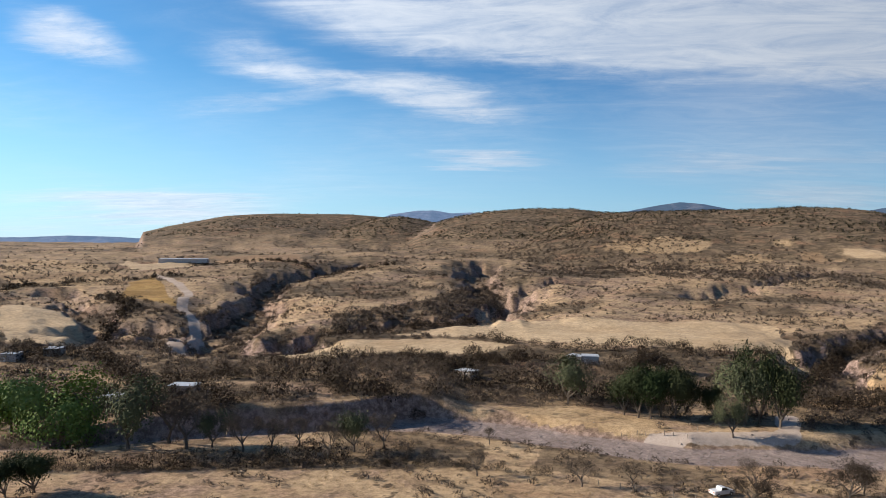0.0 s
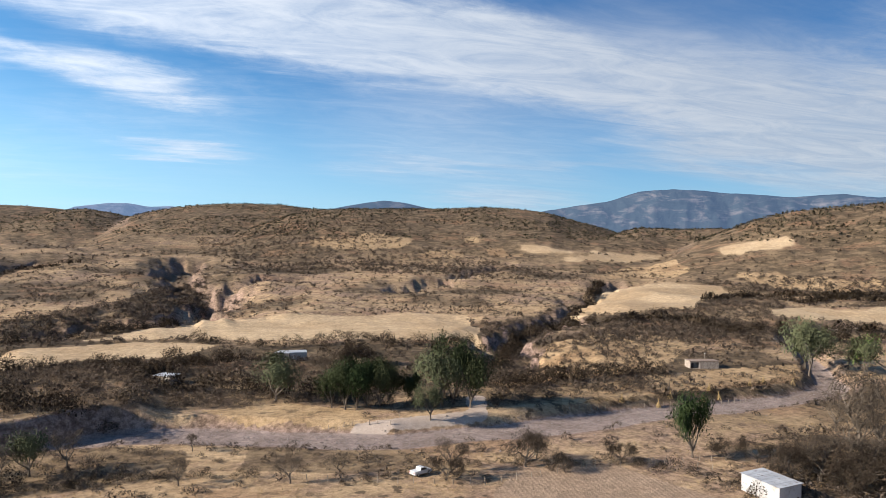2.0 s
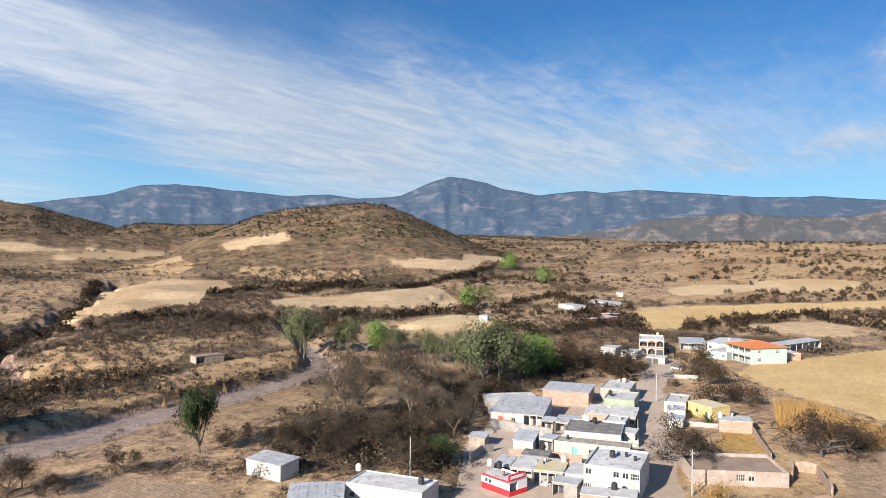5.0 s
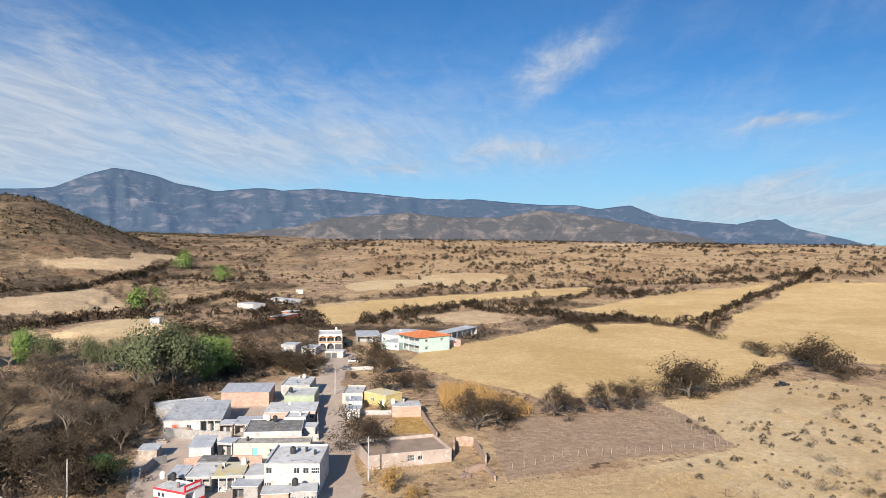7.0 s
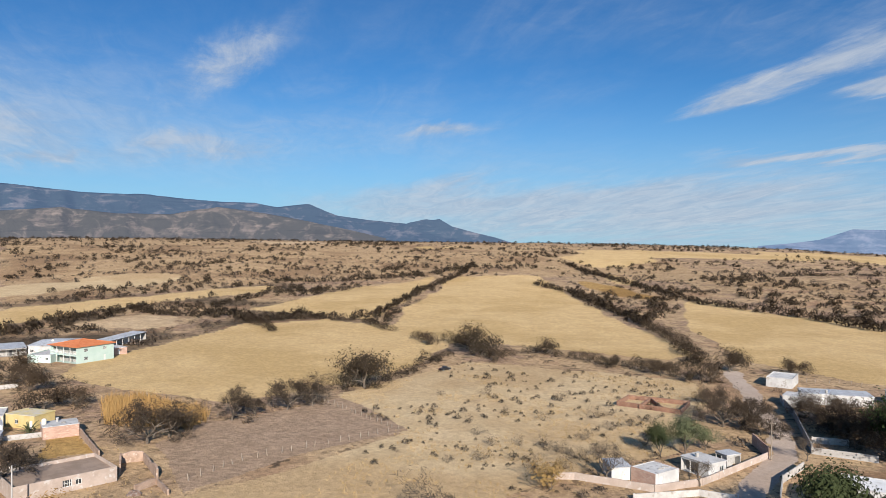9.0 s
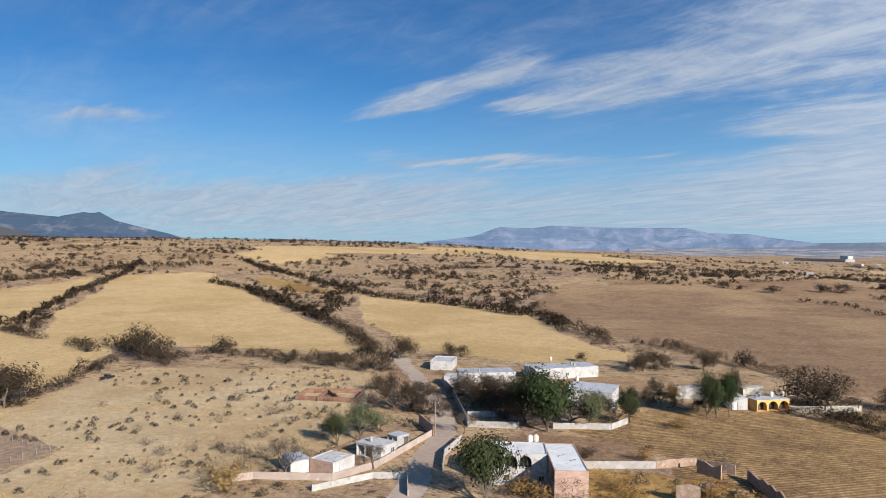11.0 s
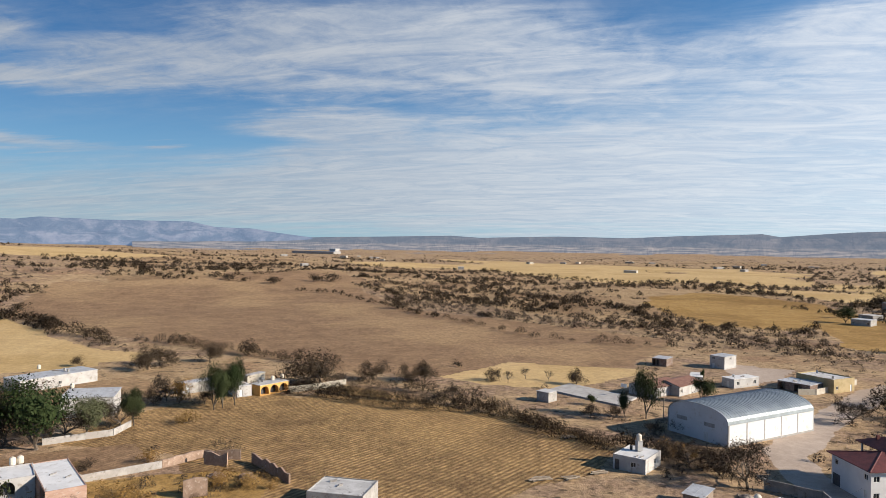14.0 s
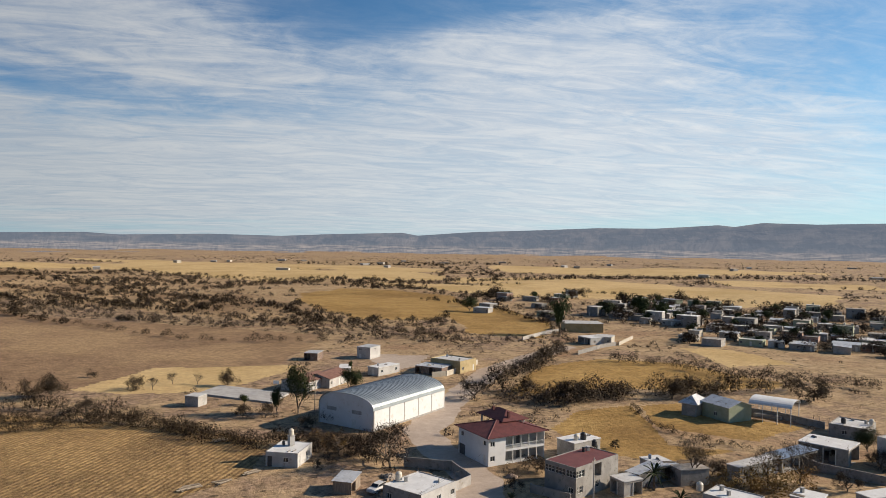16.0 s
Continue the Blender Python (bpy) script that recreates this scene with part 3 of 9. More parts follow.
THICKETS.append(([(121, -611), (3, -450), (-67, -364), (-118, -319), (-61, -333), (30, -410), (103, -519)], 7, 1.6, False))


# ---- ground ----
FIELDS = []


def field(kind, *corners):
    FIELDS.append((kind, corners))


field("range", (279, -1164), (-22, -1809), (-793, -2399), (-120, -361), (-67, -397), (-6, -456), (78, -561), (148, -625))
field("range", (837, 162), (1179, 4), (1393, -261), (1293, -749), (389, -493), (566, -450), (713, -343), (695, -88), (564, 109))
field("range", (993, -1590), (496, -1516), (258, -1216), (181, -687), (336, -538))
field("range", (1819, 344), (1384, -517), (763, -286), (677, 13), (676, 127))
field("range", (14, 202), (35, 205), (51, 193), (59, 179), (46, 178), (25, 190))
field("stubble", (112, 175), (166, 178), (212, 187), (208, 178), (132, 176), (111, 173))
field("range", (118, 185), (187, 207), (231, 204), (212, 187), (166, 178), (112, 175))
field("plough", (59, 116), (71, 127), (93, 124), (95, 112), (99, 100), (69, 91), (56, 103))
field("straw", (483, 124), (529, 100), (402, 76), (384, 92))
field("straw", (-618, -1442), (-1066, -1177), (-1120, -958), (-713, -904), (-502, -1056))
field("straw", (-696, -822), (-836, -666), (-730, -582), (-581, -641))
field("straw", (379, -1422), (42, -1505), (-275, -1384), (-57, -1154), (216, -1162))
field("straw", (276, 26), (312, 6), (381, -49), (426, -88), (373, -110), (335, -126), (297, -112), (247, -73), (230, -52), (234, -37), (222, -6), (244, 16))
field("straw", (255, -64), (300, -101), (310, -132), (401, -101), (419, -79), (414, -40), (362, -6), (305, 33), (280, 37), (255, 24), (214, -13), (225, -42))
field("straw", (459, -21), (520, -74), (626, -157), (708, -259), (610, -215), (467, -141), (416, -105), (442, -83), (476, -49))
field("straw", (532, 103), (583, 21), (673, -85), (572, -26), (492, 65), (447, 86))
field("straw", (686, -273), (682, -361), (522, -303), (333, -239), (242, -204), (236, -183), (272, -158), (298, -138), (328, -105), (372, -106), (465, -148))
field("straw", (455, -367), (378, -369), (302, -382), (221, -308), (168, -270), (148, -237), (182, -216), (226, -210), (268, -236), (345, -279))
field("straw", (216, -274), (210, -287), (169, -271), (146, -264), (142, -249), (180, -229))
field("straw", (901, -491), (878, -633), (804, -613), (745, -480), (844, -493))
field("straw", (1010, -928), (934, -1496), (700, -1121), (778, -922))
field("bare", (215, -47), (259, -108), (220, -146), (194, -163), (165, -141), (132, -103), (129, -75), (118, -57), (106, -32), (115, -8), (166, -50))
field("bare", (130, 14), (134, 4), (142, -13), (151, -32), (168, -53), (178, -79), (157, -104), (130, -86))
field("plough", (175, 2), (192, -8), (205, -40), (210, -47), (169, -54), (155, -26), (139, -2))
field("stubble", (353, -525), (251, -610), (160, -643), (84, -475), (3, -387), (2, -266), (30, -281), (79, -276), (131, -319), (173, -312), (281, -418))
field("stubble", (284, -630), (210, -788), (152, -652), (206, -590))
field("stubble", (363, -522), (200, -572), (52, -445), (-19, -387), (-66, -342), (-38, -272), (25, -242), (56, -241), (150, -290), (293, -372))
field("straw", (29, -241), (7, -275), (-22, -269), (-44, -267), (-12, -226), (13, -230))
field("corn", (63, -205), (54, -220), (29, -205), (1, -187), (1, -153), (24, -138), (37, -149), (52, -153), (69, -152), (79, -149), (82, -162))
field("corn", (86, -208), (34, -185), (4, -162), (-3, -147), (3, -129), (28, -106), (53, -103), (48, -122), (65, -132), (75, -146), (102, -147), (103, -170))
field("corn", (40, -205), (17, -200), (-14, -173), (-19, -164), (-14, -145), (-2, -135), (8, -119), (40, -129), (63, -203))
field("ochre", (-97, -624), (-158, -652), (-212, -558), (-215, -472), (-138, -401), (-102, -419), (-89, -480))
field("straw", (155, -1451), (-80, -1290), (-337, -1136), (-331, -897), (-111, -811), (8, -976))
field("straw", (-188, -764), (-375, -654), (-519, -622), (-352, -519), (-252, -552))
field("ochre", (-167, -451), (-216, -482), (-201, -362), (-165, -308), (-136, -337))
field("ochre", (-91, -198), (-128, -238), (-163, -247), (-182, -230), (-194, -187), (-183, -181), (-150, -190), (-125, -196))
field("ochre", (-85, -159), (-101, -172), (-122, -173), (-106, -137), (-118, -129), (-99, -128), (-88, -138))
field("ochre", (-125, -172), (-137, -172), (-137, -161), (-150, -139), (-128, -131), (-114, -152))
field("straw", (-209, -268), (-227, -256), (-227, -219), (-195, -220))
field("straw", (-446, -566), (-521, -468), (-489, -423), (-390, -430))
field("range", (-705, 1152), (-423, 899), (-315, 730), (-295, 598), (-382, 624))
field("ochre", (-297, 682), (-301, 739), (-207, 560), (-175, 468), (-231, 529))
field("hay", (-301, 492), (-238, 447), (-189, 388), (-165, 334), (-182, 322), (-189, 309))
field("hay", (-455, 1000), (-348, 985), (-290, 859), (-362, 854))
field("stubble", (-361, 1120), (-207, 1186), (-198, 961), (-309, 1007))
field("hay", (-71, 310), (-48, 337), (0, 348), (30, 323), (18, 299), (-18, 288), (-60, 274))
field("hay", (-24, 362), (16, 411), (46, 426), (98, 427), (175, 418), (182, 400), (156, 316), (151, 288), (106, 306), (36, 335), (-10, 367))
field("range", (201, 1093), (285, 1157), (359, 1162), (421, 1112), (369, 1038), (299, 1045))
field("range", (452, 1103), (523, 1071), (529, 1018), (458, 1055))
field("range", (335, 974), (397, 1005), (451, 986), (461, 944), (383, 950))
field("range", (477, 993), (529, 974), (521, 906), (482, 941))
field("hay", (534, 1005), (587, 957), (655, 908), (576, 908), (545, 954))
field("hay", (560, 882), (623, 891), (753, 873), (720, 846), (534, 842))
field("range", (554, 766), (601, 783), (646, 759), (583, 666), (502, 624), (480, 664))
field("hay", (435, 592), (496, 590), (510, 558), (487, 491), (391, 427), (340, 377), (274, 367), (242, 374), (333, 483))
field("hay", (704, 760), (729, 698), (757, 671), (729, 649), (668, 648), (692, 747))
field("range", (579, 592), (617, 567), (616, 518), (648, 466), (614, 441), (575, 477), (556, 539))
field("hay", (386, 359), (420, 348), (451, 324), (415, 298), (377, 301), (358, 329))
field("range", (593, 534), (639, 478), (623, 423), (588, 440), (566, 510))
field("hay", (709, 501), (727, 462), (797, 426), (899, 431), (766, 388), (701, 388), (679, 431))
field("hay", (845, 444), (937, 433), (894, 406), (795, 417))
field("hay", (416, 374), (441, 330), (556, 353), (606, 353), (525, 280), (481, 257), (429, 272), (375, 304), (362, 326))
field("bare", (284, 222), (343, 217), (425, 211), (357, 168), (330, 152), (312, 167), (294, 192))
field("hay", (509, 132), (541, 100), (441, 82), (446, 109))
field("range", (105, 208), (174, 293), (221, 296), (249, 268), (192, 222), (123, 193))
field("straw", (491, 128), (512, 106), (548, 61), (593, 16), (669, -93), (597, -64), (546, 3), (497, 42), (444, 80), (452, 111))
field("hay", (437, 49), (473, 19), (458, -5), (415, -7), (405, 11), (417, 44))
field("bare", (748, 84), (782, 43), (777, 4), (738, -17), (698, 9), (659, 60))
field("bare", (642, 145), (706, 127), (727, 86), (691, 58), (626, 91), (601, 124))
field("hay", (1445, -155), (1350, -344), (1216, -150))
field("straw", (1181, -522), (1078, -381), (1087, -292))
field("straw", (1016, -595), (980, -803), (905, -890), (804, -896), (845, -693), (879, -548))
field("straw", (884, -1099), (926, -1312), (767, -1286), (621, -1203), (639, -1090), (694, -983), (708, -894))
field("ochre", (634, -377), (564, -373), (495, -359), (460, -366), (482, -329), (565, -341))
field("straw", (706, -461), (623, -439), (553, -401), (592, -398))
field("straw", (278, -2015), (14, -1794), (-226, -1662), (-446, -1210), (-384, -1041), (-227, -1243), (10, -1320))
field("straw", (88, -1179), (-86, -1125), (-230, -932), (-319, -864), (-284, -768), (-180, -842), (-61, -973))
field("ochre", (-81, -559), (-143, -668), (-197, -534), (-149, -403), (-126, -425), (-89, -489))
field("straw", (-331, -863), (-492, -859), (-544, -690), (-448, -612), (-354, -664), (-287, -748))
field("straw", (-364, -583), (-525, -686), (-581, -497), (-452, -410), (-438, -517))
# trodden earth round the houses
field("dirt", (145, 75), (173, 83), (202, 79), (232, 71), (244, 63), (107, 26), (101, 54))
field("dirt", (-72, -289), (-96, -274), (-83, -250), (-70, -242))
field("stubble", (152, -192), (125, -223), (104, -206), (102, -188), (124, -173))
field("ochre", (92, -113), (82, -127), (71, -133), (56, -137), (47, -131), (46, -112), (69, -96))
field("stubble", (113, -126), (102, -142), (87, -152), (73, -137), (82, -127), (102, -125))
field("ochre", (190, 27), (191, 20), (172, 15), (170, 27))

def inside(x, y, corners):
    hit = np.zeros(np.shape(x), bool)
    for (ax, ay), (bx, by) in zip(corners, corners[1:] + corners[:1]):
        if ay != by:
            hit ^= ((ay > y) != (by > y)) & (x < (bx - ax) * (y - ay) / (by - ay) + ax)
    return hit


KINDS = ("range", "hay", "straw", "ochre", "bare", "stubble", "corn", "plough", "dirt", "gravel", "brush", "rock")


def land_use(x, y):
    """The share of each kind of ground at arrays of places."""
    shares = {k: np.zeros(np.shape(x)) for k in KINDS}
    reach = 4 + np.hypot(x, y) * 0.03 + np.maximum(np.hypot(x, y) - 600, 0) * 0.06
    wx = x + (fractal(x, y, 40, 4) - 0.5) * reach
    wy = y + (fractal(x + 90, y, 40, 4) - 0.5) * reach
    taken = np.zeros(np.shape(x), bool)
    for kind, corners in FIELDS:
        lo, hi = np.min(corners, axis=0), np.max(corners, axis=0)
        near = (wx > lo[0]) & (wx < hi[0]) & (wy > lo[1]) & (wy < hi[1])
        hit = np.zeros(np.shape(x), bool)
        hit[near] = inside(wx[near], wy[near], list(corners))
        for other in KINDS:
            shares[other][hit] = 0.0
        shares[kind][hit] = 1.0
        if kind != "range":
            taken |= hit
    for kind, points, width in WAYS:
        e = line_distance(x, y, points) + (fractal(x, y, 6, 2) - 0.5) * 2.5
        shares[kind] = np.maximum(shares[kind], 1 - smooth(width * 0.5 - 0.6, width * 0.5 + 0.9, e))
    shares["gravel"] = np.maximum(shares["gravel"], 1 - smooth(0.0, 2.0, river_distance(x, y)))
    step = 4.0
    z = terrain(x, y)
    slope = np.hypot(terrain(x + step, y) - z, terrain(x, y + step) - z) / step
    shares["rock"] = smooth(0.42, 0.75, slope) * ~taken
    d = np.hypot(x, y)
    hill = np.maximum(smooth(0.07, 0.16, slope) * smooth(500, 900, d), smooth(52, 75, z) * smooth(700, 900, d))
    thick = smooth(0.46, 0.60, fractal(x, y, 70, 4)) * smooth(170, 260, d) * (y > -100)
    shares["brush"] = np.clip(np.maximum(np.maximum(hill * 0.95, thick), thicket_share(x, y)), 0, 1) * ~taken
    return shares, z


def thicket_share(x, y):
    """Where the brush stands thick."""
    total = np.zeros(np.shape(x))
    for corners, spacing, size, yard in THICKETS:
        lo, hi = np.min(corners, axis=0), np.max(corners, axis=0)
        near = (x > lo[0]) & (x < hi[0]) & (y > lo[1]) & (y < hi[1])
        total[near] = np.maximum(total[near], inside(x[near], y[near], list(corners)) * (0.15 if spacing > 6 else 0.65))
    return total


def rings():
    out, d = [0.0, 40.0, 70.0, 90.0, 105.0], 116.0
    while d < 4950:
        out.append(d)
        d += min(max(d * d / 30000, 0.45), 0.019 * d)
    return np.array(out)


def mesh_object(name, verts, faces, material, parent=None):
    """A mesh from arrays of places and of triangles or quads."""
    mesh = bpy.data.meshes.new(name)
    verts, faces = np.asarray(verts, np.float32), np.asarray(faces, np.int32)
    mesh.vertices.add(len(verts))
    mesh.vertices.foreach_set("co", verts.ravel())
    mesh.loops.add(faces.size)
    mesh.loops.foreach_set("vertex_index", faces.ravel())
    mesh.polygons.add(len(faces))
    mesh.polygons.foreach_set("loop_start", np.arange(0, faces.size, faces.shape[1], dtype=np.int32))
    mesh.update(calc_edges=True)
    mesh.materials.append(material)
    ob = new(name, mesh)
    if parent:
        ob.parent = parent
    return ob


def grid_faces(rows, columns, closed=False):
    r, c = np.meshgrid(np.arange(rows - 1), np.arange(columns if closed else columns - 1), indexing="ij")
    n = (c + 1) % columns
    return np.stack((r * columns + c, r * columns + n, (r + 1) * columns + n, (r + 1) * columns + c), -1).reshape(-1, 4)


def build_ground():
    bearings = np.radians(np.concatenate((np.arange(-36, 75, 0.13), np.arange(75, 238, 0.23), np.arange(238, 324, 1.5))))
    radii = rings()
    b, d = np.meshgrid(bearings, radii)
    x, y = d * np.sin(b), d * np.cos(b)
    shares, z = land_use(x, y)
    # soften the far edges
    far = radii > 420
    for kind in KINDS:
        s = shares[kind].astype(float)
        for _ in range(2):
            for axis in (0, 1):
                s = 0.5 * s + 0.25 * (np.roll(s, 1, axis) + np.roll(s, -1, axis))
        shares[kind] = np.where(far[:, None], s, shares[kind])
    ob = mesh_object("ground", np.stack((x, y, z), -1).reshape(-1, 3), grid_faces(len(radii), len(bearings), True)[:, ::-1], LAND)
    for kind in KINDS:
        layer = ob.data.attributes.new(kind, "FLOAT", "POINT")
        layer.data.foreach_set("value", shares[kind].ravel().astype(np.float32))
    ob.data.polygons.foreach_set("use_smooth", np.ones(len(ob.data.polygons), bool))
    return tagged(ob, "dry golden farmland with ploughed fields, scrub and eroded gullies", "ground", kind="structure")


ground = build_ground()


# ---- far ranges, a backdrop of distance ----
def crest(bearings, points):
    b, e = zip(*points)
    return np.interp(bearings, b, e)


def mountain_range(label, far, depth, points, material, foot=-60.0, roughness=0.10, seed=0.0, shape=1.0):
    """A range of mountains: its crest's height in degrees by bearing, and slopes cut by ravines towards the village."""
    first, last = points[0][0], points[-1][0]
    bearings = np.arange(first, last + 0.01, 0.2)
    height = crest(bearings, points)
    rows = np.linspace(0, 1, 32)
    u, b = np.meshgrid(rows, bearings, indexing="ij")
    h = np.tile(height, (len(rows), 1))
    ang = np.radians(b)
    d = far - depth * (1 - u)
    top = EYE_HEIGHT + far * np.tan(np.radians(h))
    top = top * (1 + roughness * 0.35 * (fractal(b * 30 + seed, b * 0 + seed, 40, 5) - 0.5))
    # ravines run down the slope and wander
    wander = (fractal(b * 25 + seed, u * 60 + seed, 30, 3) - 0.5) * 40
    cut = ridged(b * 60 + wander + seed, u * 150 + seed, 120, 5)
    fall = u ** shape
    z = foot + (top - foot) * np.clip(fall * (1 + (cut - 0.60) * 9 * roughness * (1 - u) ** 0.7), 0, 1.02)
    x, y = d * np.sin(ang), d * np.cos(ang)
    back = np.stack((far * 1.04 * np.sin(ang[-1]), far * 1.04 * np.cos(ang[-1]), np.full(len(bearings), foot)), -1)
    verts = np.concatenate((np.stack((x, y, z), -1).reshape(-1, 3), back))
    ob = mesh_object("mountain_range", verts, grid_faces(len(rows) + 1, len(bearings))[:, ::-1], material)
    return tagged(ob, label, "mountains", kind="structure")


# bluish haze is mixed into each range's tones and emission
BLUE = mountain_material("haze-blue mountain", (0.026, 0.034, 0.036), (0.105, 0.093, 0.088), (0.16, 0.26, 0.46), 0.23, 130, None, 0.48)
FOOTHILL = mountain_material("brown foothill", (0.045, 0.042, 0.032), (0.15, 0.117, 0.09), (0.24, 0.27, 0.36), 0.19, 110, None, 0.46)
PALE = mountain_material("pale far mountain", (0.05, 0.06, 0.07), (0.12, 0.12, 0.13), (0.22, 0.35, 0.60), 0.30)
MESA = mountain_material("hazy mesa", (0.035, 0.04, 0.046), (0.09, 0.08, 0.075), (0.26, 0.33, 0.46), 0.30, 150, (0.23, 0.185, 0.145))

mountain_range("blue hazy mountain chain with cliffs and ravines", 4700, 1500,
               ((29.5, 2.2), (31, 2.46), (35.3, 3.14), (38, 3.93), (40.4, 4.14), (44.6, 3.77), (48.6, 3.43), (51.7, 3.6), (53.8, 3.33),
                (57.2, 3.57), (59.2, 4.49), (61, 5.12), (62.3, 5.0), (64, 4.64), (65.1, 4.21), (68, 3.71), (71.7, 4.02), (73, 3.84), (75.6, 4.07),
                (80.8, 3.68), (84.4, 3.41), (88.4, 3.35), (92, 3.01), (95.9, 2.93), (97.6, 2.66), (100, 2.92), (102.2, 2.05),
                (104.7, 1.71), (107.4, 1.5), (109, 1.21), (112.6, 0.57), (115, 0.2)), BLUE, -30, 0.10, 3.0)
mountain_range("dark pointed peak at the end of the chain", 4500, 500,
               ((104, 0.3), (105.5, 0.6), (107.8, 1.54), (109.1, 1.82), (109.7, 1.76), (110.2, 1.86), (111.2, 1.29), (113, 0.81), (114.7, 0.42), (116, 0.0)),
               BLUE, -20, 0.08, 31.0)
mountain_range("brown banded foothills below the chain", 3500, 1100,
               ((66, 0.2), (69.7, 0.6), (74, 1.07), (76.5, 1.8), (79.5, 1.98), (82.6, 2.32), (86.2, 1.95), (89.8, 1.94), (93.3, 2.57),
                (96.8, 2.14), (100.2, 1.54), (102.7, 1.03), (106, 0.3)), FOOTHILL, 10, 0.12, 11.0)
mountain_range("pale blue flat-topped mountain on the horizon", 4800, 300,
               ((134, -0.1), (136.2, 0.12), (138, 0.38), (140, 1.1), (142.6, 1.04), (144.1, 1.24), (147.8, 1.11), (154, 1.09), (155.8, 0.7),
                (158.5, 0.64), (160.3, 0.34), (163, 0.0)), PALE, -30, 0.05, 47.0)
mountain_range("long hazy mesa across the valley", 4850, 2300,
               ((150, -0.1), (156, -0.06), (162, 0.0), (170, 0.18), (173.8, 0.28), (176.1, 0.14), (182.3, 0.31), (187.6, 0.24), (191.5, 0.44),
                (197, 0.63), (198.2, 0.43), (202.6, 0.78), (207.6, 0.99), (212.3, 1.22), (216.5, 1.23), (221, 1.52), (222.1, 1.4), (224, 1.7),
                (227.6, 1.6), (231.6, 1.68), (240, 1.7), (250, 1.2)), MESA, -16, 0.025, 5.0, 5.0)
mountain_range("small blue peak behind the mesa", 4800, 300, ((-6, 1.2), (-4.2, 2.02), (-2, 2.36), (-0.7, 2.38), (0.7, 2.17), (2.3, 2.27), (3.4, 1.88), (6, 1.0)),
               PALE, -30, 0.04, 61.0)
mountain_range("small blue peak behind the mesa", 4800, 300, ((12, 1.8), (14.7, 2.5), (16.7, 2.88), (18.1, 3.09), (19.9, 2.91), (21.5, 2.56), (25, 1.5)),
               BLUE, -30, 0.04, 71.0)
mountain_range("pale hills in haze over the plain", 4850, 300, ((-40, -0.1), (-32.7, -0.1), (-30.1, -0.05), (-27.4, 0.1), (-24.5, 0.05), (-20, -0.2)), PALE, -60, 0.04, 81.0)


# ---- plants ----
def tint_layer(ob, values):
    layer = ob.data.attributes.new("tint", "FLOAT", "POINT")
    layer.data.foreach_set("value", np.asarray(values, np.float32))


def clump(rng, leaves, size, flat=0.75, hollow=0.5, sticks=0.6):
    """Small three-cornered leaf clumps filling a dome of radius 1 over the ground: corners as (leaves, 3, 3)."""
    way = rng.normal(size=(leaves, 3))
    way /= np.linalg.norm(way, axis=1)[:, None]
    way[:, 2] = abs(way[:, 2]) * 1.15 - 0.15
    lobes = 0.80 + 0.20 * np.sin(way[:, 0] * 5 + rng.rand() * 6) * np.cos(way[:, 1] * 6 + rng.rand() * 6)
    r = (hollow + (1 - hollow) * rng.rand(leaves) ** 0.33) * lobes
    mid = way * r[:, None] * (1, 1, flat) + (0, 0, 0.28 * flat)
    # most leaf clumps lie on the outside of the dome, some stick out of it
    u = np.cross(way, rng.normal(size=(leaves, 3)))
    u /= np.linalg.norm(u, axis=1)[:, None] + 1e-6
    v = np.cross(way, u)
    k = np.arange(3) * 2.0944
    flat_on = mid[:, None, :] + (u[:, None, :] * np.cos(k)[None, :, None] + v[:, None, :] * np.sin(k)[None, :, None]) * size * (0.45 + 0.6 * rng.rand(leaves, 1, 1))
    flat_on += rng.normal(size=(leaves, 3, 3)) * size * 0.42
    to = way * (1, 1, 0.8) + (0, 0, 0.25) + rng.normal(size=(leaves, 3)) * 0.35
    to *= size * 1.8 / np.linalg.norm(to, axis=1)[:, None]
    across = u * size * 0.17
    stick = np.stack((mid - to * 0.6 - across, mid - to * 0.6 + across, mid + to), 1)
    return np.where((rng.rand(leaves) < sticks)[:, None, None], stick, flat_on)


def round_normals(ob, away, rng):
    """Shades leaves as parts of a rounded crown."""
    away = away + rng.normal(size=(len(away) // 3, 3)).repeat(3, 0) * 0.38
    away /= np.linalg.norm(away, axis=1)[:, None] + 1e-6
    layer = ob.data.attributes.new("custom_normal", "FLOAT_VECTOR", "POINT")
    layer.data.foreach_set("vector", away.astype(np.float32).ravel())


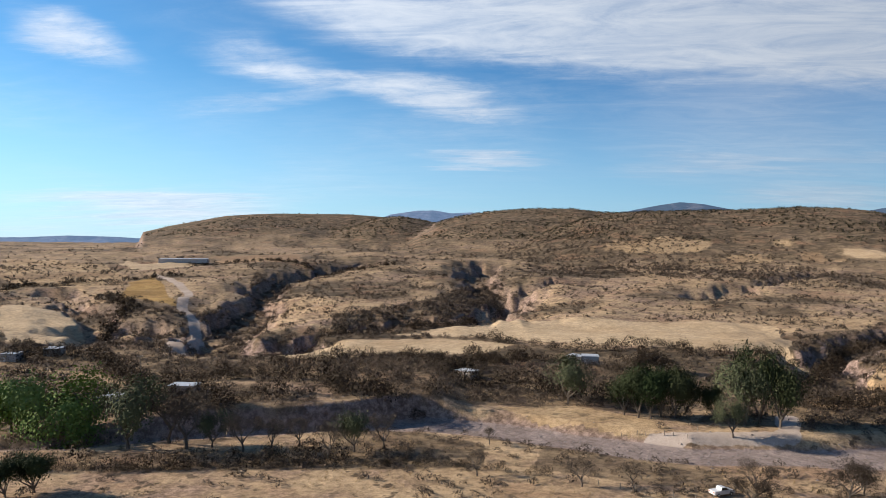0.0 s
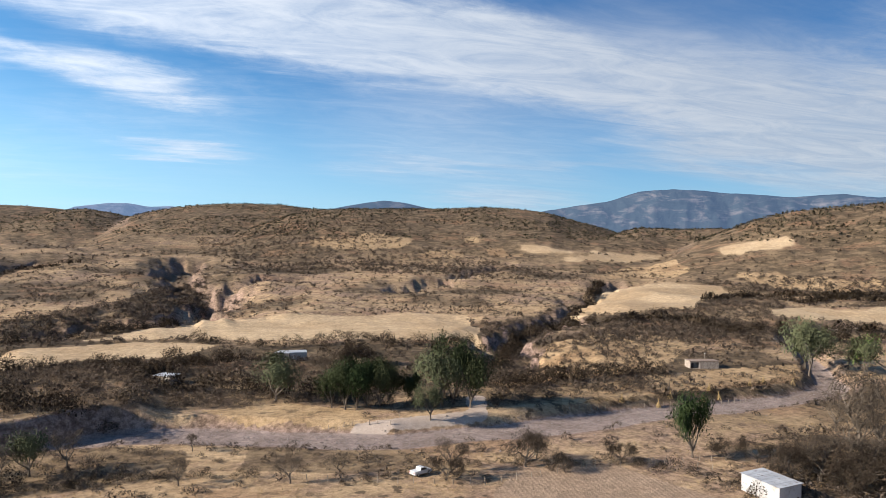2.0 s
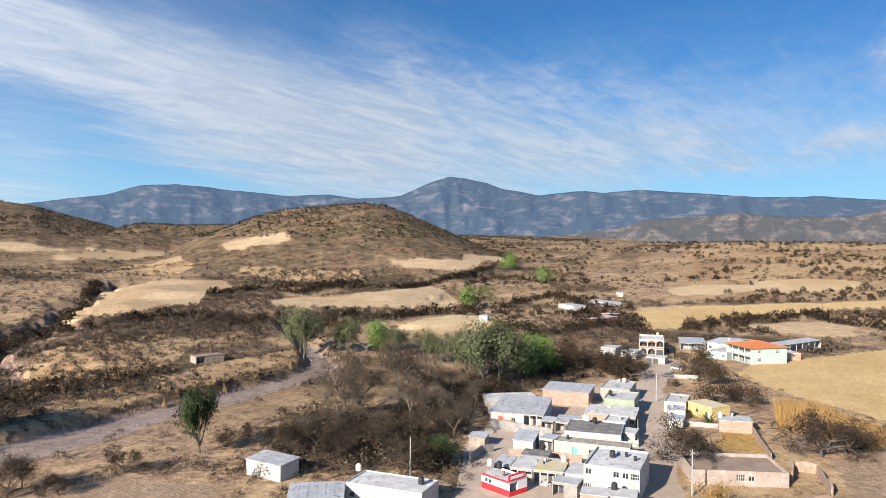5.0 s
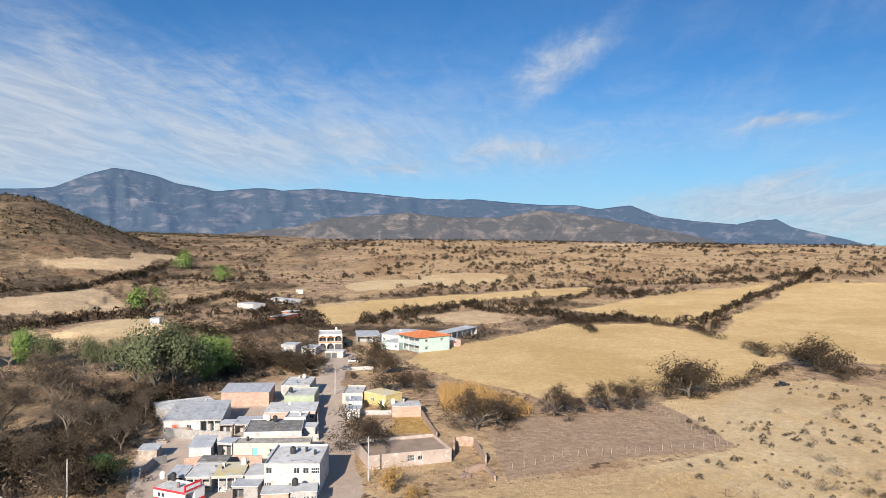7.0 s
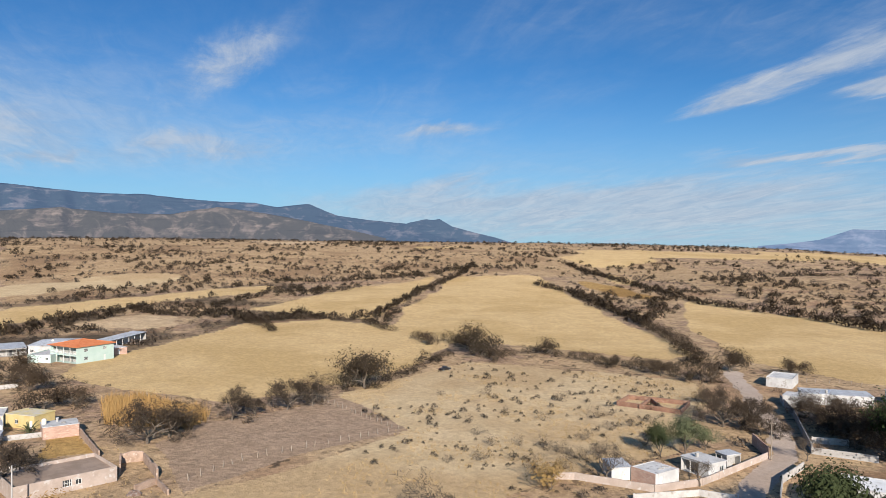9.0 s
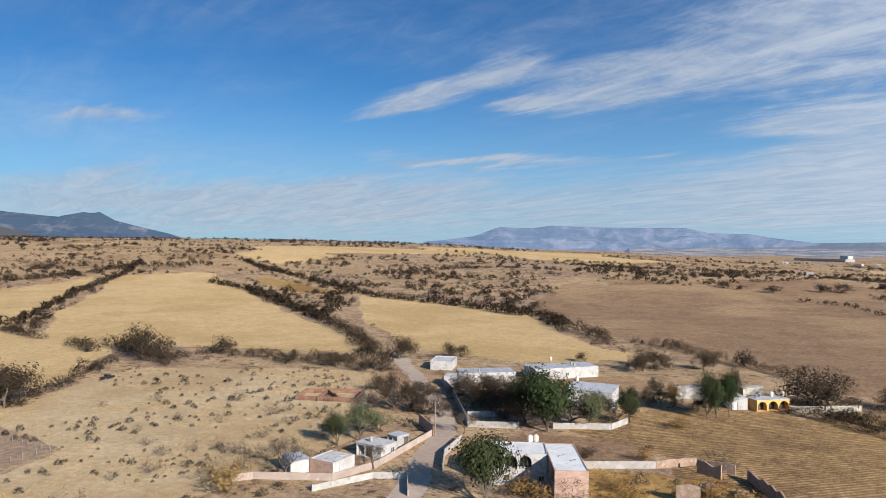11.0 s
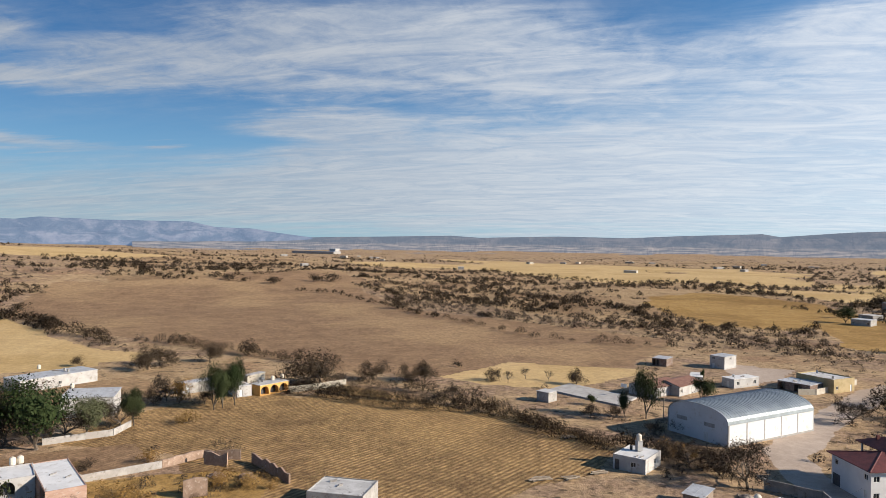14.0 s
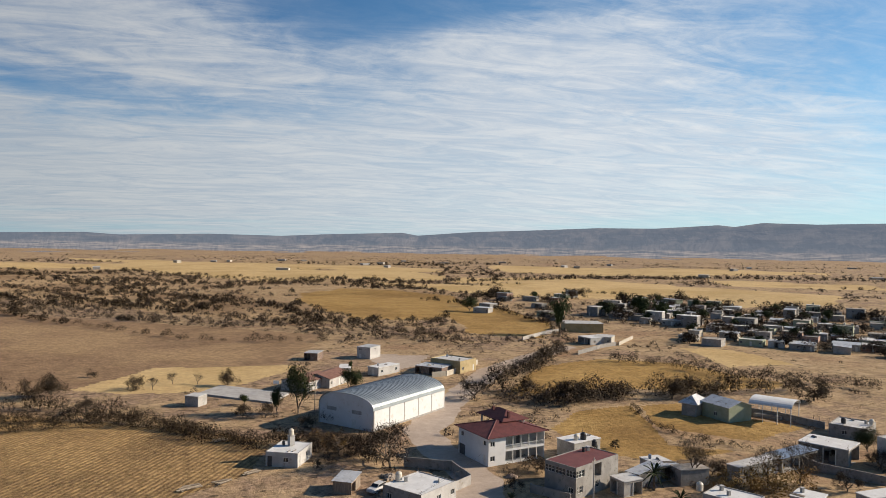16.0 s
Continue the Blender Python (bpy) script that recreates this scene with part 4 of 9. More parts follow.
def scatter(name, label, category, places, sizes, leaves, leaf, material, seed, flat=0.75, sticks=0.6):
    """Many bushes in one mesh."""
    rng = np.random.RandomState(seed)
    kinds = [clump(rng, leaves, leaf, flat, 0.5, sticks) for _ in range(12)]
    picks = rng.randint(0, 12, len(places))
    z = terrain(places[:, 0], places[:, 1])
    turn = rng.rand(len(places)) * 6.283
    c, s = np.cos(turn), np.sin(turn)
    base = np.stack(kinds)[picks].reshape(len(places), -1, 3)
    x = base[..., 0] * c[:, None] - base[..., 1] * s[:, None]
    y = base[..., 0] * s[:, None] + base[..., 1] * c[:, None]
    tall = sizes * (0.8 + 0.5 * rng.rand(len(places)))
    verts = np.stack((x * sizes[:, None] + places[:, :1], y * sizes[:, None] + places[:, 1:2], base[..., 2] * tall[:, None] + z[:, None]), -1).reshape(-1, 3)
    ob = mesh_object(name, verts, np.arange(len(verts)).reshape(-1, 3), material)
    tint_layer(ob, np.repeat(rng.rand(len(places)), leaves * 3))
    round_normals(ob, np.stack((x, y, (base[..., 2] - 0.12) * 1.2), -1).reshape(-1, 3), rng)
    return tagged(ob, label, category, kind="stuff")


def free_land(x, y):
    """Where no field, road, river or yard lies."""
    ok = np.ones(np.shape(x), bool)
    for kind, corners in FIELDS:
        if kind == "range":
            continue
        lo, hi = np.min(corners, axis=0), np.max(corners, axis=0)
        near = (x > lo[0]) & (x < hi[0]) & (y > lo[1]) & (y < hi[1])
        hit = np.zeros(np.shape(x), bool)
        hit[near] = inside(x[near], y[near], list(corners))
        ok &= ~hit
    for kind, points, width in WAYS:
        ok &= line_distance(x, y, points) > width * 0.5 + 1.0
    for corners in YARDS:
        ok &= ~inside(x, y, list(corners))
    return ok & (river_distance(x, y) > 1)


def sown(count, near, far, first, last, seed, bias=1.0):
    """Places spread over a sector, denser close by."""
    rng = np.random.RandomState(seed)
    b = np.radians(first + (last - first) * rng.rand(count))
    u = rng.rand(count)
    d = (near ** (1 - bias) + u * (far ** (1 - bias) - near ** (1 - bias))) ** (1 / (1 - bias)) if bias != 1 else near * (far / near) ** u
    return np.stack((d * np.sin(b), d * np.cos(b)), -1)


def hedge(points, step, spread, rng):
    out = []
    for (ax, ay), (bx, by) in zip(points, points[1:]):
        n = max(1, int(math.hypot(bx - ax, by - ay) / step))
        u = (np.arange(n) + rng.rand(n)) / n
        out.append(np.stack((ax + u * (bx - ax), ay + u * (by - ay)), -1) + rng.normal(size=(n, 2)) * spread)
    return np.concatenate(out)


HEDGES = []
HEDGES.append(([(414, -40), (443, -76), (405, -89), (429, -115), (482, -146), (610, -215), (686, -273), (848, -360)], 4, 2.6))
HEDGES.append(([(396, -100), (354, -107)], 4, 2.4))
HEDGES.append(([(327, -107), (307, -120), (266, -123), (269, -143), (252, -149), (233, -155), (214, -166), (230, -194)], 3, 2.6))
HEDGES.append(([(582, -308), (520, -307), (447, -287), (356, -255), (272, -217), (220, -186)], 4, 3))
HEDGES.append(([(228, -63), (239, -76), (259, -92), (275, -107)], 4, 2.6))
HEDGES.append(([(803, -465), (589, -403), (423, -361), (356, -371), (275, -352)], 4, 3))
HEDGES.append(([(695, -88), (684, -150), (708, -225), (745, -303)], 5, 3))
HEDGES.append(([(407, 79), (426, 67), (482, 34), (510, 15), (500, -23), (580, -73), (600, -112)], 4, 2.2))
HEDGES.append(([(512, 26), (460, 1), (448, -37), (366, -49)], 4, 3))
HEDGES.append(([(308, -377), (254, -353), (216, -310), (188, -301), (177, -285)], 4, 3.2))
HEDGES.append(([(158, -297), (128, -280), (110, -273), (84, -258), (67, -255)], 3.5, 3))
HEDGES.append(([(83, -208), (61, -204), (35, -192), (17, -192), (5, -187), (-6, -173), (-18, -161)], 1.8, 1.7))
HEDGES.append(([(70, -214), (40, -203), (20, -200), (2, -188), (-14, -170), (-30, -158)], 1.2, 1.8))
HEDGES.append(([(64, -229), (52, -222), (40, -217), (22, -212), (5, -197)], 3, 2.2))
HEDGES.append(([(186, -559), (148, -556), (87, -473), (58, -426), (22, -380), (-7, -342), (-42, -330), (-76, -320)], 6.8, 2.1))
HEDGES.append(([(168, -718), (98, -637), (30, -508), (-22, -447), (-75, -374), (-117, -326), (-133, -288)], 6.8, 2.1))
HEDGES.append(([(143, -658), (17, -617), (-64, -509), (-74, -400), (-104, -381)], 6.8, 2.1))
HEDGES.append(([(328, -1228), (27, -988), (-166, -832), (-286, -692)], 8.5, 2.1))
HEDGES.append(([(276, -611), (240, -655), (201, -1084), (-44, -902), (-204, -751), (-305, -662)], 8.5, 2.1))
HEDGES.append(([(-91, -206), (-104, -194), (-118, -197), (-132, -185), (-155, -184), (-190, -179)], 3, 3))
HEDGES.append(([(-97, -180), (-108, -184), (-130, -186)], 3, 3))
HEDGES.append(([(-159, -242), (-178, -224), (-183, -201), (-200, -186), (-217, -171)], 3, 2.6))
HEDGES.append(([(-96, -214), (-118, -228), (-133, -249), (-151, -267)], 3, 3))
HEDGES.append(([(-60, -490), (-86, -400), (-108, -343), (-124, -282)], 6.8, 2.1))
HEDGES.append(([(-178, -538), (-208, -464), (-194, -349)], 6.8, 2.1))
HEDGES.append(([(-280, -758), (-455, -793), (-724, -868), (-892, -704)], 6, 3.5))
HEDGES.append(([(-351, -611), (-404, -512), (-426, -440), (-472, -372)], 8.5, 2.1))
HEDGES.append(([(20, 338), (35, 321), (51, 302), (70, 304), (94, 316), (98, 288), (121, 288), (154, 312)], 3, 2.8))
HEDGES.append(([(11, 286), (22, 268), (34, 277), (50, 270)], 2.5, 3.2))
HEDGES.append(([(6, 232), (24, 221), (39, 213), (61, 205)], 2.4, 3.4))
HEDGES.append(([(101, 200), (121, 202), (142, 206), (169, 206)], 2.2, 3.2))
HEDGES.append(([(137, 266), (165, 308), (198, 352), (236, 366), (430, 613)], 2.5, 3))
HEDGES.append(([(205, 333), (250, 335), (289, 334), (277, 278), (318, 281), (362, 259)], 3, 3))
HEDGES.append(([(386, 422), (446, 425), (448, 386), (589, 423)], 3, 3))
HEDGES.append(([(-161, 263), (-147, 275), (-127, 266), (-89, 218)], 2.4, 3))
HEDGES.append(([(-182, 375), (-194, 442), (-195, 460), (-254, 541)], 2.4, 3))
HEDGES.append(([(-89, 211), (-72, 219), (-55, 220), (-37, 212), (-21, 193), (-3, 198)], 2.4, 3))
HEDGES.append(([(-58, 247), (-38, 271), (-18, 274), (4, 251), (17, 277)], 2.6, 2.8))
HEDGES.append(([(-19, 387), (6, 411), (34, 454)], 2.4, 3.4))
HEDGES.append(([(-90, 328), (-68, 334), (-49, 387), (-25, 387)], 2.5, 3))
HEDGES.append(([(-113, 195), (-89, 184), (-72, 184), (-52, 185), (-44, 198)], 2.2, 3))
HEDGES.append(([(-87, 143), (-70, 145), (-54, 144), (-37, 148), (-21, 151)], 3, 2.2))
HEDGES.append(([(-346, 566), (-350, 677), (-296, 699), (-264, 745)], 5, 3))
HEDGES.append(([(-332, 938), (-239, 1010), (-116, 809), (-59, 911)], 5, 3))
HEDGES.append(([(292, 264), (302, 242), (340, 233), (393, 228), (387, 190)], 2.4, 3.2))
HEDGES.append(([(502, 455), (498, 390), (533, 350), (627, 359), (801, 379)], 2.6, 3))
HEDGES.append(([(342, 158), (332, 130), (388, 119), (373, 90)], 2.6, 3))
HEDGES.append(([(233, 114), (250, 94), (264, 81), (244, 64)], 2.4, 3))
HEDGES.append(([(158, 104), (167, 97), (184, 92), (200, 92)], 2.2, 3.2))
HEDGES.append(([(127, 102), (140, 98), (138, 87), (123, 72)], 2.4, 3.2))
HEDGES.append(([(470, 213), (556, 209), (499, 153), (503, 129)], 4, 3))
HEDGES.append(([(-122, -174), (-114, -154), (-114, -143), (-122, -128)], 1.4, 0.9))
HEDGES.append(([(-81, 141), (-54, 143), (-25, 147), (-2, 148), (22, 141)], 1.2, 1))
HEDGES.append(([(35, 131), (54, 134), (69, 133), (84, 129)], 1.3, 0.8))
HEDGES.append(([(9, 169), (29, 157), (56, 161)], 1.6, 0.7))
HEDGES.append(([(120, 176), (160, 176), (208, 180)], 1.6, 1))
HEDGES.append(([(82, 127), (96, 122), (102, 114), (106, 95)], 2.5, 1.4))


def wild_scrub():
    # hillsides and open range, far off
    p = sown(62000, 330, 2600, -36, 236, 11, 0.75)
    d = np.hypot(p[:, 0], p[:, 1])
    patchy = fractal(p[:, 0], p[:, 1], 70, 4)
    hilly = smooth(60, 90, terrain(p[:, 0], p[:, 1]))
    keep = free_land(p[:, 0], p[:, 1]) & (np.random.RandomState(3).rand(len(p)) < np.maximum(smooth(0.47, 0.60, patchy), hilly * 0.85) * 0.9 + 0.04 + 0.12 * (p[:, 1] > 60))
    p, d = p[keep], d[keep]
    rng = np.random.RandomState(4)
    for name, lo, hi, leaves, leaf in (("scrub", 0, 700, 50, 0.20), ("scrub", 700, 1300, 16, 0.34), ("scrub", 1300, 9999, 7, 0.5)):
        pick = (d >= lo) & (d < hi)
        size = (1.0 + 2.1 * rng.rand(pick.sum()) ** 1.6) * (1 if hi < 1000 else 1.25)
        scatter(name, "dark thorny scrub dotting the dry slopes", "scrub", p[pick], size, leaves, leaf, SCRUB, 21 + leaves)
    # small bushes evenly over the northern slopes
    p = sown(26000, 230, 950, -36, 78, 19, 0.45)
    p = p[free_land(p[:, 0], p[:, 1]) & (np.random.RandomState(6).rand(len(p)) < 0.25 + 0.6 * smooth(0.42, 0.58, fractal(p[:, 0], p[:, 1], 55, 3)))][:11000]
    scatter("scrub", "small grey-brown bushes dotting the dry slopes", "scrub", p, 0.8 + 1.3 * rng.rand(len(p)) ** 2, 22, 0.30, SCRUB, 37, 0.9)
    # the hills
    p = sown(52000, 850, 2400, -32, 72, 17, 0.2)
    p = p[terrain(p[:, 0], p[:, 1]) > 50]
    p = p[free_land(p[:, 0], p[:, 1]) & (fractal(p[:, 0], p[:, 1], 90, 4) > 0.40)][:17000]
    scatter("hill_scrub", "dense dark scrub on the hillsides", "scrub", p, 1.9 + 1.7 * rng.rand(len(p)), 7, 0.50, HILL_SCRUB, 35)
    # scattered trees on the open range
    p = sown(16000, 400, 1700, 62, 205, 14, 0.6)
    p = p[free_land(p[:, 0], p[:, 1]) & (fractal(p[:, 0], p[:, 1], 60, 3) > 0.51)][:5000]
    scatter("range_trees", "round dark mesquite trees scattered over dry range", "trees", p, 1.8 + 3.0 * rng.rand(len(p)) ** 1.6, 84, 0.17, MESQUITE, 33, 0.95, 0.25)
    # nearer range land
    p = sown(9000, 120, 330, -36, 236, 12, 0.3)
    patchy = fractal(p[:, 0], p[:, 1], 40, 4)
    keep = free_land(p[:, 0], p[:, 1]) & (np.random.RandomState(5).rand(len(p)) < smooth(0.44, 0.66, patchy) * 0.60 + 0.03 + 0.07 * (p[:, 1] > 60))
    p = p[keep]
    scatter("scrub", "grey-brown leafless bushes on dry grass", "scrub", p, 0.7 + 1.3 * rng.rand(len(p)) ** 2, 90, 0.13, SCRUB, 31)
    # thickets
    for corners, spacing, size, yard in THICKETS:
        lo, hi = np.min(corners, axis=0), np.max(corners, axis=0)
        count = int((hi[0] - lo[0]) * (hi[1] - lo[1]) / spacing ** 2)
        q = lo + (hi - lo) * rng.rand(count, 2)
        q = q[inside(q[:, 0], q[:, 1], list(corners)) & (yard | free_land(q[:, 0], q[:, 1]))]
        if len(q) == 0:
            continue
        far = np.hypot(*q.mean(axis=0)) > 420
        scatter("thicket", "dense dark brown thorn brush beside the river and gullies", "brush", q, size * (0.4 + 1.0 * rng.rand(len(q)) ** 1.3), 44 if far else 130, 0.21 if far else 0.105, SCRUB, 51 + count, 0.9, 0.5)
    # hedges of mesquite along the field edges
    rows = []
    for points, step, size in HEDGES:
        q = hedge(points, step * 0.9, size * 0.55, rng)
        rows.append(np.concatenate((q, (size * (0.75 + 1.1 * rng.rand(len(q))))[:, None]), 1))
    rows = np.concatenate(rows)
    d = np.hypot(rows[:, 0], rows[:, 1])
    for lo, hi, leaves, leaf in ((0, 420, 320, 0.066), (420, 5000, 60, 0.19)):
        pick = rows[(d >= lo) & (d < hi)]
        scatter("hedge", "rows of mesquite bushes along the field edges", "hedge", pick[:, :2], pick[:, 2], leaves, leaf, MESQUITE, 41 + leaves, 0.95, 0.45)


wild_scrub()


# ---- building materials ----
WHITE = surface("whitewashed wall", (0.41, 0.4, 0.39), (0.52, 0.51, 0.5), 2.5, 0.85, 0.1, 0.08, spot=(0.33, 0.3, 0.27))
WHITE_ROOF = surface("white roof coating", (0.62, 0.62, 0.62), (0.73, 0.73, 0.73), 3.0, 0.8, 0.1, 0.05, spot=(0.52, 0.5, 0.48))
CLEAN_WHITE = surface("fresh white paint", (0.70, 0.70, 0.70), (0.78, 0.78, 0.78), 3.0, 0.8, 0.08, 0.04, vary=0.03)
WALL_WHITE = surface("old whitewash", (0.34, 0.32, 0.3), (0.45, 0.43, 0.41), 2.0, 0.9, 0.2, 0.12, spot=(0.26, 0.23, 0.2))
CREAM = surface("cream plaster", (0.45, 0.41, 0.34), (0.53, 0.49, 0.42), 2.5, 0.88, 0.15, 0.08, spot=(0.36, 0.32, 0.26))
PLASTER = surface("grey plaster", (0.31, 0.297, 0.28), (0.42, 0.405, 0.385), 2.0, 0.9, 0.2, 0.1, spot=(0.25, 0.23, 0.21))
GREY_WALL = surface("grey block wall", (0.25, 0.237, 0.225), (0.34, 0.325, 0.305), 2.0, 0.9, 0.25, 0.12, spot=(0.19, 0.17, 0.15))
CEMENT = surface("weathered cement roof", (0.45, 0.445, 0.44), (0.60, 0.595, 0.59), 3.0, 0.9, 0.15, 0.1, spot=(0.25, 0.24, 0.235))
TAR = surface("worn dark roof", (0.13, 0.125, 0.12), (0.23, 0.22, 0.21), 2.5, 0.92, 0.2, 0.15, spot=(0.34, 0.33, 0.32))
RUBBLE_ROOF = surface("littered roof", (0.26, 0.235, 0.21), (0.42, 0.385, 0.345), 1.2, 0.95, 0.5, 0.3, spot=(0.17, 0.11, 0.085))
YELLOW_ROOF = surface("yellowed roof", (0.62, 0.50, 0.22), (0.55, 0.52, 0.46), 3.5, 0.9, 0.15, 0.1, spot=(0.42, 0.38, 0.3))
DIRT_ROOF = surface("earth roof", (0.24, 0.175, 0.13), (0.31, 0.23, 0.175), 3.0, 0.95, 0.3, 0.15)
BARE_BRICK = surface("brick wall", (0.36, 0.225, 0.17), (0.45, 0.3, 0.235), 1.6, 0.92, 0.4, 0.2, spot=(0.48, 0.4, 0.34), stretch=(1, 1, 2.5))
BRICK_RED = surface("orange brick", (0.42, 0.14, 0.07), (0.52, 0.20, 0.10), 1.4, 0.92, 0.4, 0.2)
BRICK_BROWN = surface("rough red-brown brick", (0.2, 0.105, 0.07), (0.28, 0.155, 0.1), 1.4, 0.95, 0.5, 0.25, spot=(0.34, 0.25, 0.19))
ADOBE = surface("adobe", (0.27, 0.185, 0.135), (0.37, 0.265, 0.2), 1.5, 0.97, 0.6, 0.2, spot=(0.46, 0.37, 0.31))
STONE = surface("rough stone", (0.27, 0.22, 0.18), (0.42, 0.36, 0.30), 0.8, 0.95, 0.9, 0.3, spot=(0.18, 0.14, 0.11))
PINK_WALL = surface("pinkish plaster wall", (0.34, 0.27, 0.225), (0.42, 0.34, 0.29), 2.5, 0.9, 0.2, 0.1, spot=(0.48, 0.44, 0.4))
LIME = surface("pale green paint", (0.29, 0.335, 0.235), (0.36, 0.4, 0.3), 2.0, 0.85, 0.1, 0.08)
MINT = surface("mint paint", (0.42, 0.54, 0.49), (0.48, 0.59, 0.545), 3.0, 0.8, 0.08, 0.05)
SALMON = surface("white and salmon paint", (0.56, 0.49, 0.44), (0.63, 0.57, 0.52), 2.0, 0.85, 0.1, 0.06)
YELLOW = surface("yellow paint", (0.46, 0.35, 0.14), (0.54, 0.43, 0.2), 2.0, 0.85, 0.1, 0.06)
OCHRE = surface("orange paint", (0.62, 0.33, 0.09), (0.70, 0.40, 0.13), 2.0, 0.85, 0.1, 0.08)
OCHRE_DARK = surface("ochre plaster", (0.36, 0.28, 0.14), (0.46, 0.36, 0.20), 2.0, 0.88, 0.15, 0.1)
RED_BAND = surface("white shop paint", (0.78, 0.76, 0.74), (0.84, 0.82, 0.80), 2.0, 0.7, 0.05, 0.04)
SHOP_RED = surface("red shop paint", (0.62, 0.02, 0.03), (0.70, 0.03, 0.04), 2.0, 0.6, 0.05, 0.04)
METAL = surface("grey sheet roof", (0.50, 0.51, 0.525), (0.64, 0.65, 0.66), 2.5, 0.5, 0.15, 0.08, metal=0.25, spot=(0.28, 0.24, 0.21))
BLUE_METAL = surface("blue-grey sheet roof", (0.15, 0.2, 0.28), (0.22, 0.27, 0.35), 3.0, 0.5, 0.15, 0.1, metal=0.25)
METAL_BRIGHT = surface("silver roof sheet", (0.26, 0.3, 0.32), (0.35, 0.39, 0.41), 4.0, 0.42, 0.05, 0.05, metal=0.35, vary=0.03)
WHITE_METAL = surface("white metal cladding", (0.66, 0.67, 0.68), (0.73, 0.74, 0.75), 4.0, 0.6, 0.05, 0.04, spot=(0.6, 0.58, 0.55), vary=0.02)
WHITE_STEEL = surface("white steel", (0.75, 0.76, 0.77), (0.82, 0.83, 0.84), 2.0, 0.5, 0.05, 0.04)
RUST = surface("rusty sheet", (0.16, 0.10, 0.075), (0.27, 0.20, 0.16), 1.0, 0.8, 0.3, 0.25, spot=(0.33, 0.30, 0.28))
PLANK = surface("grey planks", (0.22, 0.17, 0.13), (0.33, 0.27, 0.21), 0.8, 0.9, 0.5, 0.3, stretch=(3, 3, 0.5))
ORANGE_TILE = surface("orange roof tile", (0.56, 0.16, 0.05), (0.64, 0.22, 0.08), 1.2, 0.85, 0.4, 0.2)
RED_TILE = surface("dark red roof tile", (0.1, 0.02, 0.02), (0.15, 0.035, 0.03), 1.2, 0.7, 0.4, 0.2)
BROWN_TILE = surface("brown roof tile", (0.16, 0.075, 0.055), (0.23, 0.115, 0.085), 1.2, 0.85, 0.4, 0.2)
RED_FLAT = surface("dark red roof coating", (0.13, 0.03, 0.032), (0.18, 0.048, 0.045), 2.5, 0.75, 0.1, 0.1, spot=(0.1, 0.035, 0.035))
FRAME = surface("window frame", (0.62, 0.61, 0.58), (0.72, 0.71, 0.68), 0.5, 0.6, 0.05, 0.05)
# near-black colour that stands for the shade inside arched openings
ROOM_SHADE = surface("painted room shade", (0.025, 0.022, 0.02), (0.05, 0.045, 0.04), 1.0, 0.95, 0.1, 0.1)
DOOR_WHITE = surface("white door", (0.60, 0.60, 0.58), (0.70, 0.70, 0.68), 0.8, 0.6, 0.05, 0.05)
DOOR_DARK = surface("dark steel door", (0.05, 0.05, 0.055), (0.09, 0.09, 0.095), 0.8, 0.5, 0.05, 0.1)
DOOR_TEAL = surface("turquoise door", (0.12, 0.46, 0.44), (0.17, 0.54, 0.50), 0.8, 0.6, 0.05, 0.05)
DOOR_RED = surface("red-brown door", (0.42, 0.09, 0.05), (0.50, 0.13, 0.07), 0.8, 0.6, 0.05, 0.05)
GLASS = surface("window glass", (0.03, 0.035, 0.04), (0.05, 0.055, 0.06), 1.0, 0.08, 0.0, 0.0)
BLACK_TANK = surface("black plastic tank", (0.025, 0.025, 0.027), (0.04, 0.04, 0.042), 1.0, 0.45, 0.05, 0.05)
CREAM_TANK = surface("cream plastic tank", (0.66, 0.60, 0.50), (0.74, 0.68, 0.58), 1.0, 0.5, 0.05, 0.05)
WOOD = surface("weathered wood", (0.22, 0.175, 0.135), (0.33, 0.28, 0.22), 0.7, 0.9, 0.4, 0.2)
CONCRETE = surface("concrete", (0.36, 0.345, 0.33), (0.46, 0.445, 0.43), 2.0, 0.9, 0.15, 0.1)
RUBBER = surface("rubber", (0.02, 0.02, 0.02), (0.035, 0.035, 0.035), 0.5, 0.8, 0.1, 0.1)


# ---- builders ----
def part(name, mesh, material, parent=None, label=""):
    """Links a bmesh or a finished mesh as one object under a thing."""
    if isinstance(mesh, bmesh.types.BMesh):
        data = bpy.data.meshes.new(name)
        mesh.to_mesh(data)
        mesh.free()
        data.materials.append(material)
        mesh = data
    ob = new(name, mesh)
    if parent:
        ob.parent = parent
    return tagged(ob, label)


def thing(name, x, y, z, turn, label, category, group=""):
    root = new(name)
    root.empty_display_size = 0.5
    root.matrix_basis = pose(x, y, z, 0, 0, turn)
    return tagged(root, label, category, group)


def add_box(bm, x0, x1, y0, y1, z0, z1):
    v = [bm.verts.new(p) for p in ((x0, y0, z0), (x1, y0, z0), (x1, y1, z0), (x0, y1, z0), (x0, y0, z1), (x1, y0, z1), (x1, y1, z1), (x0, y1, z1))]
    for f in ((3, 2, 1, 0), (4, 5, 6, 7), (0, 1, 5, 4), (1, 2, 6, 5), (2, 3, 7, 6), (3, 0, 4, 7)):
        bm.faces.new([v[i] for i in f])


def box(x0, x1, y0, y1, z0, z1):
    bm = bmesh.new()
    add_box(bm, x0, x1, y0, y1, z0, z1)
    return bm


